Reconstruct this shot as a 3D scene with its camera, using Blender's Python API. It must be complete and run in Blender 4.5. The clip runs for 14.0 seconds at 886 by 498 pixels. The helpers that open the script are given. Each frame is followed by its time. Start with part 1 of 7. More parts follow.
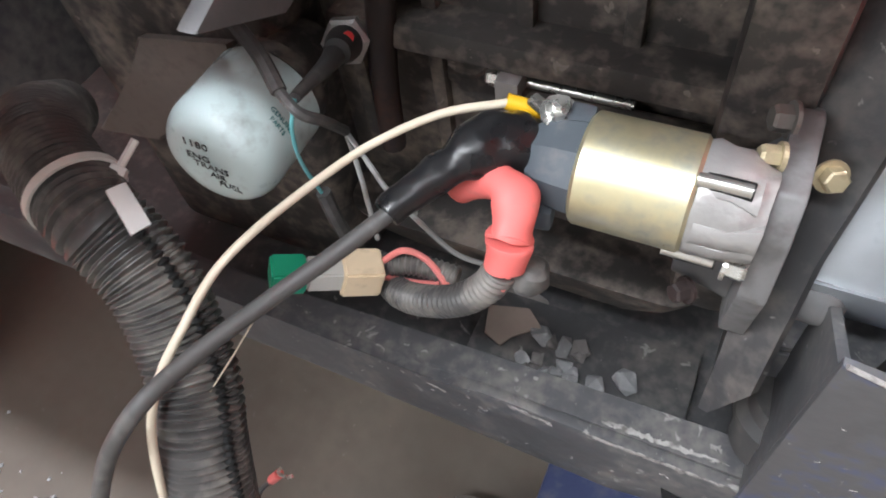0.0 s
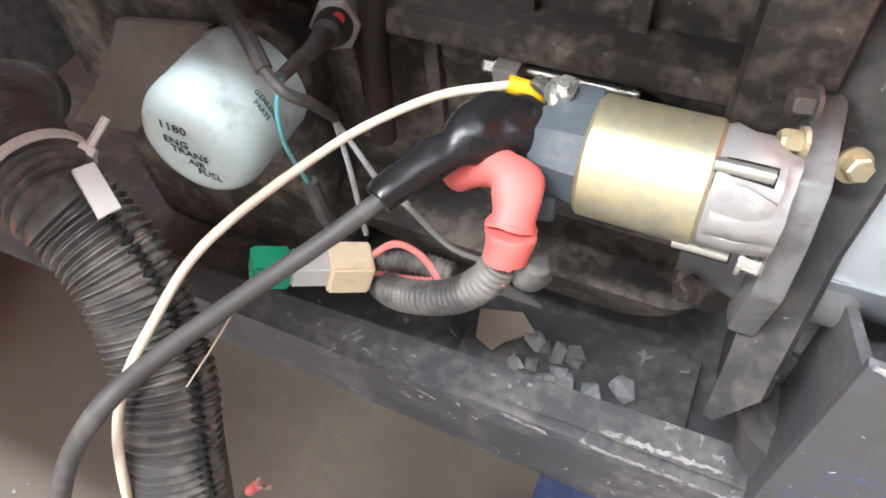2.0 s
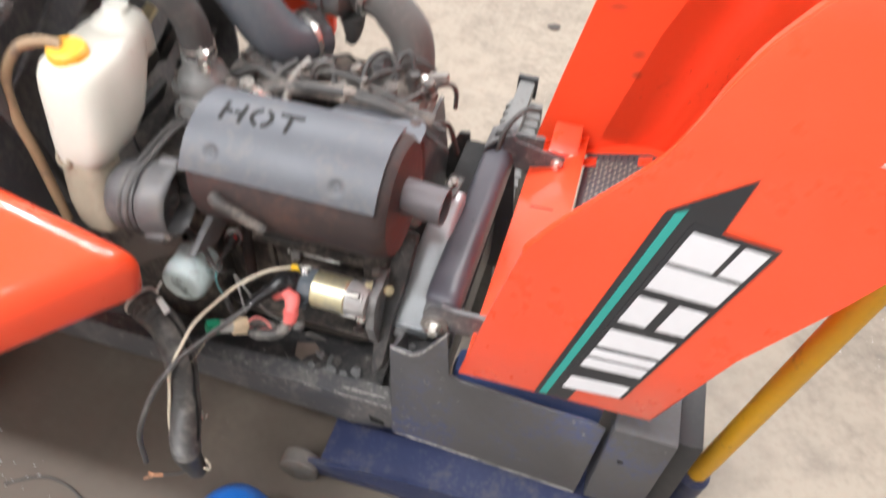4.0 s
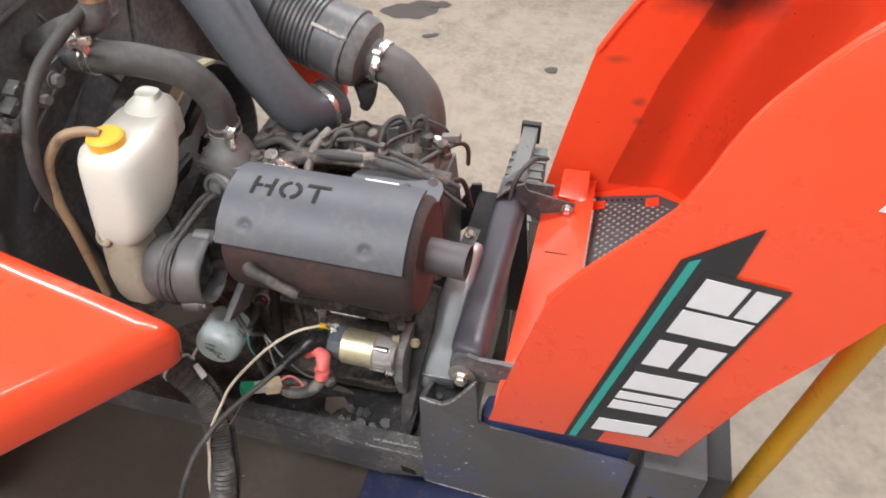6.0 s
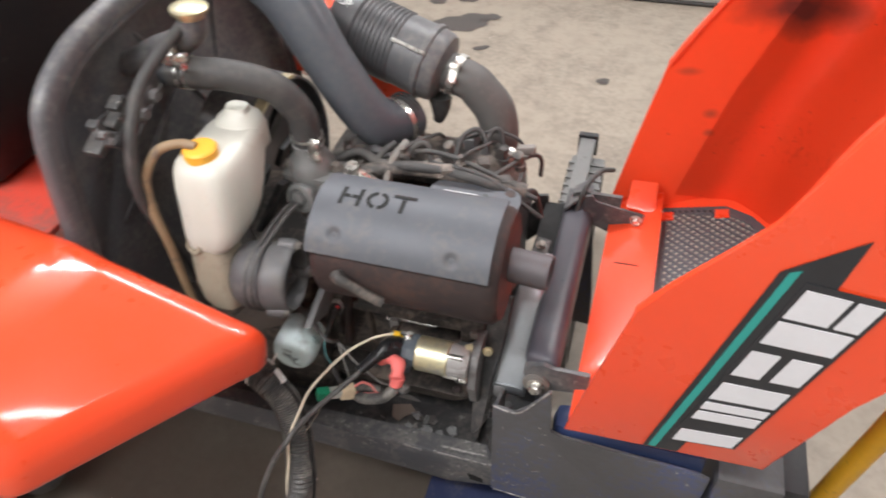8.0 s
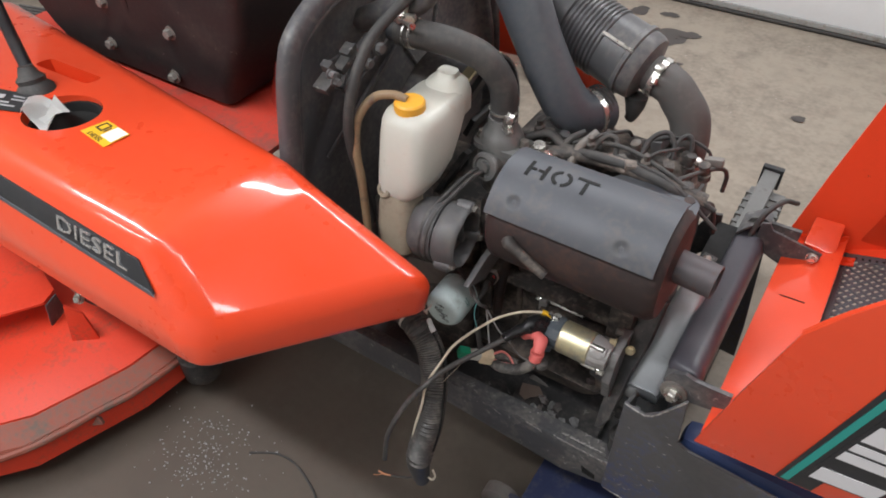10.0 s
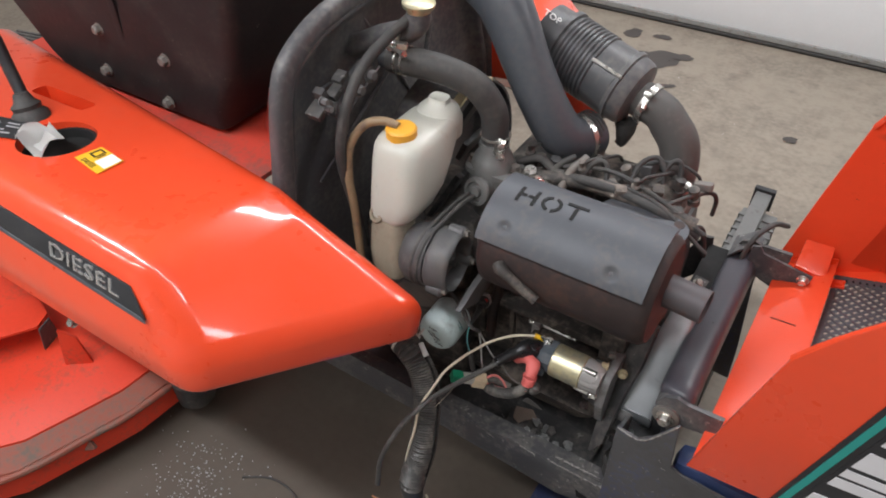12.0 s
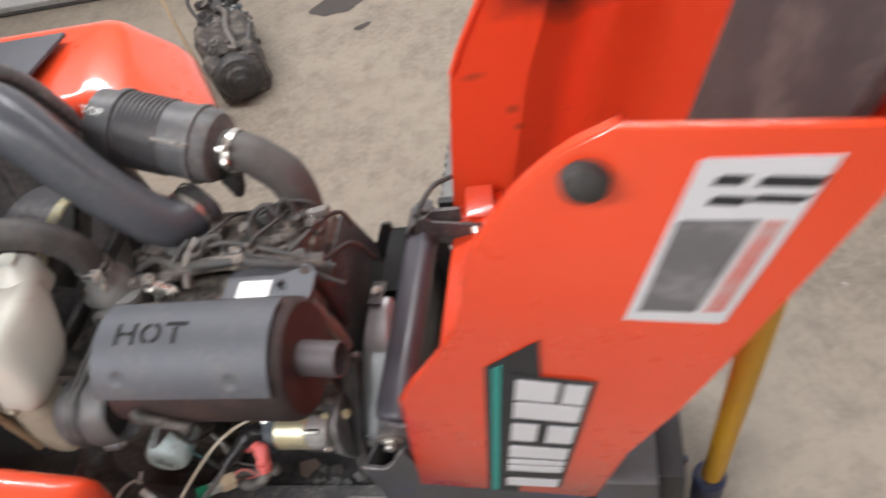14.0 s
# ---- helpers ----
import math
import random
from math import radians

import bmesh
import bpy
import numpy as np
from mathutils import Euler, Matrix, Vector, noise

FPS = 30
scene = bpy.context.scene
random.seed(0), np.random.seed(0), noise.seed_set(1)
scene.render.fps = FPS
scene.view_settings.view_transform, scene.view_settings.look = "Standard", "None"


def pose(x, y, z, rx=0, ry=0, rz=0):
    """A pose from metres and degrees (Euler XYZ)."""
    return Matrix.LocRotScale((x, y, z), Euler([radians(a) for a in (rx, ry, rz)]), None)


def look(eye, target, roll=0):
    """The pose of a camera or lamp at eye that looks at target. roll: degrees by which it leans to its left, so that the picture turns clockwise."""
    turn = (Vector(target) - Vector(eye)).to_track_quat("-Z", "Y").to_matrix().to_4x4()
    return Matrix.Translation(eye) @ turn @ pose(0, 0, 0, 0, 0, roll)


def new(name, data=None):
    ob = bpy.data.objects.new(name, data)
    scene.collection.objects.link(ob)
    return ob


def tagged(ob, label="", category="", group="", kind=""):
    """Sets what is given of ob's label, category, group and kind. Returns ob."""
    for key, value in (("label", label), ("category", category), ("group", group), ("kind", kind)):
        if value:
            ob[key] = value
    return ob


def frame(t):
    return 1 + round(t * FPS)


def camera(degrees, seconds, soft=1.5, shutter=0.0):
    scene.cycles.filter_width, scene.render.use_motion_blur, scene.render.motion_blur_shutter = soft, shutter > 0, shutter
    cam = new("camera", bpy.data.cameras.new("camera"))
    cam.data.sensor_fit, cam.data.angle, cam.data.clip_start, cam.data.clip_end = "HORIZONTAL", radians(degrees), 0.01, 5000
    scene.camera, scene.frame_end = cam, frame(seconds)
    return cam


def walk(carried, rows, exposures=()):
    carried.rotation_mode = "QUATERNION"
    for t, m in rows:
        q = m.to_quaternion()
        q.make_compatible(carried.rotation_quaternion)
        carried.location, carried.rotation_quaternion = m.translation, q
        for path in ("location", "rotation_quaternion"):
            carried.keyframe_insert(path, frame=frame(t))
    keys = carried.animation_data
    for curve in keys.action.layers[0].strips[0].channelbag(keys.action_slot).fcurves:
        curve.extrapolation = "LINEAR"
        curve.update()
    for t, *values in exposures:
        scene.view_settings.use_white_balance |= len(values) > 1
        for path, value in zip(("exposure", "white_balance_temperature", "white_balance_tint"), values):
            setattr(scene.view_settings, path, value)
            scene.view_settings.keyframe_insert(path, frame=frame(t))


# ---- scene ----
cam = camera(64.9, 14.0, soft=1.8, shutter=0.5)
PATH = [
    (0, (0.028, 0.013, 0.909), (-0.2924, 0.5120, 0.1039), -9.99),
    (0.5, (0.019, 0.021, 0.883), (-0.3020, 0.5482, 0.0962), -9.20),
    (1, (0.013, 0.016, 0.885), (-0.2999, 0.5428, 0.0950), -8.23),
    (1.5, (0.019, 0.016, 0.879), (-0.2858, 0.5423, 0.0853), -7.65),
    (2, (0.017, 0.015, 0.881), (-0.2871, 0.5388, 0.0853), -7.31),
    (2.5, (0.024, 0.000, 0.875), (-0.2467, 0.5185, 0.0639), -4.20),
    (3, (0.043, -0.041, 1.000), (-0.0809, 0.5149, 0.1778), 10.06),
    (3.4, (0.171, -0.130, 1.269), (0.0871, 0.4185, 0.4370), 11.20),
    (3.5, (0.201, -0.168, 1.340), (0.1145, 0.3871, 0.5126), 10.19),
    (4, (0.339, -0.383, 1.555), (0.1808, 0.2616, 0.8071), 3.65),
    (4.2, (0.375, -0.368, 1.604), (0.1878, 0.2905, 0.8755), 0.60),
    (6.3, (0.300, -0.410, 1.606), (0.1189, 0.2740, 0.8991), -0.73),
    (6.5, (0.290, -0.412, 1.610), (0.1042, 0.2745, 0.9074), -1.12),
    (7, (0.298, -0.411, 1.615), (0.1049, 0.2801, 0.9189), -1.59),
    (7.5, (0.288, -0.408, 1.594), (0.0934, 0.2762, 0.8915), -2.62),
    (8, (0.259, -0.436, 1.620), (0.0286, 0.2413, 0.9211), -3.00),
    (8.2, (0.265, -0.466, 1.636), (-0.0141, 0.2006, 0.9447), -2.89),
    (8.5, (0.271, -0.493, 1.631), (-0.0491, 0.1748, 0.9587), -1.69),
    (9, (0.260, -0.522, 1.634), (-0.1477, 0.0893, 0.9556), -3.57),
    (9.2, (0.246, -0.525, 1.623), (-0.1628, 0.0719, 0.9324), -3.22),
    (11.3, (0.244, -0.521, 1.641), (-0.1668, 0.0920, 0.9661), -0.28),
    (11.5, (0.251, -0.523, 1.644), (-0.1594, 0.0942, 0.9724), -0.42),
    (11.6, (0.241, -0.517, 1.647), (-0.1603, 0.1000, 0.9701), -0.14),
    (12, (0.251, -0.516, 1.639), (-0.1634, 0.0974, 0.9670), -1.49),
    (12.5, (0.285, -0.472, 1.595), (-0.0808, 0.1379, 0.8920), -5.16),
    (13, (0.317, -0.307, 1.573), (0.0316, 0.3086, 0.8383), -9.87),
    (13.5, (0.349, -0.174, 1.623), (0.0821, 0.4391, 0.8795), -15.85),
    (13.6, (0.373, -0.196, 1.638), (0.1036, 0.4125, 0.8914), -17.58),
    (13.8, (0.465, -0.211, 1.665), (0.2048, 0.3918, 0.9108), -21.09),
    (14, (0.560, -0.197, 1.688), (0.3184, 0.4094, 0.9303), -20.55),
]
walk(cam, [(t, look(eye, target, roll)) for t, eye, target, roll in PATH], [(0, 1.5, 6100, 9), (0.5, 1.9, 6100, 9), (2.0, 2.04, 6200, 9), (2.6, 2.13, 6250, 9), (3.0, 2.38, 6800, 10), (3.5, 1.75, 6450, 10), (4.2, 1.24, 6500, 11), (6.5, 0.9, 6500, 11), (8.0, 0.84, 6550, 11), (8.5, 0.69, 6500, 10), (9.0, 0.4, 6450, 10), (12.0, 0.27, 6400, 10), (13.0, 0.49, 6500, 10), (14.0, 0.55, 6500, 11)])

# ==== world and light ====
world = bpy.data.worlds.new("world")
scene.world = world
world.use_nodes = True
wn = world.node_tree
sky = wn.nodes.new("ShaderNodeTexSky")
sky.sky_type = "NISHITA"
sky.sun_disc = False
sky.sun_elevation = radians(40)
wn.links.new(sky.outputs[0], wn.nodes["Background"].inputs[0])
wn.nodes["Background"].inputs[1].default_value = 0.06


def area_lamp(name, m, sx, sy, watts, colour):
    d = bpy.data.lights.new(name, "AREA")
    d.shape, d.size, d.size_y, d.energy, d.color = "RECTANGLE", sx, sy, watts, colour
    ob = new(name, d)
    ob.matrix_world = m
    return ob


TUBES = [(-0.9, 1.7, 42), (1.2, 1.8, 30), (-1.2, -0.9, 47), (0.8, -0.8, 15), (-1.6, -2.2, 28)]
for tx, ty, watts in TUBES:
    area_lamp("tube_glow", pose(tx, ty, 2.78), 2.4, 0.12, watts, (0.98, 0.985, 1.0))


# ==== materials ====
def mat(name, base, rough=0.5, metal=0.0, dirt=None, dirt_amount=0.4, scale=8.0, fine=90.0, vary=0.12, bump=0.15, fine_bump=0.05,
        clear=0.0, spec=0.5, trans=0.0, ior=1.45, sub=0.0, fleck=None, fleck_amount=0.5, coat_rough=0.12):
    """Base colour varied at two scales, an optional second colour in patches (dirt, rust, wear), broken gloss and fine relief."""
    m = bpy.data.materials.new(name)
    m.use_nodes = True
    t = m.node_tree
    n, ln = t.nodes, t.links
    b = n["Principled BSDF"]
    co = n.new("ShaderNodeTexCoord")
    big = n.new("ShaderNodeTexNoise")
    big.inputs["Scale"].default_value, big.inputs["Detail"].default_value = scale, 5
    big.inputs["Roughness"].default_value = 0.62
    small = n.new("ShaderNodeTexNoise")
    small.inputs["Scale"].default_value, small.inputs["Detail"].default_value = fine, 3
    for q in (big, small):
        ln.new(co.outputs["Object"], q.inputs["Vector"])
    hsv = n.new("ShaderNodeHueSaturation")
    hsv.inputs["Color"].default_value = (*base, 1)
    add = n.new("ShaderNodeMath")
    add.operation = "MULTIPLY_ADD"
    mixn = n.new("ShaderNodeMath")
    mixn.operation = "MULTIPLY_ADD"
    ln.new(big.outputs["Fac"], mixn.inputs[0])
    mixn.inputs[1].default_value = 0.65
    part_small = n.new("ShaderNodeMath")
    part_small.operation = "MULTIPLY"
    ln.new(small.outputs["Fac"], part_small.inputs[0])
    part_small.inputs[1].default_value = 0.35
    ln.new(part_small.outputs[0], mixn.inputs[2])
    ln.new(mixn.outputs[0], add.inputs[0])
    add.inputs[1].default_value, add.inputs[2].default_value = 4 * vary, 1 - 2 * vary
    ln.new(add.outputs[0], hsv.inputs["Value"])
    colour = hsv.outputs[0]
    if dirt:
        ramp = n.new("ShaderNodeValToRGB")
        ramp.color_ramp.elements[0].position, ramp.color_ramp.elements[1].position = 0.62 - 0.3 * dirt_amount, 0.78 - 0.25 * dirt_amount
        ln.new(mixn.outputs[0], ramp.inputs[0])
        mx = n.new("ShaderNodeMixRGB")
        ln.new(ramp.outputs[0], mx.inputs[0])
        ln.new(colour, mx.inputs[1])
        mx.inputs[2].default_value = (*dirt, 1)
        colour = mx.outputs[0]
    if fleck:
        # fine chips and scratches
        fn = n.new("ShaderNodeTexNoise")
        fn.inputs["Scale"].default_value, fn.inputs["Detail"].default_value, fn.inputs["Distortion"].default_value = 85, 6, 0.7
        ln.new(co.outputs["Object"], fn.inputs["Vector"])
        gate = n.new("ShaderNodeMath")
        gate.operation = "MULTIPLY_ADD"
        ln.new(big.outputs["Fac"], gate.inputs[0])
        gate.inputs[1].default_value = 0.45
        ln.new(fn.outputs["Fac"], gate.inputs[2])
        fr = n.new("ShaderNodeValToRGB")
        fr.color_ramp.elements[0].position, fr.color_ramp.elements[1].position = 0.98 - 0.16 * fleck_amount, 1.0 - 0.12 * fleck_amount
        ln.new(gate.outputs[0], fr.inputs[0])
        fm = n.new("ShaderNodeMixRGB")
        ln.new(fr.outputs[0], fm.inputs[0])
        ln.new(colour, fm.inputs[1])
        fm.inputs[2].default_value = (*fleck, 1)
        colour = fm.outputs[0]
    ln.new(colour, b.inputs["Base Color"])
    rr = n.new("ShaderNodeMapRange")
    ln.new(mixn.outputs[0], rr.inputs[0])
    rr.inputs[1].default_value, rr.inputs[2].default_value = 0.3, 0.7
    rr.inputs[3].default_value, rr.inputs[4].default_value = max(0.02, rough - 0.1), min(1, rough + 0.12)
    ln.new(rr.outputs[0], b.inputs["Roughness"])
    b.inputs["Metallic"].default_value = metal
    b.inputs["Specular IOR Level"].default_value = spec
    b.inputs["Coat Weight"].default_value = clear
    b.inputs["Coat Roughness"].default_value = coat_rough
    b.inputs["Transmission Weight"].default_value = trans
    b.inputs["IOR"].default_value = ior
    b.inputs["Subsurface Weight"].default_value = sub
    b.inputs["Subsurface Radius"].default_value = (0.02, 0.02, 0.015)
    bp = n.new("ShaderNodeBump")
    bp.inputs["Strength"].default_value, bp.inputs["Distance"].default_value = bump, 0.004
    bp2 = n.new("ShaderNodeBump")
    bp2.inputs["Strength"].default_value, bp2.inputs["Distance"].default_value = fine_bump, 0.001
    ln.new(big.outputs["Fac"], bp.inputs["Height"])
    ln.new(small.outputs["Fac"], bp2.inputs["Height"])
    ln.new(bp.outputs[0], bp2.inputs["Normal"])
    ln.new(bp2.outputs[0], b.inputs["Normal"])
    return m


DUST = (0.16, 0.13, 0.105)
ORANGE = mat("orange_paint", (0.83, 0.072, 0.021), 0.32, clear=1.0, coat_rough=0.08, vary=0.025, bump=0.006, fine_bump=0.006, dirt_amount=0.0, scale=5, fine=40)
ORANGE_IN = mat("orange_paint_dusty", (0.83, 0.078, 0.024), 0.4, vary=0.04, bump=0.03, dirt=(0.62, 0.055, 0.018), dirt_amount=0.1, scale=4, fleck=(0.2, 0.03, 0.02), fleck_amount=0.1)
ORANGE_OLD = mat("worn_orange_deck_paint", (0.74, 0.055, 0.022), 0.45, vary=0.12, dirt=(0.42, 0.075, 0.045), dirt_amount=0.35, scale=6, bump=0.2, fleck=(0.3, 0.09, 0.06), fleck_amount=0.2)
# dusty orange, darkened for the shade the seat throws on the pan
PAN = mat("dusty_shaded_orange_pan_paint", (0.5, 0.05, 0.03), 0.5, vary=0.15, dirt=(0.2, 0.075, 0.06), dirt_amount=0.5, scale=9, bump=0.15)
DECKLIP = mat("grimy_deck_lip", (0.3, 0.085, 0.055), 0.6, vary=0.25, dirt=(0.14, 0.105, 0.085), dirt_amount=0.6, scale=11, bump=0.4, fine_bump=0.3)
FRAME = mat("dark_frame_paint", (0.075, 0.075, 0.079), 0.42, vary=0.3, dirt=(0.17, 0.158, 0.146), dirt_amount=0.45, scale=14, bump=0.3, fine_bump=0.25, fleck=(0.26, 0.25, 0.24), fleck_amount=0.62)
BARM = mat("purplish_grey_bar_paint", (0.07, 0.068, 0.081), 0.36, vary=0.12, dirt=(0.088, 0.08, 0.086), dirt_amount=0.25, scale=14, bump=0.1)
BLUEBEAM = mat("dark_blue_beam_paint", (0.035, 0.055, 0.14), 0.4, vary=0.2, dirt=(0.07, 0.068, 0.075), dirt_amount=0.3, scale=7, bump=0.1)
PLATE = mat("blue_grey_side_plate", (0.1, 0.098, 0.1), 0.42, metal=0.1, vary=0.3, dirt=(0.062, 0.085, 0.2), dirt_amount=0.40, scale=5, fleck=(0.24, 0.235, 0.23), fleck_amount=0.35, bump=0.2, fine_bump=0.3)
STRAP = mat("grimy_black_strap_steel", (0.045, 0.044, 0.045), 0.5, vary=0.25, dirt=(0.11, 0.1, 0.09), dirt_amount=0.45, scale=20, bump=0.35, fine_bump=0.25, fleck=(0.2, 0.19, 0.18), fleck_amount=0.4)
SEATM = mat("matt_black_seat_base", (0.012, 0.011, 0.012), 0.62, vary=0.3, dirt=(0.035, 0.028, 0.025), dirt_amount=0.35, scale=9, bump=0.15, fleck=(0.09, 0.08, 0.075), fleck_amount=0.2)
CABLE = mat("dusty_grey_black_cable", (0.07, 0.067, 0.065), 0.55, vary=0.15, dirt=(0.15, 0.14, 0.13), dirt_amount=0.4, scale=30, bump=0.1)
BULK = mat("satin_dark_bulkhead", (0.088, 0.087, 0.092), 0.38, vary=0.22, dirt=(0.18, 0.17, 0.158), dirt_amount=0.5, scale=6, bump=0.05)
DULLW = mat("grimy_white_print", (0.42, 0.42, 0.43), 0.5, vary=0.15, dirt=(0.25, 0.25, 0.26), dirt_amount=0.3, scale=25)
ENGINE = mat("grimy_engine_casting", (0.05, 0.045, 0.042), 0.58, vary=0.38, dirt=(0.2, 0.165, 0.138), dirt_amount=0.5, scale=18, bump=0.6, fine_bump=0.4, fleck=(0.2, 0.17, 0.15), fleck_amount=0.35)
BRKT = mat("brown_dusty_bracket", (0.15, 0.125, 0.11), 0.7, vary=0.25, dirt=(0.09, 0.075, 0.065), dirt_amount=0.4, scale=14, bump=0.3)
CAST = mat("cast_aluminium", (0.37, 0.36, 0.35), 0.45, metal=0.5, vary=0.15, dirt=(0.2, 0.19, 0.18), dirt_amount=0.35, scale=30, bump=0.35, fine_bump=0.25)
FLANGE = mat("dusty_cast_flange", (0.19, 0.187, 0.187), 0.5, metal=0.3, vary=0.2, dirt=(0.10, 0.095, 0.09), dirt_amount=0.5, scale=25, bump=0.3, fine_bump=0.25)
CAST_GREY = mat("grey_cast_flange", (0.13, 0.128, 0.128), 0.58, metal=0.15, vary=0.15, dirt=(0.15, 0.14, 0.13), dirt_amount=0.35, scale=25, bump=0.3, fine_bump=0.25)
CAST_DUSTY = mat("dusty_cast_aluminium", (0.2, 0.185, 0.17), 0.6, metal=0.3, vary=0.2, dirt=DUST, dirt_amount=0.5, scale=25, bump=0.4, fine_bump=0.3)
GOLD = mat("zinc_chromate_steel", (0.68, 0.62, 0.40), 0.37, metal=0.82, vary=0.2, dirt=(0.40, 0.40, 0.33), dirt_amount=0.5, scale=22, bump=0.03, fleck=(0.3, 0.22, 0.1), fleck_amount=0.25)
ZINC = mat("zinc_plated_steel", (0.62, 0.61, 0.57), 0.28, metal=0.9, vary=0.1, scale=60, bump=0.1)
ZINC_BOX = mat("dull_zinc_sheet", (0.38, 0.40, 0.415), 0.4, metal=0.5, vary=0.12, dirt=(0.22, 0.24, 0.26), dirt_amount=0.2, scale=12, bump=0.1)
SHIELD = mat("satin_grey_heat_shield", (0.083, 0.088, 0.1), 0.52, metal=0.15, vary=0.12, dirt=(0.12, 0.115, 0.112), dirt_amount=0.3, scale=9, bump=0.06, fine_bump=0.12)
ALT = mat("grimy_alternator_casting", (0.11, 0.108, 0.11), 0.5, metal=0.2, vary=0.22, dirt=(0.13, 0.115, 0.1), dirt_amount=0.3, scale=28, bump=0.4, fine_bump=0.3)
ALT_DARK = mat("dark_alternator_drum", (0.075, 0.073, 0.076), 0.5, vary=0.12, dirt=(0.14, 0.132, 0.125), dirt_amount=0.35, scale=14, bump=0.1, fine_bump=0.12)
RUST = mat("dark_brown_muffler", (0.03, 0.021, 0.02), 0.6, vary=0.3, dirt=(0.065, 0.034, 0.026), dirt_amount=0.4, scale=14, bump=0.3, fine_bump=0.3)
PIPE = mat("sooty_tailpipe", (0.09, 0.08, 0.085), 0.55, metal=0.3, vary=0.2, dirt=(0.1, 0.06, 0.05), dirt_amount=0.3, scale=20)
BLACK = mat("black_plastic", (0.028, 0.029, 0.032), 0.42, vary=0.2, dirt=(0.05, 0.048, 0.046), dirt_amount=0.3, scale=10, bump=0.05)
DUCT = mat("satin_black_duct", (0.068, 0.074, 0.085), 0.3, vary=0.03, dirt=(0.09, 0.094, 0.10), dirt_amount=0.3, scale=2, bump=0.0, fine_bump=0.03)
AIRBOX = mat("dusty_grey_black_canister", (0.085, 0.086, 0.09), 0.42, vary=0.14, dirt=(0.17, 0.16, 0.15), dirt_amount=0.4, scale=6, bump=0.04, fine_bump=0.1)
ELBOW = mat("dusty_grey_rubber_elbow", (0.085, 0.08, 0.076), 0.6, vary=0.12, dirt=(0.13, 0.12, 0.11), dirt_amount=0.35, scale=7, bump=0.06, fine_bump=0.15)
RUBBER = mat("dusty_black_rubber", (0.048, 0.046, 0.045), 0.62, vary=0.2, dirt=(0.085, 0.078, 0.07), dirt_amount=0.4, scale=16, bump=0.15, fine_bump=0.2)
LOOM = mat("dusty_corrugated_loom", (0.066, 0.063, 0.061), 0.4, vary=0.2, dirt=(0.2, 0.185, 0.165), dirt_amount=0.5, scale=22, bump=0.1)
DARK = mat("deep_black_gap", (0.008, 0.008, 0.008), 0.8, vary=0.1)
WHITE = mat("white_sticker", (0.8, 0.8, 0.78), 0.4, vary=0.04)
FILTER = mat("white_filter_paint", (0.6, 0.71, 0.7), 0.3, vary=0.05, dirt=(0.34, 0.38, 0.37), dirt_amount=0.2, scale=18, bump=0.04, clear=0.2)
WHITETIE = mat("greyed_white_nylon", (0.68, 0.66, 0.62), 0.45, vary=0.1)
DULLW2 = mat("white_badge_film", (0.66, 0.66, 0.68), 0.4, vary=0.06)
INK = mat("black_marker_ink", (0.02, 0.02, 0.022), 0.6, vary=0.1)
TEALINK = mat("teal_print", (0.02, 0.16, 0.16), 0.5)
CREAM = mat("dirty_white_insulation", (0.62, 0.55, 0.43), 0.45, vary=0.08, dirt=(0.28, 0.2, 0.12), dirt_amount=0.22, scale=40)
REDRUB = mat("red_rubber_boot", (0.7, 0.15, 0.135), 0.55, vary=0.12, dirt=(0.42, 0.15, 0.13), dirt_amount=0.4, scale=25, bump=0.1)
PINK = mat("faded_red_wire", (0.72, 0.22, 0.2), 0.5, vary=0.1, scale=40)
GREYWIRE = mat("grey_wire", (0.3, 0.3, 0.29), 0.5, vary=0.1, dirt=DUST, scale=40)
TEALWIRE = mat("teal_wire", (0.12, 0.36, 0.38), 0.45, vary=0.1, dirt=DUST, dirt_amount=0.2, scale=40)
GREEN = mat("green_connector", (0.012, 0.23, 0.12), 0.4, vary=0.08, dirt=(0.1, 0.2, 0.15), dirt_amount=0.15)
IVORY = mat("yellowed_ivory_plastic", (0.66, 0.53, 0.36), 0.45, vary=0.08, dirt=(0.4, 0.32, 0.22), dirt_amount=0.2, scale=30)
GREYPL = mat("grey_connector_plastic", (0.42, 0.41, 0.38), 0.45, vary=0.08, dirt=(0.2, 0.19, 0.17), dirt_amount=0.2, scale=30)
YELSL = mat("yellow_sleeve", (0.85, 0.5, 0.02), 0.4, vary=0.05)
SOLBLUE = mat("blue_grey_end_cap", (0.068, 0.08, 0.092), 0.5, vary=0.2, dirt=(0.13, 0.13, 0.13), dirt_amount=0.3, scale=30, bump=0.15)
JUG = mat("milky_reservoir_plastic", (0.53, 0.525, 0.465), 0.35, vary=0.05, dirt=(0.4, 0.34, 0.26), dirt_amount=0.16, scale=9, sub=0.08, bump=0.05)
JUGLOW = mat("stained_reservoir_plastic", (0.3, 0.27, 0.205), 0.42, vary=0.15, dirt=(0.2, 0.165, 0.13), dirt_amount=0.4, scale=18)
CAPY = mat("yellow_plastic_cap", (0.78, 0.39, 0.04), 0.4, vary=0.06, dirt=(0.5, 0.25, 0.05), dirt_amount=0.15, scale=30)
TANHOSE = mat("tan_overflow_hose", (0.26, 0.18, 0.105), 0.5, vary=0.15, dirt=(0.12, 0.09, 0.07), dirt_amount=0.35, scale=25)
TEAL = mat("teal_stripe", (0.03, 0.3, 0.26), 0.4, vary=0.06)
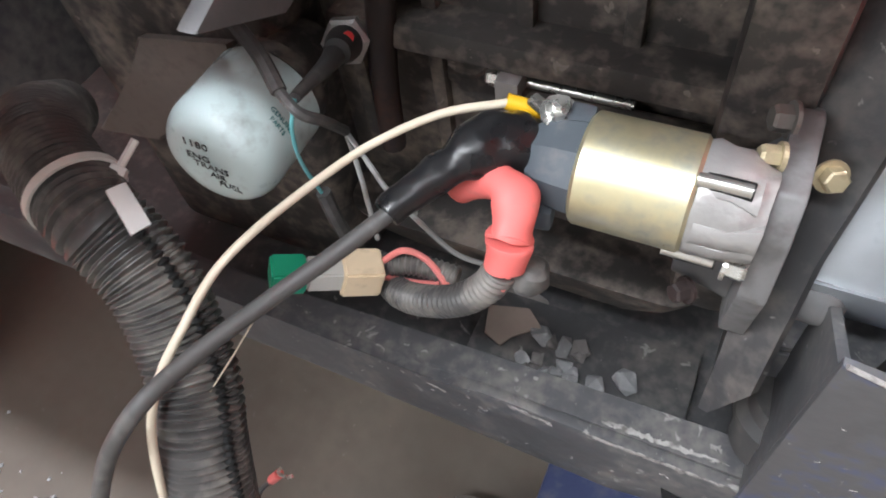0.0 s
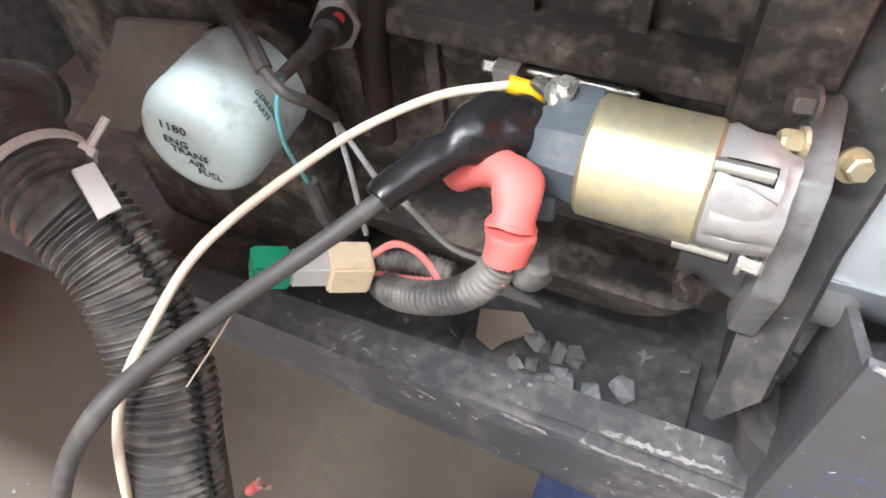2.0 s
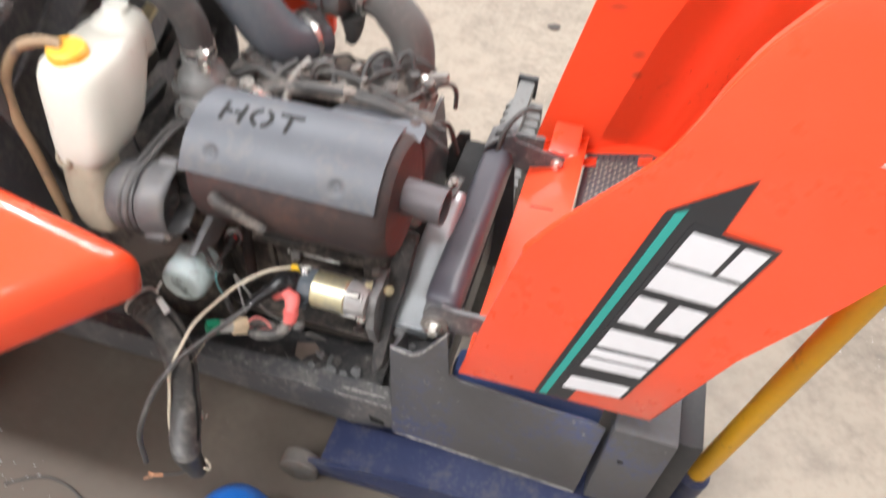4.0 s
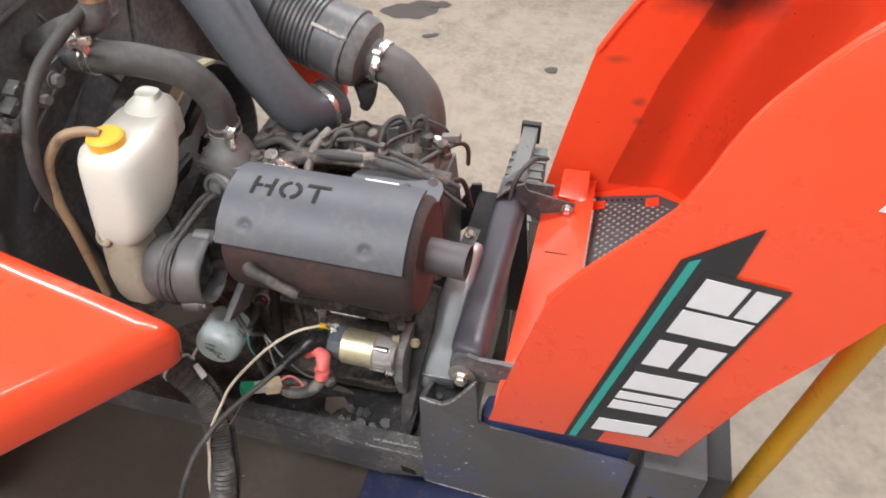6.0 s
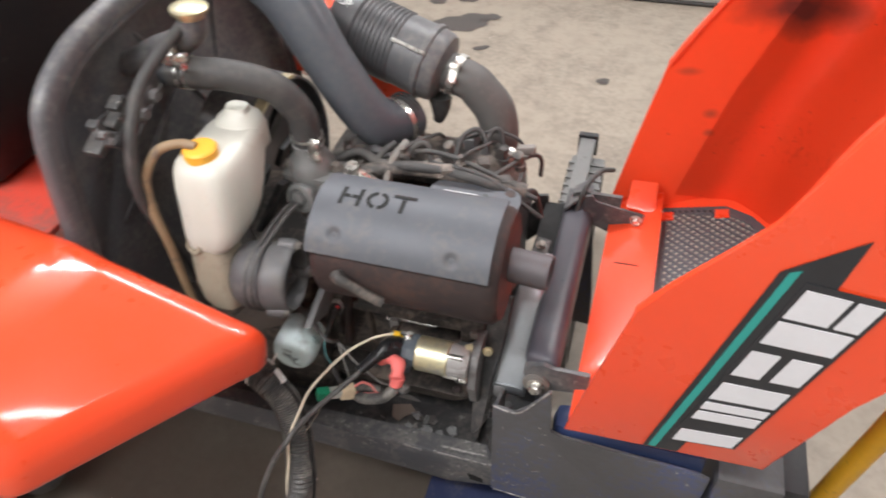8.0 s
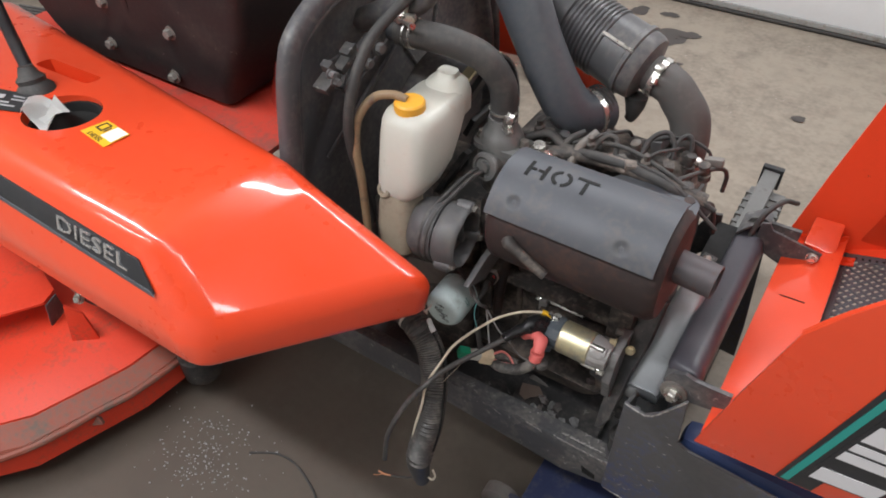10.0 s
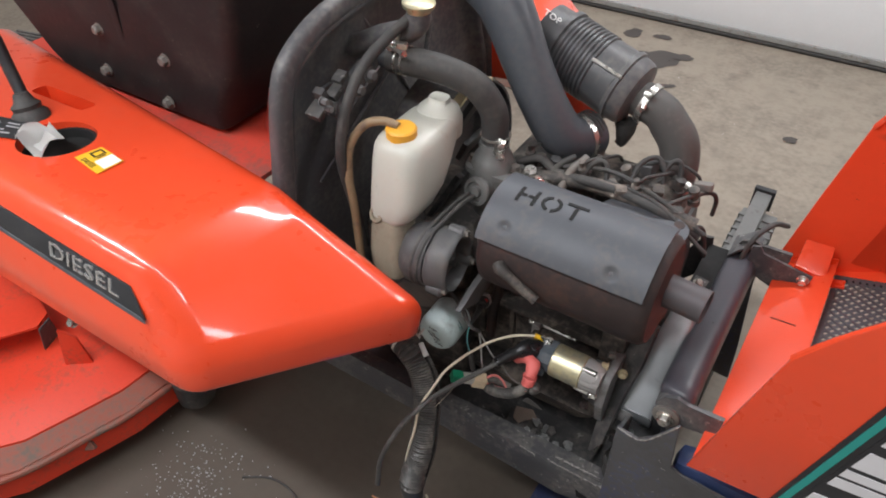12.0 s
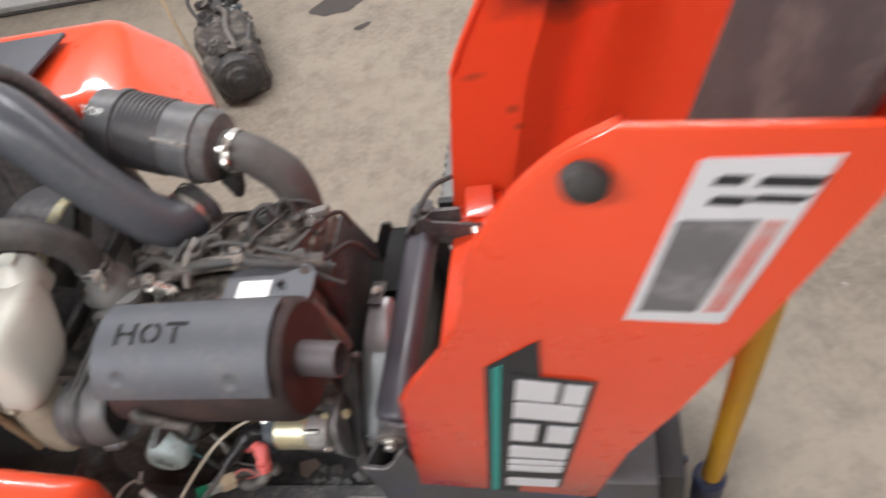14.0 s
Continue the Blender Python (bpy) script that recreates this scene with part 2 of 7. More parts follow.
BLUEP = mat("chalky_blue_jack_paint", (0.025, 0.034, 0.085), 0.45, vary=0.25, dirt=(0.08, 0.08, 0.09), dirt_amount=0.4, scale=10, bump=0.15)
BRIGHTBLUE = mat("bright_blue_plastic", (0.01, 0.13, 0.5), 0.35, vary=0.05)
YELP = mat("yellow_handle_paint", (0.72, 0.38, 0.02), 0.45, vary=0.12, dirt=(0.3, 0.16, 0.05), dirt_amount=0.2, scale=18, bump=0.1)
DOORW = mat("white_door_paint", (0.78, 0.79, 0.8), 0.45, vary=0.03, bump=0.03)
WALLM = mat("painted_wall", (0.55, 0.54, 0.52), 0.8, vary=0.05)
CEILM = mat("ceiling_board", (0.68, 0.67, 0.65), 0.85, vary=0.04)
STONE = mat("crushed_stone", (0.17, 0.17, 0.17), 0.8, vary=0.25, dirt=(0.36, 0.35, 0.34), dirt_amount=0.35, scale=50, bump=0.6)
STONE_DARK = mat("dark_crushed_stone", (0.11, 0.1, 0.095), 0.8, vary=0.2, dirt=(0.2, 0.19, 0.18), dirt_amount=0.3, scale=50, bump=0.6)
STAIN = mat("dark_oil_stain", (0.07, 0.06, 0.055), 0.35, vary=0.3, scale=20)
MAT_PAD = mat("brown_black_insulation_pad", (0.05, 0.036, 0.034), 0.75, vary=0.3, dirt=(0.12, 0.085, 0.075), dirt_amount=0.4, scale=10, bump=0.3)
SCUFF = mat("bare_scuffed_steel", (0.42, 0.4, 0.38), 0.55, metal=0.15, vary=0.35, scale=90, bump=0.5, dirt=(0.14, 0.13, 0.125), dirt_amount=0.6)
GREYBOX = mat("grey_finned_aluminium", (0.2, 0.2, 0.195), 0.45, metal=0.3, vary=0.15, scale=20, dirt=(0.1, 0.095, 0.09), dirt_amount=0.3)
YELDEC = mat("yellow_warning_decal", (0.85, 0.5, 0.03), 0.4, vary=0.04)
REDM = mat("red_plastic", (0.6, 0.03, 0.03), 0.4)
# faded placard tones, paled further for the gloss reflection put into them
PLACARD_GREY = mat("faded_placard_grey_with_glare", (0.16, 0.155, 0.16), 0.35, vary=0.2, dirt=(0.28, 0.27, 0.27), dirt_amount=0.35, scale=20)
PLACARD_RED = mat("faded_placard_red_with_glare", (0.6, 0.22, 0.2), 0.35, vary=0.15, dirt=(0.5, 0.4, 0.38), dirt_amount=0.4, scale=20)
CHROME = mat("bright_letter_foil", (0.7, 0.7, 0.7), 0.25, metal=0.8, vary=0.05)
BOOT = mat("glossy_black_boot_rubber", (0.012, 0.012, 0.013), 0.3, vary=0.2, dirt=(0.035, 0.034, 0.034), dirt_amount=0.25, scale=30, bump=0.3)
YELZINC = mat("yellow_zinc_bolt", (0.5, 0.43, 0.28), 0.4, metal=0.6, vary=0.2, dirt=(0.25, 0.2, 0.13), dirt_amount=0.35, scale=60, bump=0.2)
TANPAPER = mat("tan_cardboard_scrap", (0.2, 0.155, 0.13), 0.8, vary=0.15, dirt=(0.16, 0.12, 0.1), dirt_amount=0.3, scale=40, bump=0.2)
COPPER = mat("bare_copper_strand", (0.55, 0.27, 0.15), 0.4, metal=0.8, vary=0.15)


def floor_material():
    m = mat("worn_concrete", (0.345, 0.295, 0.236), 0.5, vary=0.11, dirt=(0.235, 0.2, 0.163), dirt_amount=0.55, fleck=(0.55, 0.52, 0.48), fleck_amount=0.12, scale=1.6, fine=45, bump=0.12, fine_bump=0.12)
    t = m.node_tree
    b = t.nodes["Principled BSDF"]
    src = b.inputs["Base Color"].links[0].from_socket
    co = next(n for n in t.nodes if n.type == "TEX_COORD")
    sp = t.nodes.new("ShaderNodeTexNoise")
    sp.inputs["Scale"].default_value, sp.inputs["Detail"].default_value = 9, 8
    rp = t.nodes.new("ShaderNodeValToRGB")
    rp.color_ramp.elements[0].position, rp.color_ramp.elements[1].position = 0.58, 0.72
    rp.color_ramp.elements[1].color = (0.55, 0.55, 0.55, 1)
    mx = t.nodes.new("ShaderNodeMixRGB")
    mx.inputs[2].default_value = (0.2, 0.17, 0.145, 1)
    t.links.new(co.outputs["Object"], sp.inputs["Vector"])
    t.links.new(sp.outputs["Fac"], rp.inputs[0])
    t.links.new(rp.outputs[0], mx.inputs[0])
    t.links.new(src, mx.inputs[1])
    # a wide patch: tracked-in oily grime, with the machine's shade put into its colour
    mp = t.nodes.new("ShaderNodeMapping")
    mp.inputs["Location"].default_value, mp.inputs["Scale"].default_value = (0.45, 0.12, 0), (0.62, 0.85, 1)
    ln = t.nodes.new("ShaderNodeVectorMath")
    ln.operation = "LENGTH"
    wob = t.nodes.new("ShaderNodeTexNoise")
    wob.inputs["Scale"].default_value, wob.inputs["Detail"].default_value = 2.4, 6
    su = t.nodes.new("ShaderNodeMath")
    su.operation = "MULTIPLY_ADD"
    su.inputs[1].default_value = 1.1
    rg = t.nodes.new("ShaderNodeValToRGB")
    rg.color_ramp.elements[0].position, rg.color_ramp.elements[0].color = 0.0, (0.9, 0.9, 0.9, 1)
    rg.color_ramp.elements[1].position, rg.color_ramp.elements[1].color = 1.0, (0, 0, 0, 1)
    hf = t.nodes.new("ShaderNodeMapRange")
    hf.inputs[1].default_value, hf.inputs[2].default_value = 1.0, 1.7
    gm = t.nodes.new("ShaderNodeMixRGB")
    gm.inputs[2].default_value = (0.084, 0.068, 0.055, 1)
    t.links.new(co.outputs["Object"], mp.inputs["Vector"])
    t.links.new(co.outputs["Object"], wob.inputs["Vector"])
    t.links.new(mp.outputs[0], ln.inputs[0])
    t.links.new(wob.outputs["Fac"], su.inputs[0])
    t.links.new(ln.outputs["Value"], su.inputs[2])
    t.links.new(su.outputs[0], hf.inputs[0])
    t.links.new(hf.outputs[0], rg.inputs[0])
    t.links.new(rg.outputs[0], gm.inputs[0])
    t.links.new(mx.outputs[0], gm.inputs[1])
    spot = t.nodes.new("ShaderNodeTexNoise")
    spot.inputs["Scale"].default_value, spot.inputs["Detail"].default_value, spot.inputs["Roughness"].default_value = 11, 7, 0.6
    sr = t.nodes.new("ShaderNodeMapRange")
    sr.inputs[1].default_value, sr.inputs[2].default_value, sr.inputs[3].default_value, sr.inputs[4].default_value = 0.46, 0.72, 0.0, 0.32
    sm = t.nodes.new("ShaderNodeMixRGB")
    sm.inputs[2].default_value = (0.085, 0.07, 0.06, 1)
    t.links.new(co.outputs["Object"], spot.inputs["Vector"])
    t.links.new(spot.outputs["Fac"], sr.inputs[0])
    t.links.new(sr.outputs[0], sm.inputs[0])
    t.links.new(gm.outputs[0], sm.inputs[1])
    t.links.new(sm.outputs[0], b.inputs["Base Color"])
    return m


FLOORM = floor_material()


def smudged(m, centre, size, colour, amount):
    """A greasy soot mark of its own shape on a painted panel."""
    t = m.node_tree
    b = t.nodes["Principled BSDF"]
    src = b.inputs["Base Color"].links[0].from_socket
    co = next(n for n in t.nodes if n.type == "TEX_COORD")
    mp = t.nodes.new("ShaderNodeMapping")
    mp.vector_type = "TEXTURE"
    mp.inputs["Location"].default_value, mp.inputs["Scale"].default_value = centre, size
    le = t.nodes.new("ShaderNodeVectorMath")
    le.operation = "LENGTH"
    nz = t.nodes.new("ShaderNodeTexNoise")
    nz.inputs["Scale"].default_value, nz.inputs["Detail"].default_value = 16, 5
    ad = t.nodes.new("ShaderNodeMath")
    ad.operation = "ADD"
    rg = t.nodes.new("ShaderNodeMapRange")
    rg.inputs[1].default_value, rg.inputs[2].default_value, rg.inputs[3].default_value, rg.inputs[4].default_value = 0.7, 1.45, amount, 0.0
    mx = t.nodes.new("ShaderNodeMixRGB")
    mx.inputs[2].default_value = (*colour, 1)
    t.links.new(co.outputs["Object"], mp.inputs["Vector"])
    t.links.new(co.outputs["Object"], nz.inputs["Vector"])
    t.links.new(mp.outputs[0], le.inputs[0])
    t.links.new(le.outputs["Value"], ad.inputs[0])
    t.links.new(nz.outputs["Fac"], ad.inputs[1])
    t.links.new(ad.outputs[0], rg.inputs[0])
    t.links.new(rg.outputs[0], mx.inputs[0])
    t.links.new(src, mx.inputs[1])
    t.links.new(mx.outputs[0], b.inputs["Base Color"])


smudged(ORANGE_IN, (0.49, 0.775, 1.075), (0.13, 0.14, 0.06), (0.06, 0.022, 0.02), 0.92)
smudged(FILTER, (-0.262, 0.298, 0.628), (0.04, 0.03, 0.022), (0.13, 0.115, 0.1), 0.9)
smudged(ORANGE_IN, (0.395, 0.765, 0.865), (0.02, 0.05, 0.016), (0.14, 0.05, 0.03), 0.7)
smudged(ORANGE_IN, (0.40, 0.765, 0.823), (0.014, 0.05, 0.012), (0.14, 0.05, 0.03), 0.6)
smudged(ORANGE_IN, (0.34, 0.77, 0.95), (0.035, 0.05, 0.012), (0.16, 0.05, 0.03), 0.5)


# ==== shape helpers ====
def thing(name, at, label, category, group="", kind=""):
    e = new(name)
    e.empty_display_size = 0.05
    e.matrix_world = Matrix.Translation(at)
    return tagged(e, label, category, group, kind)


def as_object(name, bm, material, smooth=38):
    bmesh.ops.recalc_face_normals(bm, faces=bm.faces)
    me = bpy.data.meshes.new(name)
    bm.to_mesh(me)
    bm.free()
    me.materials.append(material)
    if smooth:
        me.polygons.foreach_set("use_smooth", [True] * len(me.polygons))
        me.set_sharp_from_angle(angle=radians(smooth))
    return new(name, me)


def world_of(ob):
    m = ob.matrix_basis.copy()
    if ob.parent:
        m = world_of(ob.parent) @ ob.matrix_parent_inverse @ m
    return m


def part(name, bm, material, parent=None, label="", smooth=38):
    ob = as_object(name, bm, material, smooth)
    if parent:
        ob.parent = parent
        ob.matrix_parent_inverse = world_of(parent).inverted()
    if label:
        ob["label"] = label
    return ob


def frame_axes(d, up=(0, 0, 1)):
    d = Vector(d).normalized()
    u = Vector(up)
    if abs(d.dot(u)) > 0.97:
        u = Vector((0, 1, 0))
    r = d.cross(u).normalized()
    return d, r, r.cross(d).normalized()


def smooth_path(pts, steps=6):
    p = [Vector(q) for q in pts]
    p = [2 * p[0] - p[1]] + p + [2 * p[-1] - p[-2]]
    out = []
    for i in range(1, len(p) - 2):
        a, b, c, d = p[i - 1:i + 3]
        for k in range(steps):
            t = k / steps
            out.append(0.5 * ((2 * b) + (c - a) * t + (2 * a - 5 * b + 4 * c - d) * t * t + (3 * b - a - 3 * c + d) * t ** 3))
    return out + [p[-2]]


def tube(bm, pts, r, seg=12, steps=6, ripple=0.0, pitch=0.008, cap=True):
    """A round tube through the points; r is a number or a list of radii; ripple makes corrugations of that depth."""
    path = smooth_path(pts, steps) if steps > 1 else [Vector(q) for q in pts]
    if ripple:
        dense, left, gap = [path[0]], 0.0, pitch / 6
        for a, b in zip(path, path[1:]):
            run, at = (b - a).length, gap - left
            while at <= run:
                dense.append(a.lerp(b, at / run))
                at += gap
            left = run - (at - gap)
        path = dense
    rings, n = [], len(path)
    _, u, v = frame_axes(path[1] - path[0])
    run = 0.0
    for i, p in enumerate(path):
        d = (path[min(i + 1, n - 1)] - path[max(i - 1, 0)]).normalized()
        u = (u - d * u.dot(d)).normalized()
        v = d.cross(u)
        if i:
            run += (p - path[i - 1]).length
        f = i / (n - 1)
        if isinstance(r, (list, tuple)):
            k = f * (len(r) - 1)
            j = min(int(k), len(r) - 2)
            rad = r[j] + (r[j + 1] - r[j]) * (k - j)
        else:
            rad = r
        if ripple:
            rad += ripple * math.sin(run / pitch * 2 * math.pi)
        rings.append([bm.verts.new(p + rad * (math.cos(a) * u + math.sin(a) * v)) for a in [2 * math.pi * k / seg for k in range(seg)]])
    for a, b in zip(rings, rings[1:]):
        for k in range(seg):
            bm.faces.new((a[k], a[(k + 1) % seg], b[(k + 1) % seg], b[k]))
    if cap:
        bm.faces.new(rings[0])
        bm.faces.new(rings[-1])
    return bm


def lumpy(bm, amount, size):
    """Uneven rubber or cast skin: pushes the points in and out by smooth noise."""
    bm.normal_update()
    for v in bm.verts:
        v.co += v.normal * amount * noise.noise(v.co / size)
    return bm


def lathe(bm, origin, axis, profile, seg=28, up=(0, 0, 1)):
    """A turned body: profile of (distance along the axis, radius)."""
    o = Vector(origin)
    d, u, v = frame_axes(axis, up)
    rings = []
    for h, r in profile:
        c = o + d * h
        rings.append([bm.verts.new(c + max(r, 1e-5) * (math.cos(2 * math.pi * k / seg) * u + math.sin(2 * math.pi * k / seg) * v)) for k in range(seg)])
    for a, b in zip(rings, rings[1:]):
        for k in range(seg):
            bm.faces.new((a[k], a[(k + 1) % seg], b[(k + 1) % seg], b[k]))
    bm.faces.new(rings[0])
    bm.faces.new(rings[-1])
    return bm


def box(bm, c, s, rot=(0, 0, 0), bevel=0.0, segs=2):
    m = pose(*c, *rot) @ Matrix.Diagonal((*s, 1))
    g = bmesh.ops.create_cube(bm, size=1, matrix=m)
    if bevel:
        ed = list({e for v in g["verts"] for e in v.link_edges})
        bmesh.ops.bevel(bm, geom=ed, offset=bevel, segments=segs, profile=0.6, affect="EDGES")
    return bm


def slab(bm, poly, thick, bevel=0.0):
    """A flat plate: its outline as 3D points in order, pushed by the vector thick."""
    th = Vector(thick)
    a = [bm.verts.new(p) for p in poly]
    b = [bm.verts.new(Vector(p) + th) for p in poly]
    fs = [bm.faces.new(a), bm.faces.new(b[::-1])]
    n = len(a)
    for k in range(n):
        fs.append(bm.faces.new((a[k], b[k], b[(k + 1) % n], a[(k + 1) % n])))
    if bevel:
        bmesh.ops.bevel(bm, geom=list({e for f in fs for e in f.edges}), offset=bevel, segments=2, profile=0.6, affect="EDGES")
    return bm


def loft(bm, rings):
    rs = [[bm.verts.new(p) for p in ring] for ring in rings]
    n = len(rs[0])
    for a, b in zip(rs, rs[1:]):
        for k in range(n):
            bm.faces.new((a[k], a[(k + 1) % n], b[(k + 1) % n], b[k]))
    bm.faces.new(rs[0])
    bm.faces.new(rs[-1])
    return bm


def rrect(cx, cy, z, hx, hy, r, turn=0.0, n=4):
    pts = []
    r = min(r, hx * 0.98, hy * 0.98)
    for sx, sy, a0 in ((1, 1, 0), (-1, 1, 90), (-1, -1, 180), (1, -1, 270)):
        for k in range(n + 1):
            a = radians(a0 + 90 * k / n)
            x, y = sx * (hx - r) + r * math.cos(a), sy * (hy - r) + r * math.sin(a)
            ct, st = math.cos(turn), math.sin(turn)
            pts.append(Vector((cx + ct * x - st * y, cy + st * x + ct * y, z)))
    return pts


def hexbolt(name, c, axis, r, h, parent, material=None, washer=True):
    bm = bmesh.new()
    if washer:
        lathe(bm, c, axis, [(0, r * 1.35), (h * 0.2, r * 1.35)], 16)
    base = Vector(c) + Vector(axis).normalized() * h * 0.2
    lathe(bm, base, axis, [(0, r), (h * 0.65, r), (h * 0.8, r * 0.82)], 6)
    return part(name, bm, material or ZINC, parent, smooth=0)


def letters(text, size, depth, name="letters"):
    """A mesh of flat letters in the xy plane, from the built-in font."""
    c = bpy.data.curves.new(name, "FONT")
    c.body, c.size, c.extrude, c.resolution_u = text, size, depth, 2
    c.align_x, c.align_y = "CENTER", "CENTER"
    ob = new(name, c)
    dg = bpy.context.evaluated_depsgraph_get()
    me = bpy.data.meshes.new_from_object(ob.evaluated_get(dg))
    bpy.data.objects.remove(ob)
    bpy.data.curves.remove(c)
    bm = bmesh.new()
    bm.from_mesh(me)
    bpy.data.meshes.remove(me)
    return bm


def refine(bm, length):
    """Cuts long edges, so that a flat mesh can be bent."""
    bmesh.ops.triangulate(bm, faces=bm.faces)
    for _ in range(3):
        long = [e for e in bm.edges if e.calc_length() > length]
        if not long:
            break
        bmesh.ops.subdivide_edges(bm, edges=long, cuts=1)
    return bm


def to_plane(bm, o, ex, ey):
    ex, ey = Vector(ex).normalized(), Vector(ey).normalized()
    ez = ex.cross(ey).normalized()
    for v in bm.verts:
        x, y, z = v.co
        v.co = Vector(o) + x * ex + y * ey + z * ez
    return bm


def clamp_ring(name, c, axis, r, parent, material=None, width=0.008):
    bm = bmesh.new()
    d, u, v = frame_axes(axis)
    prof = [(-width / 2, r), (-width / 2, r + 0.0018), (width / 2, r + 0.0018), (width / 2, r)]
    seg = 28
    rings = [[bm.verts.new(Vector(c) + d * h + q * (math.cos(2 * math.pi * k / seg) * u + math.sin(2 * math.pi * k / seg) * v)) for k in range(seg)] for h, q in prof]
    rings.append(rings[0])
    for a, b in zip(rings, rings[1:]):
        for k in range(seg):
            bm.faces.new((a[k], a[(k + 1) % seg], b[(k + 1) % seg], b[k]))
    return part(name, bm, material or ZINC, parent)


def cut_out(ob, cutters):
    """Cuts the cutter meshes out of a part, for good."""
    for c in cutters:
        md = ob.modifiers.new("cut", "BOOLEAN")
        md.object, md.operation, md.solver = c, "DIFFERENCE", "EXACT"
    dg = bpy.context.evaluated_depsgraph_get()
    me = bpy.data.meshes.new_from_object(ob.evaluated_get(dg))
    ob.modifiers.clear()
    me.set_sharp_from_angle(angle=radians(50))
    ob.data = me
    for c in cutters:
        bpy.data.objects.remove(c)


def rounded(ob, width, segments=3, angle=25, weighted=False):
    md = ob.modifiers.new("edge", "BEVEL")
    md.width, md.segments, md.limit_method, md.angle_limit = width, segments, "WEIGHT" if weighted else "ANGLE", radians(angle)
    dg = bpy.context.evaluated_depsgraph_get()
    me = bpy.data.meshes.new_from_object(ob.evaluated_get(dg))
    ob.modifiers.clear()
    me.polygons.foreach_set("use_smooth", [True] * len(me.polygons))
    me.set_sharp_from_angle(angle=radians(50))
    ob.data = me
    return ob


# ==== the garage ====
bm = bmesh.new()
bmesh.ops.create_grid(bm, x_segments=2, y_segments=2, size=1, matrix=Matrix.Diagonal((4.5, 3.4, 1, 1)) @ Matrix.Translation((0, -0.08, 0)))
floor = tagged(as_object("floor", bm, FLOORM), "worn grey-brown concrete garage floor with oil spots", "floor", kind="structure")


def wall(name, c, s, material, label):
    bm = bmesh.new()
    box(bm, c, s)
    return tagged(as_object(name, bm, material, 0), label, "wall", kind="structure")


wall("wall_left", (-4.45, -0.25, 1.4), (0.1, 6.7, 2.8), WALLM, "plain painted garage wall")
wall("wall_right", (4.45, -0.25, 1.4), (0.1, 6.7, 2.8), WALLM, "plain painted garage wall")
wall("wall_behind", (0, -3.65, 1.4), (9.0, 0.1, 2.8), WALLM, "plain painted garage wall behind the camera")
wall("wall_far", (0, 3.2, 2.55), (8.8, 0.1, 0.5), WALLM, "plain painted lintel above the garage door")
bm = bmesh.new()
box(bm, (0, -0.25, 2.85), (9.0, 6.9, 0.1))
tagged(as_object("ceiling", bm, CEILM, 0), "plain white ceiling board", "ceiling", kind="structure")

door = thing("garage_door", (0, 3.14, 0), "white sectional garage door with a dark rubber bottom seal", "garage door", kind="structure")
for k in range(5):
    bm = bmesh.new()
    box(bm, (0, 3.15, 0.275 + 0.46 * k), (8.8, 0.05, 0.452), bevel=0.006)
    part("panel", bm, DOORW, door)
bm = bmesh.new()
tube(bm, [(-4.4, 3.125, 0.013), (4.4, 3.125, 0.013)], 0.013, 10, 1)
part("bottom_seal", bm, RUBBER, door, "dark rubber seal strip")
bm = bmesh.new()
box(bm, (0, 3.12, 0.040), (8.8, 0.016, 0.026), bevel=0.003)
part("bottom_rail", bm, GREYWIRE, door, "grey aluminium rail")

for tx, ty, watts in TUBES:
    lamp = thing("ceiling_light", (tx, ty, 2.8), "long white fluorescent batten light under the ceiling", "ceiling light", "ceiling lights")
    bm = bmesh.new()
    box(bm, (tx, ty, 2.795), (2.45, 0.1, 0.012), bevel=0.003)
    part("housing", bm, DOORW, lamp)


def stain(cx, cy, r, stretch, turn, seed):
    rnd = random.Random(seed)
    bm = bmesh.new()
    n = 28
    ph = [rnd.uniform(0, 6.28) for _ in range(3)]
    ring = []
    for k in range(n):
        a = 2 * math.pi * k / n
        q = r * (1 + 0.16 * math.sin(2 * a + ph[0]) + 0.1 * math.sin(3 * a + ph[1]) + 0.07 * math.sin(7 * a + ph[2]))
        x, y = q * math.cos(a) * stretch, q * math.sin(a)
        ring.append(bm.verts.new((cx + x * math.cos(turn) - y * math.sin(turn), cy + x * math.sin(turn) + y * math.cos(turn), 0.0012 + 0.0006 * seed)))
    bm.faces.new(ring)
    return tagged(as_object("oil_stain", bm, STAIN), "dark oil stain on the concrete floor", "oil stain", "floor stains")


for row in ((-0.64, 2.70, 0.10, 1.3, 0.3, 1), (-0.83, 2.92, 0.045, 1.2, 0.8, 2), (-0.68, 2.95, 0.03, 1.4, 0.1, 3), (-0.49, 2.47, 0.02, 1.8, 0.5, 4), (-0.52, 2.78, 0.03, 1.9, 0.6, 5), (0.1, 2.3, 0.02, 1.6, 0.2, 6)):
    stain(*row)

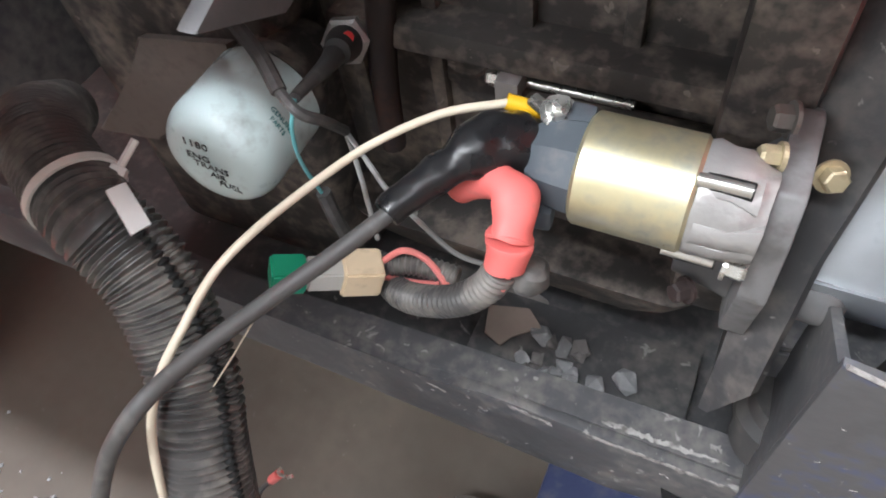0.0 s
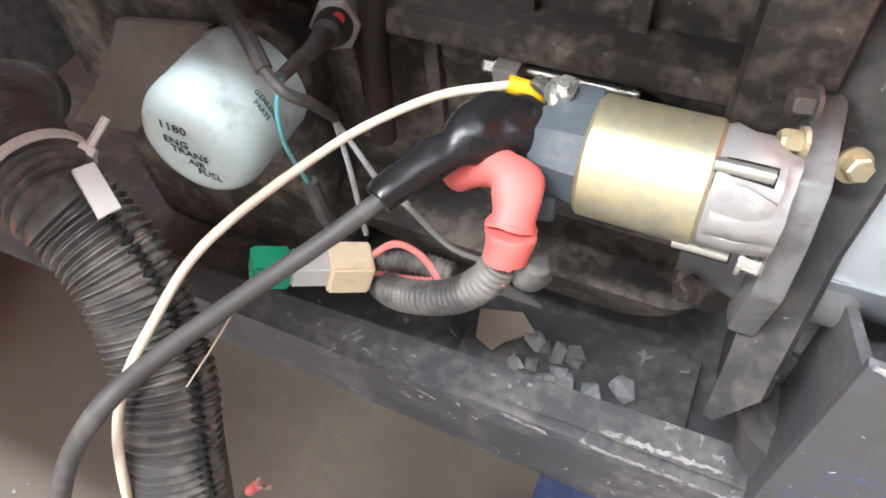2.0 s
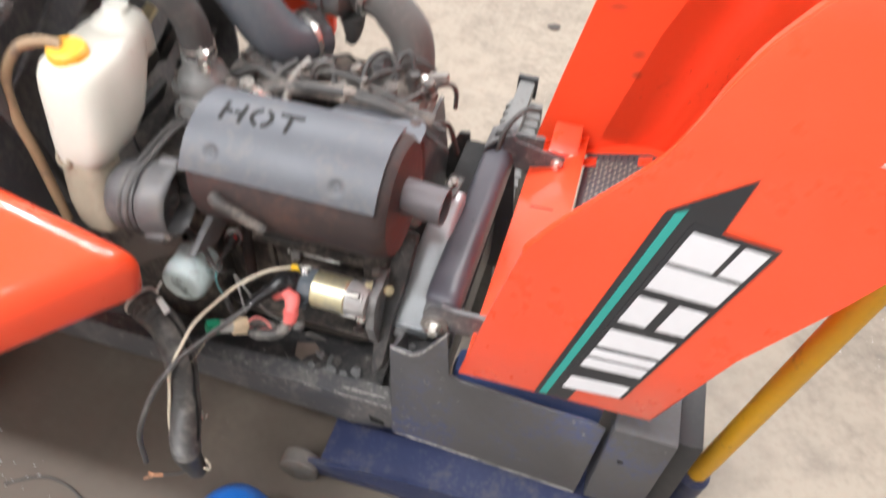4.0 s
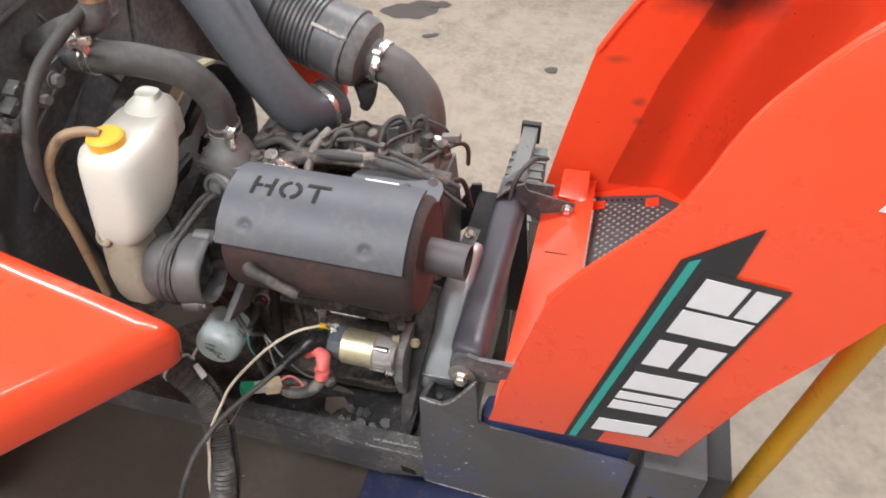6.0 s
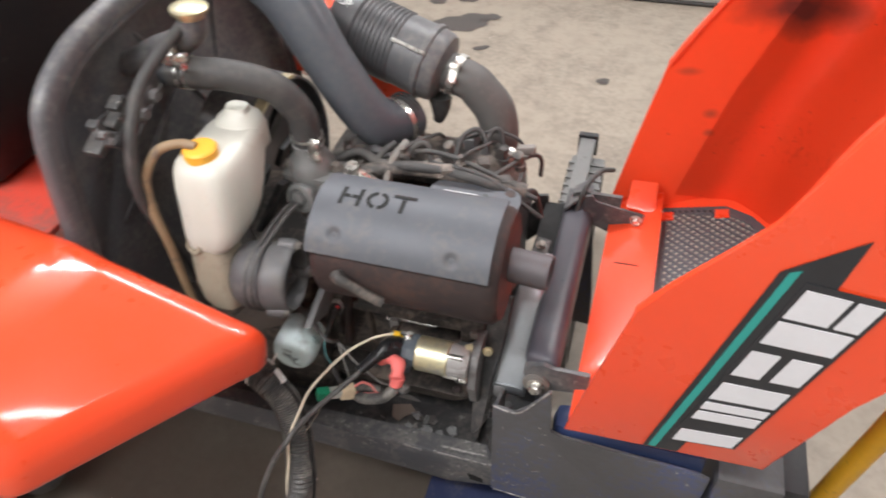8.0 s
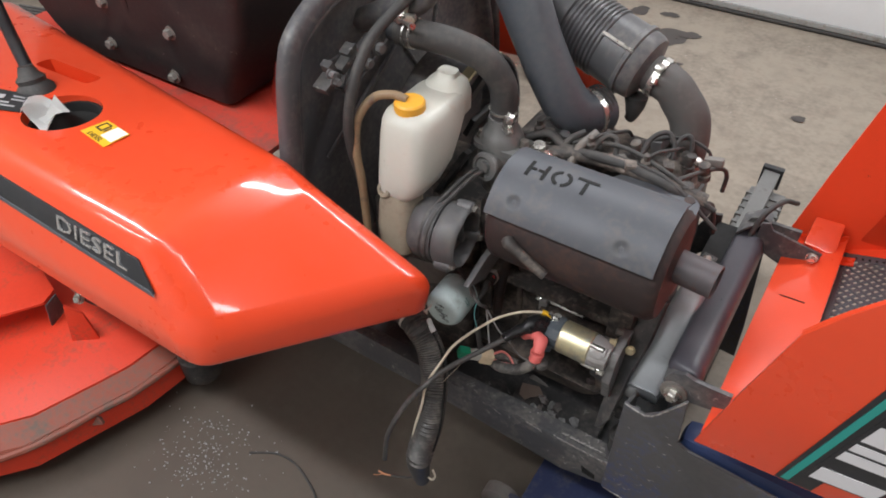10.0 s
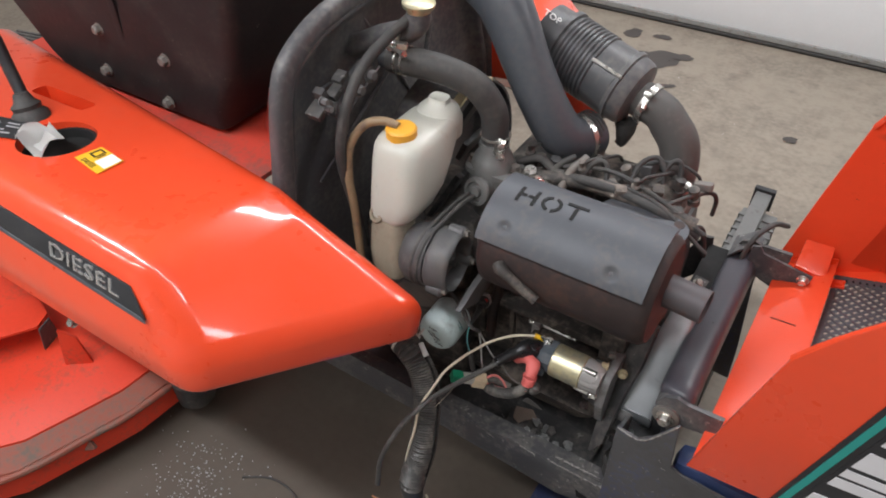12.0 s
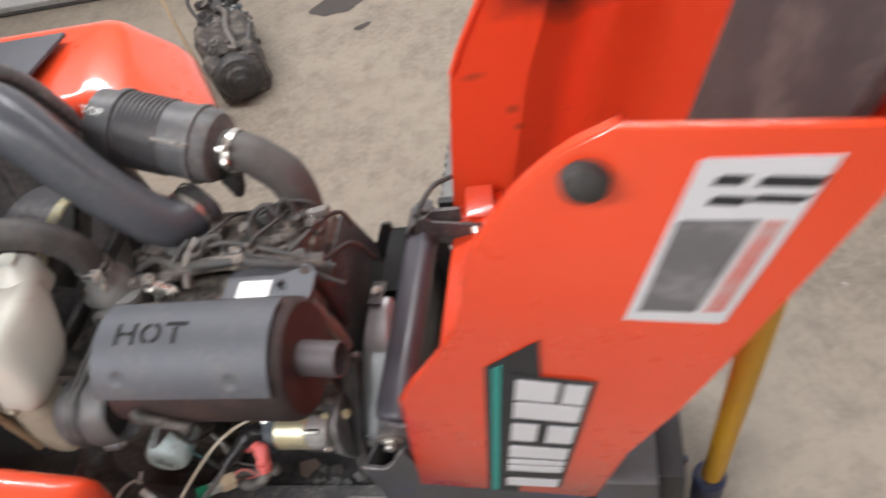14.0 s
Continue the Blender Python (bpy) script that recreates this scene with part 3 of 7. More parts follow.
# ==== machine frame ====
rail = thing("tractor_frame", (0, 0.25, 0.25), "dark grey scuffed steel machine frame with rails and hinge brackets", "frame")
for y0 in (0.225, 0.70):
    bm = bmesh.new()
    slab(bm, [(-1.2, y0, 0.275), (-0.3, y0, 0.28), (0.02, y0, 0.258), (0.115, y0, 0.285), (0.115, y0, 0.365), (-0.10, y0, 0.368), (-0.14, y0, 0.355), (-1.2, y0, 0.375)], (0, 0.01, 0), 0.002)
    part("side_rail", bm, FRAME, rail)
bm = bmesh.new()
slab(bm, [(-1.2, 0.235, 0.345), (-0.14, 0.235, 0.345), (-0.1, 0.235, 0.36), (0.13, 0.235, 0.36), (0.13, 0.266, 0.36), (-0.1, 0.262, 0.36), (-0.14, 0.262, 0.345), (-1.2, 0.262, 0.345)], (0, 0, 0.007), 0.0015)
part("rail_flange", bm, FRAME, rail)
# dark pan added so that the shaded ground below doesn't show bright
bm = bmesh.new()
slab(bm, [(-0.95, 0.24, 0.29), (0.11, 0.24, 0.29), (0.11, 0.695, 0.29), (-0.95, 0.695, 0.29)], (0, 0, 0.006))
part("added_belly_pan", bm, STRAP, rail, "dusty dark pan added between the rails to hide the floor")
# rear side plates with a notched top corner
for y0, outline in ((0.219, [(0.111, 0.288), (0.48, 0.258), (0.485, 0.512), (0.46, 0.523), (0.33, 0.529), (0.235, 0.534), (0.214, 0.545), (0.208, 0.66), (0.205, 0.66), (0.173, 0.60), (0.150, 0.576), (0.111, 0.584)]),
                    (0.70, [(0.111, 0.288), (0.24, 0.278), (0.235, 0.38), (0.21, 0.64), (0.18, 0.64), (0.15, 0.40), (0.111, 0.40)])):
    bm = bmesh.new()
    slab(bm, [(x, y0, z) for x, z in outline], (0, 0.006, 0), 0.0012)
    part("rear_side_plate", bm, PLATE, rail, "dark grey steel side plate with faint blue paint")
bm = bmesh.new()
box(bm, (0.346, 0.257, 0.475), (0.262, 0.055, 0.15), bevel=0.02)
part("rear_beam", bm, BLUEBEAM, rail, "dark blue rounded beam behind the side plate")
bm = bmesh.new()
slab(bm, [(0.111, 0.225, 0.288), (0.111, 0.30, 0.288), (0.111, 0.30, 0.53), (0.111, 0.225, 0.575)], (0.007, 0, 0), 0.0012)
part("post_flange", bm, FRAME, rail)
bm = bmesh.new()
tube(bm, [(0.113, 0.2185, 0.585), (0.150, 0.2185, 0.577), (0.173, 0.2185, 0.601), (0.205, 0.2185, 0.659)], 0.0016, 6, 2)
part("worn_edge", bm, SCUFF, rail, "bare worn steel edge")
bm = bmesh.new()
tube(bm, [(0.115, 0.2185, 0.287), (0.478, 0.2185, 0.257)], 0.0013, 6, 1)
part("worn_edge", bm, SCUFF, rail, "bare worn steel edge")
bm = bmesh.new()
rings = []
for y, x, z, w in ((0.262, 0.183, 0.660, 0.024), (0.270, 0.183, 0.661, 0.029), (0.29, 0.183, 0.661, 0.030), (0.66, 0.183, 0.647, 0.030), (0.735, 0.182, 0.644, 0.029), (0.745, 0.182, 0.643, 0.025)):
    rings.append([Vector((p.x, y + 0.25 * (x - p.x), p.y)) for p in rrect(x, z, 0, w, w * 0.82, 0.0185, radians(14), 6)])
loft(bm, rings)
part("cross_bar", bm, BARM, rail, "purplish grey painted cross bar", smooth=60)
bm = bmesh.new()
slab(bm, [(0.152, 0.66, 0.66), (0.152, 0.74, 0.655), (0.185, 0.75, 0.675), (0.205, 0.735, 0.675), (0.205, 0.70, 0.68), (0.17, 0.66, 0.685)], (0, 0, 0.006), 0.001)
part("bar_clip", bm, FRAME, rail)
bm = bmesh.new()
box(bm, (0.135, 0.62, 0.55), (0.05, 0.16, 0.20), (0, 0, 0), bevel=0.004)
part("rubber_mount", bm, DARK, rail, "black rubber mount block")
bm = bmesh.new()
slab(bm, [(0.086, 0.298, 0.452), (0.162, 0.303, 0.452), (0.185, 0.345, 0.452), (0.185, 0.69, 0.452), (0.086, 0.69, 0.452)], (0, 0, 0.006), 0.001)
box(bm, (0.124, 0.300, 0.436), (0.074, 0.006, 0.034), (0, 0, 4), bevel=0.001)
box(bm, (0.188, 0.5, 0.40), (0.006, 0.36, 0.11), bevel=0.001)
part("rear_cross_member", bm, FRAME, rail)
# black sheet added to close the dark gap below the bar
bm = bmesh.new()
slab(bm, [(0.174, 0.292, 0.458), (0.174, 0.70, 0.458), (0.174, 0.70, 0.645), (0.174, 0.30, 0.655), (0.174, 0.285, 0.62)], (0.008, 0, 0), 0.001)
part("gap_sheet", bm, BLACK, rail, "black sheet added to fill the dark gap under the cross bar")
bm = bmesh.new()
lathe(bm, (0.179, 0.252, 0.648), (0, 1, 0), [(0, 0.02), (0.004, 0.024), (0.04, 0.025), (0.05, 0.02)], 24)
part("hinge_boss", lumpy(bm, 0.001, 0.02), CAST_GREY, rail, "dusty grey hinge boss")
bm = bmesh.new()
lumpy(lathe(bm, (0.122, 0.309, 0.457), (0, 0, 1), [(0, 0.0065), (0.003, 0.0065), (0.005, 0.004), (0.0055, 0.0)], 12), 0.001, 0.006)
part("paint_dab", bm, DULLW, rail, "dab of white paint")
bm = bmesh.new()
lathe(bm, (0.128, 0.268, 0.373), (0, 0.25, 1), [(0, 0.034), (0.022, 0.034), (0.026, 0.038), (0.034, 0.038), (0.038, 0.03), (0.05, 0.028), (0.05, 0.012), (0.04, 0.011)], 28)
part("rubber_bush", bm, RUBBER, rail, "dusty black rubber mount bush")
for y0 in (0.246, 0.702):
    bm = bmesh.new()
    slab(bm, [(0.160, y0, 0.628), (0.178, y0, 0.616), (0.203, y0, 0.630), (0.262, y0, 0.638), (0.264, y0, 0.688), (0.205, y0, 0.684), (0.188, y0, 0.692), (0.168, y0, 0.682), (0.158, y0, 0.66)], (0, 0.008, 0), 0.0015)
    part("hinge_bracket", bm, FRAME, rail)
bm = bmesh.new()
lathe(bm, (0.179, 0.246, 0.640), (0, -1, 0), [(0, 0.023), (0.004, 0.023), (0.005, 0.02)], 24)
part("washer", bm, CAST_DUSTY, rail)
hexbolt("hinge_bolt", (0.179, 0.241, 0.640), (0, -1, 0), 0.011, 0.014, rail, ZINC)
for x, z in ((0.297, 0.672), (0.293, 0.648)):
    hexbolt("bracket_bolt", (x, 0.659, z), (0, -1, 0), 0.0085, 0.011, rail)
bm = bmesh.new()
slab(bm, [(0.19, 0.66, 0.65), (0.243, 0.66, 0.628), (0.29, 0.66, 0.632), (0.307, 0.66, 0.645), (0.311, 0.66, 0.684), (0.26, 0.66, 0.692), (0.215, 0.66, 0.700), (0.206, 0.66, 0.715), (0.192, 0.66, 0.71)], (0, 0.006, 0), 0.001)
part("hinge_leaf", bm, FRAME, rail)
bm = bmesh.new()
slab(bm, [(0.054, 0.696, 0.581), (0.059, 0.696, 0.508), (0.121, 0.696, 0.581), (0.118, 0.696, 0.626), (0.114, 0.696, 0.668), (0.094, 0.696, 0.664)], (0, 0.008, 0), 0.002)
part("stop_plate", bm, STRAP, rail, "black pointed stop plate")
bm = bmesh.new()
box(bm, (-0.035, 0.305, 0.328), (0.20, 0.084, 0.008), bevel=0.002)
part("inner_ledge", bm, STRAP, rail)
# engine mounting plate with a bent, worn edge
bm = bmesh.new()
slab(bm, [(0.070, 0.262, 0.43), (0.070, 0.30, 0.40), (0.070, 0.66, 0.40), (0.070, 0.68, 0.62), (0.070, 0.62, 0.80), (0.070, 0.46, 0.80), (0.070, 0.392, 0.70), (0.070, 0.35, 0.63), (0.070, 0.306, 0.57), (0.070, 0.266, 0.50)], (0.007, 0, 0), 0.0015)
part("engine_plate", bm, STRAP, rail, "dark steel engine plate with chipped edge")
bm = bmesh.new()
edge = [((0.064, 0.245, 0.436), (0.070, 0.240, 0.442)), ((0.064, 0.258, 0.49), (0.088, 0.240, 0.485)), ((0.064, 0.300, 0.57), (0.094, 0.285, 0.57)), ((0.066, 0.338, 0.63), (0.106, 0.322, 0.637)), ((0.068, 0.386, 0.69), (0.108, 0.370, 0.696))]
ra = [[Vector(a), Vector(b), Vector(b) + Vector((0.004, 0.005, 0)), Vector(a) + Vector((0.004, 0.005, 0))] for a, b in edge]
loft(bm, ra)
part("plate_edge", bm, STRAP, rail, "bent grimy black strap edge")
hexbolt("plate_bolt", (0.082, 0.300, 0.625), (0.35, -0.8, 0.4), 0.0068, 0.010, rail, YELZINC)
hexbolt("plate_bolt", (0.084, 0.335, 0.560), (0.75, -0.6, 0.25), 0.0075, 0.012, rail, ZINC)
hexbolt("plate_bolt", (0.086, 0.405, 0.640), (0.75, -0.6, 0.25), 0.0075, 0.012, rail, ZINC)
bm = bmesh.new()
slab(bm, [(0.062, 0.2235, 0.312), (0.092, 0.2235, 0.302), (0.094, 0.2235, 0.288), (0.066, 0.2235, 0.291)], (0, 0.004, 0))
part("rail_slot", bm, DARK, rail, "dark slot at the rail's end")
# bare scuffs and chips on the rail
rnd = random.Random(11)


def scuff(c, along, across, length, width):
    bm = bmesh.new()
    n = max(6, int(length / 0.0022))
    a, w = Vector(along).normalized(), Vector(across).normalized()
    sway = rnd.uniform(0, 6)
    up, dn = [], []
    for k in range(n + 1):
        f = k / n
        p = Vector(c) + a * length * (f - 0.5) + w * 0.0005 * math.sin(sway + 5 * f)
        q = width * math.sin(math.pi * min(0.97, max(0.04, f))) * rnd.uniform(0.45, 1.0)
        up.append(p + w * q * rnd.uniform(0.3, 0.5))
        dn.append(p - w * q * rnd.uniform(0.3, 0.5))
    slab(bm, up + dn[::-1], a.cross(w) * 0.0006)
    part("bare_scuff", bm, SCUFF, rail, "bare scratched steel")


def scrape(c, along, across, length, width, seed):
    """A ragged patch of bare steel, made of short torn strokes side by side."""
    r2 = random.Random(seed)
    bm = bmesh.new()
    a, w = Vector(along).normalized(), Vector(across).normalized()
    n = int(length / 0.0011)
    for k in range(n):
        f = k / n
        q = width * (0.35 + 0.65 * math.sin(math.pi * min(0.95, f + 0.05))) * r2.uniform(0.35, 1.0)
        p = Vector(c) + a * length * (f - 0.5) + w * r2.uniform(-0.35, 0.35) * width
        t1, t2 = a * r2.uniform(0.001, 0.003), w * q * 0.5
        t3 = a * r2.uniform(-0.0008, 0.0008)
        slab(bm, [p - t1 - t2 * 0.4, p - t2 + t3, p + t1 - t2 * 0.5, p + t1 + t2 * 0.3, p + t2 - t3, p - t1 + t2 * 0.5], a.cross(w) * (0.0003 + 0.00004 * (k % 17)))
    tagged(part("bare_scrape", bm, SCUFF, rail, "ragged scrape of bare steel", smooth=0), kind="stuff")


scrape((-0.052, 0.2243, 0.362), (1, 0, -0.12), (0, 0, 1), 0.036, 0.006, 1)
scrape((0.048, 0.2245, 0.3655), (1, 0, 0), (0, 0, 1), 0.105, 0.005, 2)
scrape((0.052, 0.2395, 0.3676), (1, 0.02, 0), (0, 1, 0), 0.095, 0.0045, 3)
scrape((-0.14, 0.2243, 0.345), (1, 0, -0.3), (0, 0, 1), 0.016, 0.003, 4)
for k in range(22):
    scuff((rnd.uniform(-0.3, 0.1), 0.2246, rnd.uniform(0.29, 0.35)), (1, 0, rnd.uniform(-1, 1)), (0, 0, 1), rnd.uniform(0.002, 0.006), rnd.uniform(0.0006, 0.0013))
for k in range(18):
    scuff((rnd.uniform(0.12, 0.24), 0.2186, rnd.uniform(0.33, 0.55)), (1, 0, rnd.uniform(-1, 1)), (0, 0, 1), rnd.uniform(0.003, 0.008), rnd.uniform(0.0005, 0.0011))
# rear bumper
bm = bmesh.new()
box(bm, (0.55, 0.47, 0.385), (0.105, 0.50, 0.27), bevel=0.005)
part("rear_bumper", bm, PLATE, rail, "dark grey steel bumper box")
bm = bmesh.new()
box(bm, (0.625, 0.47, 0.375), (0.045, 0.46, 0.25), bevel=0.005)
part("bumper_pad", bm, BLACK, rail)
bm = bmesh.new()
lathe(bm, (0.53, 0.221, 0.42), (0, -1, 0), [(0, 0.006), (0.0015, 0.006)], 12)
part("bumper_hole", bm, DARK, rail)

# leg and hydraulic motor under the fender
bm = bmesh.new()
lathe(bm, (-0.96, 0.06, 0.06), (0, 0, 1), [(0, 0.035), (0.02, 0.05), (0.10, 0.05), (0.11, 0.042), (0.30, 0.04), (0.31, 0.055), (0.50, 0.055)], 20)
part("wheel_motor", bm, STRAP, rail, "grimy black hydraulic wheel motor")

# ==== engine ====
engine = thing("diesel_engine", (-0.1, 0.45, 0.372), "grimy black small diesel engine covered in dust", "engine")
bm = bmesh.new()
box(bm, (-0.11, 0.49, 0.585), (0.35, 0.22, 0.36), bevel=0.012)
part("block", bm, ENGINE, engine)
for k in range(5):
    bm = bmesh.new()
    box(bm, (-0.25 + 0.07 * k, 0.378, 0.60), (0.012, 0.014, 0.26), bevel=0.003)
    part("rib", bm, ENGINE, engine)
bm = bmesh.new()
box(bm, (-0.10, 0.366, 0.612), (0.30, 0.036, 0.022), bevel=0.005)
part("seam_flange", bm, ENGINE, engine)
for x, z in ((-0.02, 0.70), (-0.161, 0.585)):
    bm = bmesh.new()
    lathe(bm, (x, 0.381, z), (0, -1, 0), [(0, 0.028), (0.004, 0.03), (0.005, 0.022), (0.003, 0.02), (0.003, 0.0)], 24)
    part("core_plug", bm, ENGINE, engine)
# box added to keep the background behind the filter dark
bm = bmesh.new()
box(bm, (-0.40, 0.47, 0.50), (0.24, 0.28, 0.40), bevel=0.02, segs=3)
part("backing_box", bm, ENGINE, engine, "grimy black box added behind the oil filter to close off the floor")
bm = bmesh.new()
slab(bm, [(-0.42, 0.318, 0.585), (-0.325, 0.318, 0.60), (-0.325, 0.318, 0.55), (-0.395, 0.318, 0.519), (-0.468, 0.318, 0.452), (-0.558, 0.318, 0.439), (-0.449, 0.318, 0.54)], (0.0, 0.012, -0.004), 0.003)
part("mount_bracket", bm, BRKT, engine, "dusty cast bracket")
bm = bmesh.new()
box(bm, (-0.105, 0.49, 0.80), (0.34, 0.19, 0.10), bevel=0.01)
part("cylinder_head", bm, ENGINE, engine)
bm = bmesh.new()
box(bm, (-0.10, 0.515, 0.862), (0.31, 0.11, 0.04), bevel=0.014, segs=3)
part("valve_cover", bm, ENGINE, engine)
for x, y in ((-0.22, 0.47), (-0.06, 0.46), (0.03, 0.47), (-0.14, 0.57), (0.0, 0.575)):
    hexbolt("cover_nut", (x, y, 0.872), (0, 0, 1), 0.008, 0.014, engine, CAST_DUSTY)
bm = bmesh.new()
loft(bm, [rrect(-0.11, 0.43, 0.43, 0.16, 0.11, 0.03), rrect(-0.11, 0.43, 0.40, 0.15, 0.10, 0.03), rrect(-0.10, 0.42, 0.376, 0.12, 0.08, 0.03)])
part("oil_pan", bm, ENGINE, engine)
bm = bmesh.new()
box(bm, (0.045, 0.47, 0.62), (0.05, 0.28, 0.40), bevel=0.015)
part("bell_housing", bm, ENGINE, engine)
for k in range(3):
    x = -0.20 + 0.1 * k
    bm = bmesh.new()
    lathe(bm, (x, 0.455, 0.87), (0, -0.25, 1), [(0, 0.014), (0.03, 0.014), (0.034, 0.01), (0.055, 0.009), (0.058, 0.005), (0.07, 0.005)], 12)
    part("injector", bm, ENGINE, engine)
    bm = bmesh.new()
    tube(bm, [(x, 0.44, 0.925), (x + 0.01, 0.455, 0.935), (x + 0.03, 0.49, 0.928), (x + 0.035, 0.54, 0.90), (x + 0.03, 0.60, 0.83)], 0.003, 8)
    part("fuel_pipe", bm, RUBBER, engine)
bm = bmesh.new()
tube(bm, [(-0.23, 0.40, 0.885), (-0.10, 0.425, 0.905), (0.0, 0.43, 0.905), (0.11, 0.44, 0.885)], 0.013, 10)
part("glow_rail", bm, ENGINE, engine)
for pts, r, m in (([(-0.22, 0.425, 0.90), (-0.18, 0.44, 0.915), (-0.14, 0.43, 0.905), (-0.08, 0.42, 0.915), (-0.02, 0.425, 0.912), (0.05, 0.42, 0.905), (0.12, 0.43, 0.87)], 0.008, RUBBER),
                   ([(0.05, 0.45, 0.895), (0.08, 0.49, 0.90), (0.105, 0.53, 0.892), (0.115, 0.55, 0.868), (0.115, 0.555, 0.83)], 0.004, RUBBER),
                   ([(-0.10, 0.43, 0.90), (-0.085, 0.455, 0.93), (-0.065, 0.465, 0.93), (-0.055, 0.45, 0.905)], 0.005, RUBBER),
                   ([(0.08, 0.44, 0.86), (0.10, 0.49, 0.84), (0.11, 0.54, 0.80), (0.12, 0.57, 0.72)], 0.005, RUBBER),
                   ([(0.10, 0.36, 0.88), (0.105, 0.37, 0.80), (0.10, 0.38, 0.72)], 0.012, CAST_DUSTY),
                   ([(0.09, 0.41, 0.90), (0.095, 0.42, 0.82), (0.09, 0.43, 0.72)], 0.009, RUST)):
    bm = bmesh.new()
    tube(bm, pts, r, 10)
    part("engine_line", bm, m, engine)
for c in ((-0.02, 0.425, 0.916), (0.03, 0.47, 0.905), (0.075, 0.44, 0.90), (-0.15, 0.41, 0.90)):
    bm = bmesh.new()
    box(bm, c, (0.02, 0.018, 0.014), (10, 5, 25), bevel=0.004)
    part("line_clip", bm, ENGINE, engine)
bm = bmesh.new()
tube(bm, [(-0.16, 0.40, 0.88), (-0.14, 0.44, 0.915), (-0.125, 0.47, 0.92)], 0.006, 8)
part("breather_pipe", bm, RUBBER, engine)
bm = bmesh.new()
lathe(bm, (-0.182, 0.408, 0.872), (0.1, -0.2, 1), [(0, 0.016), (0.03, 0.016), (0.033, 0.012), (0.045, 0.011)], 14)
part("filler_plug", bm, ZINC, engine, "bright knurled plug")
bm = bmesh.new()
lathe(bm, (0.055, 0.555, 0.85), (0.2, -0.3, 1), [(0, 0.012), (0.02, 0.012), (0.022, 0.009), (0.034, 0.009), (0.036, 0.005)], 12)
part("line_fitting", bm, ZINC, engine, "bright zinc hose fitting")
# flat cover plate with a white sticker
bm = bmesh.new()
loft(bm, [rrect(0.035, 0.38, 0.893, 0.075, 0.045, 0.03), rrect(0.035, 0.38, 0.899, 0.075, 0.045, 0.03)])
cover = part("flange_plate", bm, SHIELD, engine)
bm = bmesh.new()
box(bm, (0.012, 0.378, 0.9000), (0.055, 0.032, 0.0012))
part("sticker", bm, WHITE, cover, "small blank white sticker")
hexbolt("flange_bolt", (0.055, 0.385, 0.899), (0, 0, 1), 0.006, 0.01, cover, BLACK, washer=False)
# thermostat housing
bm = bmesh.new()
lathe(bm, (-0.252, 0.40, 0.80), (0, 0, 1), [(0, 0.036), (0.055, 0.037), (0.065, 0.043), (0.082, 0.043), (0.090, 0.042), (0.108, 0.040), (0.122, 0.034), (0.130, 0.0265), (0.15, 0.026)], 26)
part("thermostat_housing", lumpy(bm, 0.002, 0.025), GREYBOX, engine, "dusty grey thermostat housing", smooth=55)
bm = bmesh.new()
loft(bm, [rrect(-0.246, 0.395, 0.892, 0.052, 0.032, 0.02), rrect(-0.246, 0.395, 0.902, 0.052, 0.032, 0.02)])
part("housing_flange", bm, GREYBOX, engine)
for x, y in ((-0.286, 0.388), (-0.206, 0.398)):
    hexbolt("flange_bolt", (x, y, 0.904), (0, 0, 1), 0.008, 0.012, engine, CAST_DUSTY)
bm = bmesh.new()
lathe(bm, (-0.250, 0.372, 0.866), (-0.15, -1, 0.25), [(0, 0.026), (0.022, 0.024), (0.026, 0.027), (0.032, 0.026), (0.034, 0.019), (0.029, 0.018), (0.029, 0.011), (0.036, 0.010), (0.038, 0.0)], 22)
part("sender_boss", bm, GREYBOX, engine, "cast boss with a recessed plug")
bm = bmesh.new()
tube(bm, [(-0.19, 0.40, 0.86), (-0.235, 0.34, 0.80), (-0.22, 0.31, 0.77), (-0.20, 0.30, 0.74)], 0.006, 8)
part("small_pipe", bm, CAST_DUSTY, engine)
bm = bmesh.new()
tube(bm, [(-0.22, 0.36, 0.75), (-0.20, 0.33, 0.74), (-0.18, 0.31, 0.735)], 0.011, 12)
part("water_pipe", bm, CAST_DUSTY, engine)
bm = bmesh.new()
tube(bm, [(-0.218, 0.350, 0.50), (-0.212, 0.350, 0.58), (-0.203, 0.350, 0.64), (-0.196, 0.352, 0.72)], 0.0105, 12, 3)
part("dipstick_tube", bm, RUST, engine, "dull red-brown dipstick tube")
# oil pressure switch with its boot and lead
bm = bmesh.new()
lathe(bm, (-0.232, 0.345, 0.607), (0.35, -0.85, 0.38), [(-0.01, 0.012), (0.004, 0.012), (0.004, 0.0175), (0.014, 0.0175), (0.016, 0.0145)], 6)
sw = part("oil_pressure_switch", bm, CAST, engine, "dusty hexagonal oil pressure switch", smooth=0)
bm = bmesh.new()
lathe(bm, (-0.2265, 0.331, 0.613), (0.3, -0.87, 0.38), [(-0.002, 0.013), (0.008, 0.012), (0.012, 0.0105), (0.02, 0.0095), (0.022, 0.006)], 18)
part("switch_cap", bm, RUBBER, sw, "dark rubber cap")
bm = bmesh.new()
lathe(bm, (-0.218, 0.3265, 0.624), (0.35, -0.8, 0.45), [(0, 0.0042), (0.001, 0.004)], 8)
part("paint_mark", bm, REDM, sw, "red paint dab")
bm = bmesh.new()
tube(bm, [(-0.219, 0.308, 0.622), (-0.214, 0.29, 0.628), (-0.206, 0.262, 0.640), (-0.2025, 0.244, 0.6455)], [0.0075, 0.0058, 0.0042, 0.0036], 10)
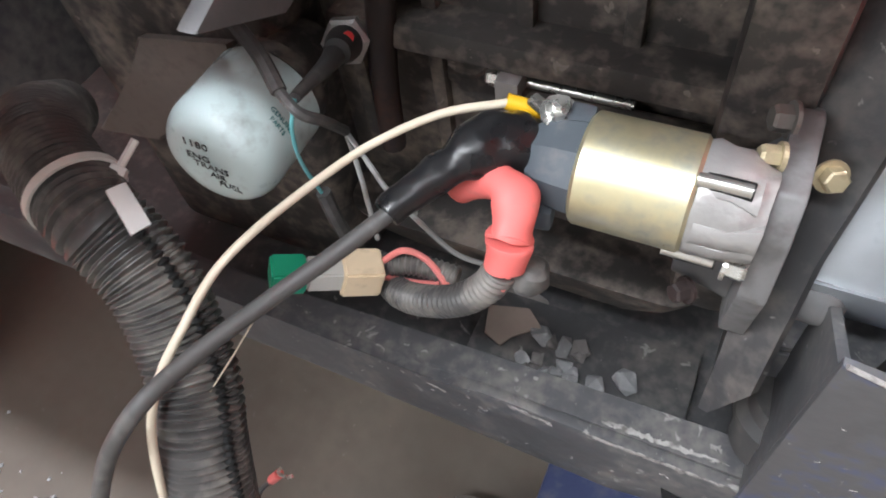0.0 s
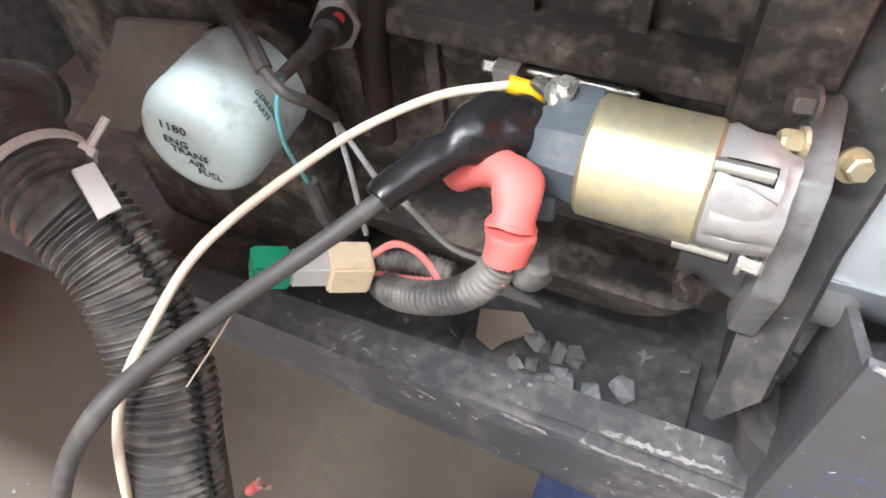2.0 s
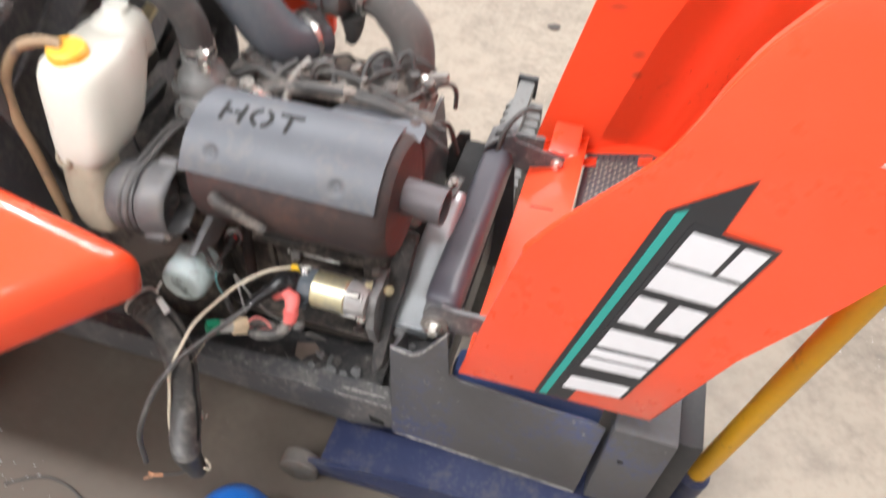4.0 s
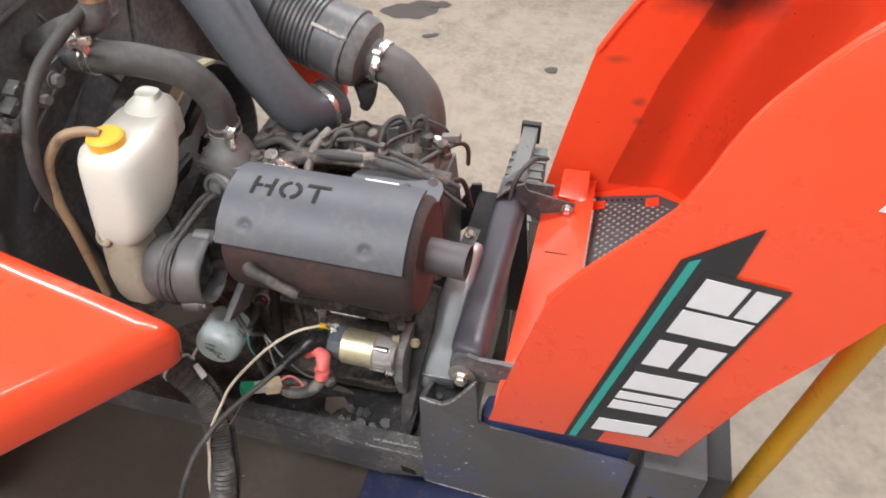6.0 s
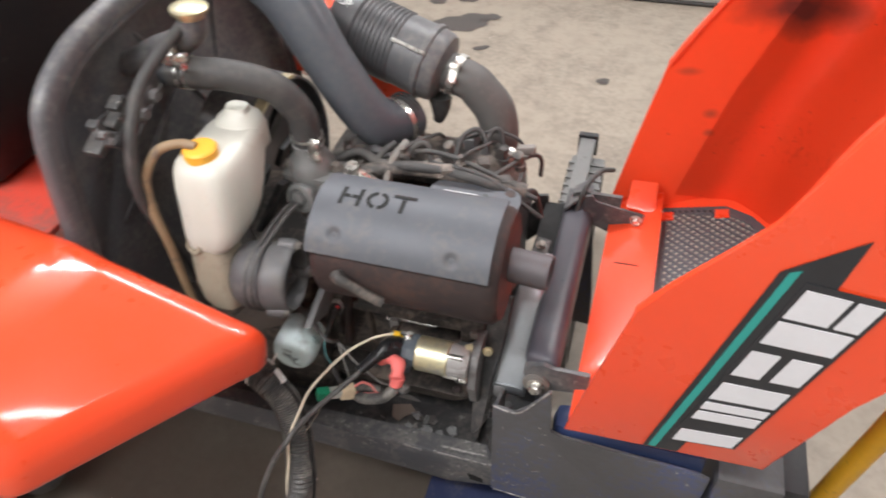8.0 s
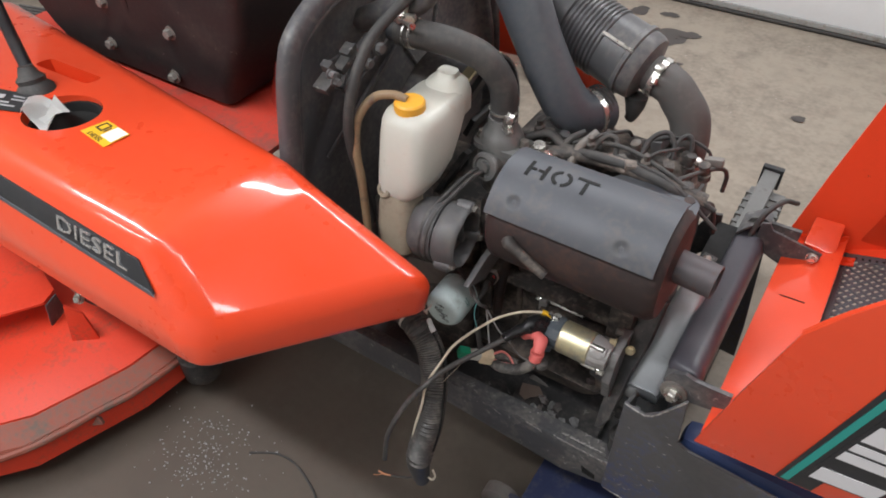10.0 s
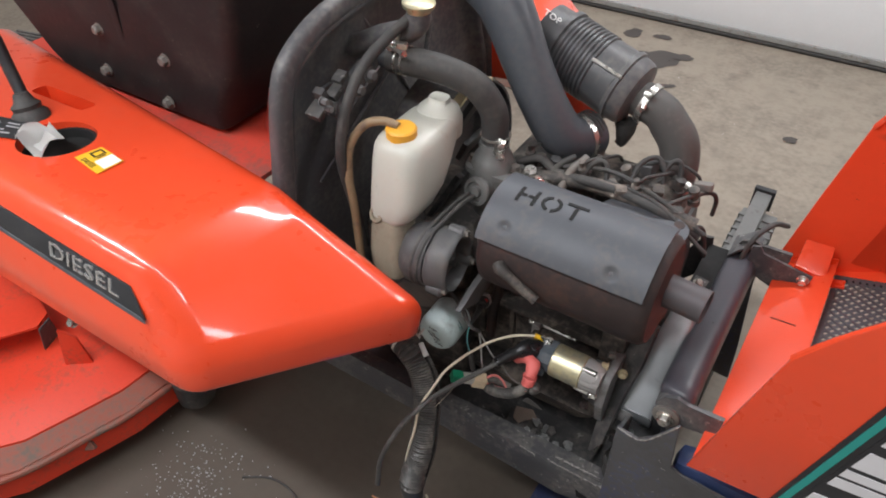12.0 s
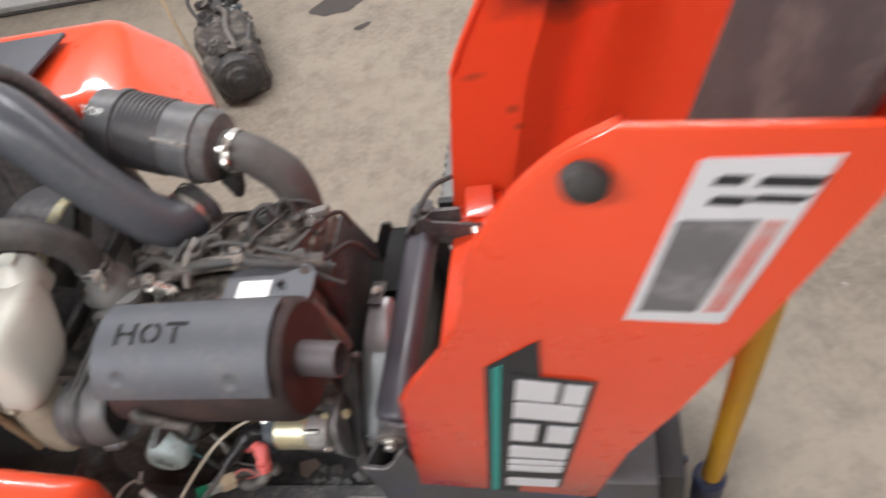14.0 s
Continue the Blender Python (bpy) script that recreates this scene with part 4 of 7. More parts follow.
part("lead_sleeve", bm, CABLE, sw, "grey sleeve over the lead")
# cast lug and sump bolts by the stones
bm = bmesh.new()
box(bm, (-0.108, 0.342, 0.312), (0.05, 0.045, 0.03), (0, 6, -12), bevel=0.012, segs=4)
part("sump_lug", bm, CAST_DUSTY, engine, "dusty brown cast lug")
hexbolt("sump_bolt", (0.015, 0.30, 0.548), (-0.1, -0.8, 0.3), 0.006, 0.01, engine, RUST)

# ==== muffler ====
MX0, MX1, MY, MZ, MR = -0.160, 0.116, 0.265, 0.885, 0.094
muffler = thing("muffler", (0, MY, 0.79), "rusty brown muffler under a satin grey heat shield", "muffler")
bm = bmesh.new()
lathe(bm, (MX0 - 0.004, MY, MZ), (1, 0, 0), [(0, 0.05), (0.004, MR - 0.014), (0.012, MR - 0.006), (0.02, MR - 0.005), (0.262, MR - 0.005), (0.277, MR - 0.006), (0.286, MR - 0.014), (0.290, 0.05)], 44)
part("muffler_body", bm, RUST, muffler)


def shield_point(x, a, r):
    return Vector((x, MY + r * math.cos(radians(a)), MZ + r * math.sin(radians(a))))


NA, NX = 90, 110
SPOTS = ((-0.119, 134.0), (0.055, 138.0))


def dent(x, a):
    """Depth of the two pressed dimples."""
    for sx, sa in SPOTS:
        q = math.hypot(x - sx, radians(a - sa) * MR) / 0.0125
        if q < 1:
            return -0.0045 * (math.cos(math.pi * q) * 0.5 + 0.5) ** 0.7
    return 0.0


bm = bmesh.new()
sheets = []
for off in (0.004, 0.001):
    sheets.append([[bm.verts.new(shield_point(x, a, MR + off + dent(x, a))) for a in [62 + 90 * k / NA for k in range(NA + 1)]] for x in [MX0 + (MX1 - 0.006 - MX0) * i / NX for i in range(NX + 1)]])
for g in sheets:
    for i in range(NX):
        for k in range(NA):
            bm.faces.new((g[i][k], g[i + 1][k], g[i + 1][k + 1], g[i][k + 1]))
g0, g1 = sheets
for i in range(NX):
    for k in (0, NA):
        bm.faces.new((g0[i][k], g0[i + 1][k], g1[i + 1][k], g1[i][k]))
for k in range(NA):
    for i in (0, NX):
        bm.faces.new((g0[i][k], g0[i][k + 1], g1[i][k + 1], g1[i][k]))
shield = part("heat_shield", bm, SHIELD, muffler)
for sx, sa in SPOTS:
    c = shield_point(sx, sa, MR - 0.0005)
    n = (c - Vector((sx, MY, MZ))).normalized()
    bm = bmesh.new()
    lathe(bm, c - n * 0.001, n, [(0, 0.0042), (0.002, 0.0038), (0.0026, 0.0)], 12)
    part("rivet", bm, SHIELD, shield)
bm = bmesh.new()
tube(bm, [(-0.112, 0.175, 0.898), (-0.107, 0.170, 0.897), (-0.092, 0.168, 0.890), (-0.065, 0.168, 0.875), (-0.043, 0.168, 0.864)], [0.011, 0.0105, 0.0082, 0.008, 0.008], 14)
part("stub_pipe", bm, ENGINE, muffler, "short dusty steel stub pipe")
def stencil(pts):
    """One stencil-cut opening, bent round the shield."""
    bm = bmesh.new()
    slab(bm, [(x, y, 0) for x, y in pts], (0, 0, 0.0006))
    refine(bm, 0.006)
    for v in bm.verts:
        v.co = shield_point(-0.068 + v.co.x, 97 - math.degrees(v.co.y / (MR + 0.005)), MR + 0.0046 + v.co.z)
    part("stencil_cut", bm, DARK, shield, "dark stencil-cut letter stroke", smooth=0)


def bent_stroke(cx, cy, rx, ry, a0, a1, w, n):
    arc = [radians(a0 + (a1 - a0) * k / n) for k in range(n + 1)]
    return [(cx + (rx + w / 2) * math.cos(a), cy + (ry + w / 2) * math.sin(a)) for a in arc] + [(cx + (rx - w / 2) * math.cos(a), cy + (ry - w / 2) * math.sin(a)) for a in arc[::-1]]


SB = 0.0058
def bar(x0, y0, x1, y1):
    return [(x0, y0), (x1, y0), (x1, y1), (x0, y1)]


def bent_quads(cx, cy, r, a0, a1, w, n=7):
    for k in range(n):
        yield bent_stroke(cx, cy, r, r, a0 + (a1 - a0) * k / n, a0 + (a1 - a0) * (k + 1.02) / n, w, 2)


for stroke in (bar(-0.057, -0.0165, -0.057 + SB, 0.0165), bar(-0.031, -0.0165, -0.031 + SB, 0.0165), bar(-0.057 + SB, -0.0028, -0.0425, 0.0028), bar(-0.0395, -0.0028, -0.031, 0.0028),
               *bent_quads(-0.001, 0.0, 0.0135, 103, 257, SB), *bent_quads(-0.001, 0.0, 0.0135, -77, 77, SB),
               bar(0.020, 0.0105, 0.054, 0.0165), bar(0.0342, -0.0165, 0.0342 + SB, 0.0085)):
    stencil(stroke)
bm = bmesh.new()
lathe(bm, (0.112, MY - 0.010, MZ + 0.018), (1, -0.08, 0), [(0, 0.032), (0.006, 0.032), (0.01, 0.0255), (0.072, 0.0255), (0.072, 0.0225), (0.02, 0.0225), (0.02, 0.0)], 28)
part("tailpipe", bm, PIPE, muffler, "sooty open tailpipe")
bm = bmesh.new()
tube(bm, [(-0.05, 0.31, 0.86), (-0.05, 0.36, 0.84)], 0.03, 14, 1)
part("inlet_flange", bm, RUST, muffler)

# ==== starter motor ====
SY, SZ, SR = 0.268, 0.622, 0.0315
starter = thing("starter_motor", (0, 0.29, 0.56), "starter motor with gold zinc-plated solenoid and cast aluminium nose", "starter motor")
bm = bmesh.new()
lathe(bm, (-0.037, SY, SZ), (1, 0, 0), [(0, SR - 0.002), (0.002, SR), (0.058, SR), (0.060, SR - 0.002)], 40)
part("solenoid_can", bm, GOLD, starter, "gold zinc-plated solenoid can")
bm = bmesh.new()
lathe(bm, (-0.037, SY, SZ), (-1, 0, 0), [(0, SR - 0.003), (0.010, SR - 0.004), (0.020, SR - 0.006), (0.027, SR - 0.011), (0.029, 0.010)], 9)
part("end_cap", bm, SOLBLUE, starter, "blue-grey plastic solenoid cap", smooth=30)
bm = bmesh.new()
box(bm, (-0.043, SY + 0.008, SZ + 0.022), (0.014, 0.022, 0.010), (12, 0, 0), bevel=0.002)
part("cap_terminal", bm, SOLBLUE, starter)
bm = bmesh.new()
box(bm, (-0.055, SY - 0.022, SZ - 0.020), (0.018, 0.016, 0.016), (0, 0, 8), bevel=0.003)
part("cap_terminal", bm, SOLBLUE, starter)
bm = bmesh.new()
lathe(bm, (0.023, SY, SZ), (1, 0, 0), [(0, SR - 0.002), (0.004, SR - 0.001), (0.012, SR - 0.003), (0.02, SR - 0.004), (0.026, SR - 0.006), (0.030, SR - 0.008), (0.035, SR - 0.009), (0.035, 0.012)], 30)
lumpy(bm, 0.0022, 0.013)
part("nose_housing", bm, CAST, starter, "bare cast aluminium nose housing", smooth=60)
for a, lo, hi in ((118, 0.024, 0.052), (172, 0.026, 0.057), (200, 0.024, 0.057), (240, 0.022, 0.054), (300, 0.024, 0.054)):
    ca, sa = math.cos(radians(a)), math.sin(radians(a))
    rib = bmesh.new()
    loft(rib, [[(x, SY + r * ca - s * sa, SZ + r * sa + s * ca) for r, s in ((rr - 0.002, ww), (rr, ww * 0.5), (rr, -ww * 0.5), (rr - 0.002, -ww), (0.012, -ww), (0.012, ww))] for x, rr, ww in ((lo, 0.0305, 0.007), ((lo + hi) / 2, 0.0302, 0.0055), (hi, 0.027, 0.009))])
    part("nose_rib", lumpy(rib, 0.0008, 0.008), CAST, starter)
bm = bmesh.new()
lathe(bm, (-0.118, 0.338, 0.548), (1, 0, 0), [(0, 0.03), (0.004, 0.040), (0.016, 0.043), (0.018, 0.0405), (0.03, 0.0405), (0.032, 0.042), (0.138, 0.042), (0.14, 0.039), (0.17, 0.037)], 36)
part("motor_body", lumpy(bm, 0.001, 0.02), ENGINE, starter, "dusty black motor body")
bm = bmesh.new()
slab(bm, [(0.057, 0.254, 0.618), (0.057, 0.270, 0.637), (0.057, 0.325, 0.641), (0.057, 0.372, 0.615), (0.057, 0.385, 0.56), (0.057, 0.37, 0.50), (0.057, 0.29, 0.49), (0.057, 0.262, 0.515), (0.057, 0.246, 0.575)], (0.016, 0, 0), 0.003)
part("mounting_flange", lumpy(bm, 0.0006, 0.015), FLANGE, starter, "grey cast mounting flange")
bm = bmesh.new()
loft(bm, [rrect(0.336, 0.545, 0.02, 0.044, 0.047, 0.03), rrect(0.334, 0.55, 0.045, 0.048, 0.052, 0.03), rrect(0.33, 0.56, 0.060, 0.05, 0.06, 0.03)])
for v in bm.verts:
    v.co = Vector((v.co.z, v.co.x, v.co.y))
part("drive_housing", lumpy(bm, 0.0015, 0.02), CAST_GREY, starter, "dusty cast drive housing")
for y0, z0, x0, x1 in ((0.358, 0.589, -0.125, -0.03), (0.2535, 0.650, 0.022, 0.047), (0.2475, 0.598, 0.014, 0.041), (0.262, 0.586, 0.018, 0.04)):
    bm = bmesh.new()
    tube(bm, [(x0, y0, z0), (x1, y0, z0)], 0.0034, 10, 1)
    part("through_bolt", bm, ZINC, starter)
# solid black rods stand for the shaded recesses round the pins
for y0, z0, x0, x1 in ((0.2555, 0.6475, 0.026, 0.048), (0.2505, 0.5955, 0.020, 0.042)):
    bm = bmesh.new()
    tube(bm, [(x0, y0, z0), (x1, y0, z0)], 0.0048, 10, 1)
    part("pin_recess", bm, DARK, starter, "black rod standing for the shade in the pin's recess")
bm = bmesh.new()
box(bm, (-0.112, 0.352, 0.586), (0.018, 0.024, 0.030), (0, 0, 0), bevel=0.004)
part("bolt_lug", bm, CAST, starter)
for c, ax, r, m in (((-0.120, 0.356, 0.589), (-1, 0, 0), 0.0062, ZINC), ((0.046, 0.249, 0.597), (1, -0.1, 0), 0.0065, ZINC), ((0.057, 0.289, 0.641), (-1, -0.25, 0.1), 0.0058, YELZINC), ((0.058, 0.318, 0.640), (-1, -0.3, 0.15), 0.0075, CAST_DUSTY), ((0.034, 0.280, 0.520), (-0.7, -0.7, 0.2), 0.0068, RUST)):
    hexbolt("nut", c, ax, r, 0.012, starter, m)
bm = bmesh.new()
tube(bm, [(-0.07, SY, SZ + 0.018), (-0.092, SY - 0.004, SZ + 0.02)], 0.004, 8, 1)
part("terminal_stud", bm, ZINC, starter)

# ==== oil filter ====
FC, FD, FR = Vector((-0.276, 0.296, 0.584)), Vector((0.06, -0.99, 0.06)).normalized(), 0.0415
oil_filter = thing("oil_filter", (-0.22, 0.30, 0.60), "white spin-on oil filter with black handwriting, teal print and grime", "oil filter")
bm = bmesh.new()
prof = [(0.0, FR * 0.9), (0.003, FR), (0.056, FR)]
for k in range(1, 7):
    a = radians(15 * k)
    prof.append((0.056 + 0.02 * math.sin(a), FR - 0.014 * (1 - math.cos(a))))
prof += [(0.078, FR * 0.5), (0.0765, FR * 0.3), (0.0765, 0.0)]
lathe(bm, FC, FD, prof, 40)
part("canister", bm, FILTER, oil_filter)
bm = bmesh.new()
lathe(bm, FC, -FD, [(0, FR * 0.94), (0.012, FR * 0.94), (0.016, FR * 0.7), (0.06, FR * 0.6)], 24)
part("filter_base", bm, ENGINE, oil_filter)
for text, x, z, s in (("1180", 0.001, 0.020, 0.0095), ("ENG", -0.002, 0.0075, 0.0085), ("TRANS", 0.005, -0.0005, 0.0082), ("AIR", 0.007, -0.0085, 0.0078), ("FUEL", 0.014, -0.016, 0.0078)):
    bm = letters(text, s, 0.0002)
    to_plane(bm, FC + FD * 0.0782 + Vector((x - 0.004, 0, z)), (0.97, 0.06, -0.22), (0.22, 0.0, 0.97))
    part("handwriting", bm, INK, oil_filter, "black marker handwriting", smooth=0)
for text, h in (("GENUINE", 0.024), ("PARTS", 0.030)):
    bm = refine(letters(text, 0.0052, 0.0002), 0.003)
    _, fu, fv = frame_axes(FD)
    for q in bm.verts:
        a = radians(24) - q.co.x / FR
        q.co = FC + FD * (h + q.co.y * -1.0 + 0.012) + (FR + 0.0004 + q.co.z) * (math.cos(a) * Vector((1, 0, 0)) + math.sin(a) * Vector((0, 0, 1)))
    part("print", bm, TEALINK, oil_filter, "teal printed words", smooth=0)


# ==== open hood ====
def hy(x, z, side):
    """The lean of the hood's side panels."""
    y = -0.149 * x - 0.038 * z + 0.233
    return y if side == 0 else 0.92 - y


hood = thing("engine_hood", (0.35, 0.46, 0.66), "orange painted steel engine hood, tilted fully open on its hinges", "hood")
SIDE = [(0.238, 0.638), (0.268, 0.80), (0.302, 0.968), (0.335, 1.03), (0.412, 1.155), (0.438, 1.24), (0.456, 1.29), (0.495, 1.355), (0.53, 1.395), (0.563, 1.418), (0.71, 1.42),
        (0.702, 1.368), (0.641, 1.157), (0.608, 1.05), (0.557, 0.912), (0.51, 0.723)]
for side in (0, 1):
    bm = bmesh.new()
    line = SIDE if side == 0 else SIDE[:10] + [(x - 0.07, z) for x, z in SIDE[10:-1]] + [(0.44, 0.66), (0.34, 0.628)]
    slab(bm, [(x, hy(x, z, side), z) for x, z in line], (0, 0.006 if side == 0 else -0.006, 0), 0.0015)
    part("side_panel", bm, ORANGE if side == 0 else ORANGE_IN, hood)
    # rolled stiffening edge
    bm = bmesh.new()
    edge = SIDE[2:10]
    tube(bm, [(x + 0.003, hy(x, z, side) + (0.006 if side == 0 else -0.006), z - 0.003) for x, z in edge], 0.006, 8, 3)
    part("rolled_edge", bm, ORANGE, hood)
back = SIDE[10:] + [(0.498, 0.67)]
front = SIDE[:10]


def at_height(line, z):
    """The place along the machine where an outline passes a height."""
    for (xa, za), (xb, zb) in zip(line, line[1:]):
        if min(za, zb) <= z <= max(za, zb):
            return xa + (xb - xa) * (z - za) / (zb - za) if za != zb else xa
    return line[-1][0] if abs(z - line[-1][1]) < abs(z - line[0][1]) else line[0][0]


top = [(at_height(back, z), z) for z in sorted({z for x, z in back} | {z for x, z in front[1:]}, reverse=True)]
bm = bmesh.new()
rows = []
for x, z in top:
    y0, y1 = hy(x, z, 0) + (0.03 if z < 0.7 else 0.0), hy(x, z, 1)
    xf = at_height(front, z) + 0.012
    bulge = 0.012 + 0.066 * max(0.0, min(1.0, (1.42 - z) / 0.7)) ** 2
    bow = [(x, y0, z), (x + 0.45 * bulge, y0 + 0.08, z), (x + 0.85 * bulge, y0 + 0.18, z), (x + bulge, (y0 + y1) / 2, z), (x + 0.9 * bulge, y1 - 0.20, z), (x + 0.4 * bulge, y1 - 0.11, z), (x - 0.012, y1 - 0.045, z)]
    wide = min(0.2, 0.85 * (x - xf))
    bow += [(x - wide * f, hy(x - wide * f, z, 1) - g, z) for f, g in ((0.2, 0.021), (0.37, 0.0112), (0.55, 0.0078), (0.75, 0.0045), (1.0, 0.0))]
    rows.append(smooth_path(bow, 5))
vs = [[bm.verts.new(p) for p in r] for r in rows]
for a, b in zip(vs, vs[1:]):
    for k in range(len(a) - 1):
        bm.faces.new((a[k], a[k + 1], b[k + 1], b[k]))
bmesh.ops.solidify(bm, geom=bm.faces, thickness=0.005)
part("top_panel", bm, ORANGE_IN, hood, smooth=60)
bm = bmesh.new()
slab(bm, [(0.719, 0.095, 1.50), (0.719, 0.335, 1.50), (0.700, 0.335, 1.415), (0.656, 0.335, 1.245), (0.640, 0.335, 1.185), (0.640, 0.13, 1.185), (0.697, 0.105, 1.405)], (-0.010, 0, 0.003), 0.001)
part("insulation_pad", bm, MAT_PAD, hood, "brown-black insulation pad")
bm = bmesh.new()
slab(bm, [(0.712, 0.09, 1.418), (0.722, 0.46, 1.418), (0.704, 0.83, 1.418), (0.716, 0.83, 1.53), (0.734, 0.46, 1.53), (0.724, 0.09, 1.53)], (0.006, 0, 0), 0.001)
part("nose_panel", bm, ORANGE_IN, hood)


def bz(x):
    """Height of the hood's end panel, which now lies at the bottom."""
    return 0.638 + (x - 0.238) * (0.085 / 0.272)


def end_strip(pts, name, material, thick=0.006, drop=0.0):
    bm = bmesh.new()
    slab(bm, [(x, y, bz(x) - drop) for x, y in pts], (0, 0, thick), 0.0015)
    return part(name, bm, material, hood)


end_strip([(0.242, 0.18), (0.345, 0.175), (0.345, 0.755), (0.247, 0.752)], "end_flange", ORANGE)
bm = bmesh.new()
slab(bm, [(0.270, 0.546, bz(0.270) + 0.0062), (0.313, 0.534, bz(0.313) + 0.0062), (0.3135, 0.5362, bz(0.3135) + 0.0062), (0.2705, 0.5482, bz(0.2705) + 0.0062)], (0, 0, 0.0006))
part("flange_slot", bm, DARK, hood, "thin dark slot in the end flange")
end_strip([(0.345, 0.16), (0.485, 0.15), (0.575, 0.24), (0.592, 0.25), (0.345, 0.26)], "end_flange", ORANGE)
end_strip([(0.345, 0.744), (0.467, 0.736), (0.512, 0.70), (0.566, 0.61), (0.582, 0.555), (0.582, 0.28), (0.60, 0.28), (0.602, 0.57), (0.588, 0.67), (0.545, 0.75), (0.46, 0.795), (0.345, 0.79)], "end_flange", ORANGE_IN, drop=0.036)
bm = bmesh.new()
slab(bm, [(0.3425, 0.25, 0.63), (0.3425, 0.755, 0.63), (0.3425, 0.755, 0.676), (0.3425, 0.25, 0.676)], (0.003, 0, 0))
part("step_lip", bm, ORANGE, hood)
bm = bmesh.new()
slab(bm, [(0.276, 0.742, 0.708), (0.330, 0.742, 0.710), (0.334, 0.69, 0.668), (0.274, 0.69, 0.675)], (0, 0.004, -0.012), 0.004)
part("corner_gusset", bm, ORANGE, hood)
bm = bmesh.new()
box(bm, (0.30, 0.20, 0.685), (0.062, 0.05, 0.06), (0, -16, 0), bevel=0.006)
part("corner_gusset", bm, ORANGE, hood)
# perforated grille, a lattice of bars
grille = thing("hood_grille", (0.42, 0.5, bz(0.42)), "dark grey perforated metal grille clipped into the open hood", "grille")
bm = bmesh.new()
FIELD = [Vector(q) for q in ((0.35, 0.29), (0.58, 0.28), (0.582, 0.555), (0.566, 0.61), (0.512, 0.70), (0.467, 0.736), (0.35, 0.744))]
DROP = 0.036


def clipped(p, d):
    """The stretch of a line that lies within the grille's field."""
    lo, hi = -2.0, 2.0
    for a, b in zip(FIELD, FIELD[1:] + FIELD[:1]):
        n = Vector((-(b - a).y, (b - a).x))
        den, num = n.dot(d), n.dot(a - p)
        if abs(den) < 1e-9:
            continue
        if den > 0:
            lo = max(lo, num / den)
        else:
            hi = min(hi, num / den)
    return lo, hi


step = 0.0176
for s in (1, -1):
    d2 = Vector((1, s)).normalized()
    for k in range(-40, 80):
        p0 = Vector((0.347, 0.26 + k * step))
        lo, hi = clipped(p0, d2)
        if hi - lo < 0.006:
            continue
        p, q = p0 + d2 * lo, p0 + d2 * hi
        p, q = Vector((p.x, p.y, bz(p.x) + 0.004 - DROP)), Vector((q.x, q.y, bz(q.x) + 0.004 - DROP))
        d = (q - p).normalized()
        w = Vector((-d.y, d.x, 0)) * 0.0033
        slab(bm, [p - w, q - w, q + w, p + w], (0, 0, 0.0015))
tagged(part("lattice", bm, SHIELD, grille, smooth=0), kind="stuff")
INNER = [q + (Vector((0.45, 0.48)) - q).normalized() * 0.022 for q in FIELD]
for k in (1, 2, 3, 4, 5, 6):
    j = (k + 1) % len(FIELD)
    pts = [FIELD[k], FIELD[j], INNER[j], INNER[k]]
    bm = bmesh.new()
    slab(bm, [(x, y, bz(x) + 0.003 - DROP) for x, y in pts], (0, 0, 0.004), 0.001)
    part("grille_border", bm, SHIELD, grille)
for k in range(9):
    q = Vector((0.372, 0.7285)).lerp(Vector((0.462, 0.7215)), k / 8)
    bm = bmesh.new()
    lathe(bm, (q.x, q.y, bz(q.x) + 0.0068 - DROP), (0, 0, 1), [(0, 0.0032), (0.0006, 0.0032)], 8)
    part("border_hole", bm, DARK, grille)
for x, y in ((0.358, 0.712), (0.459, 0.710), (0.568, 0.58), (0.36, 0.475)):
    bm = bmesh.new()
    box(bm, (x, y, bz(x) + 0.0095 - DROP), (0.026, 0.024, 0.004), (0, -17, 0), bevel=0.001)
    part("clip_tab", bm, ORANGE, grille, "small orange clip tab")
# striped badge: dark band, teal stripe, plain white blocks
badge = thing("hood_badge", (0.43, 0.14, 0.69), "black slanted badge with teal stripe and white blocks on the hood", "badge")


def on_side(x, z, off):
    return (x, hy(x, z, 0) - off, z)


def badge_piece(name, pts, off, material, parent, label=""):
    bm = bmesh.new()
    slab(bm, [on_side(x, z, off) for x, z in pts], (0, -0.0008, 0))
    return part(name, bm, material, parent, label, smooth=0)


badge_piece("band", [(0.355, 0.679), (0.402, 0.694), (0.482, 1.09), (0.489, 1.163), (0.428, 1.096)], 0.001, BLACK, badge)
badge_piece("stripe", [(0.362, 0.686), (0.372, 0.689), (0.446, 1.106), (0.436, 1.098)], 0.0022, TEAL, badge, "teal stripe")
A0, A1, K0, K1 = Vector((0.389, 0.724)), Vector((0.462, 0.752)), Vector((0.459, 1.092)), Vector((0.529, 1.094))
BARS = [[(0.0, 0.0, 1.0, 0.62)], [(0.0, 0.1, 1.0, 0.5), (0.0, 0.62, 1.0, 0.95)], [(0.0, 0.0, 1.0, 0.75)], [(0.0, 0.0, 0.42, 1.0), (0.58, 0.0, 1.0, 1.0)], [(0.0, 0.2, 1.0, 1.0)], [(0.0, 0.0, 0.6, 0.9), (0.68, 0.0, 1.0, 0.9)]]
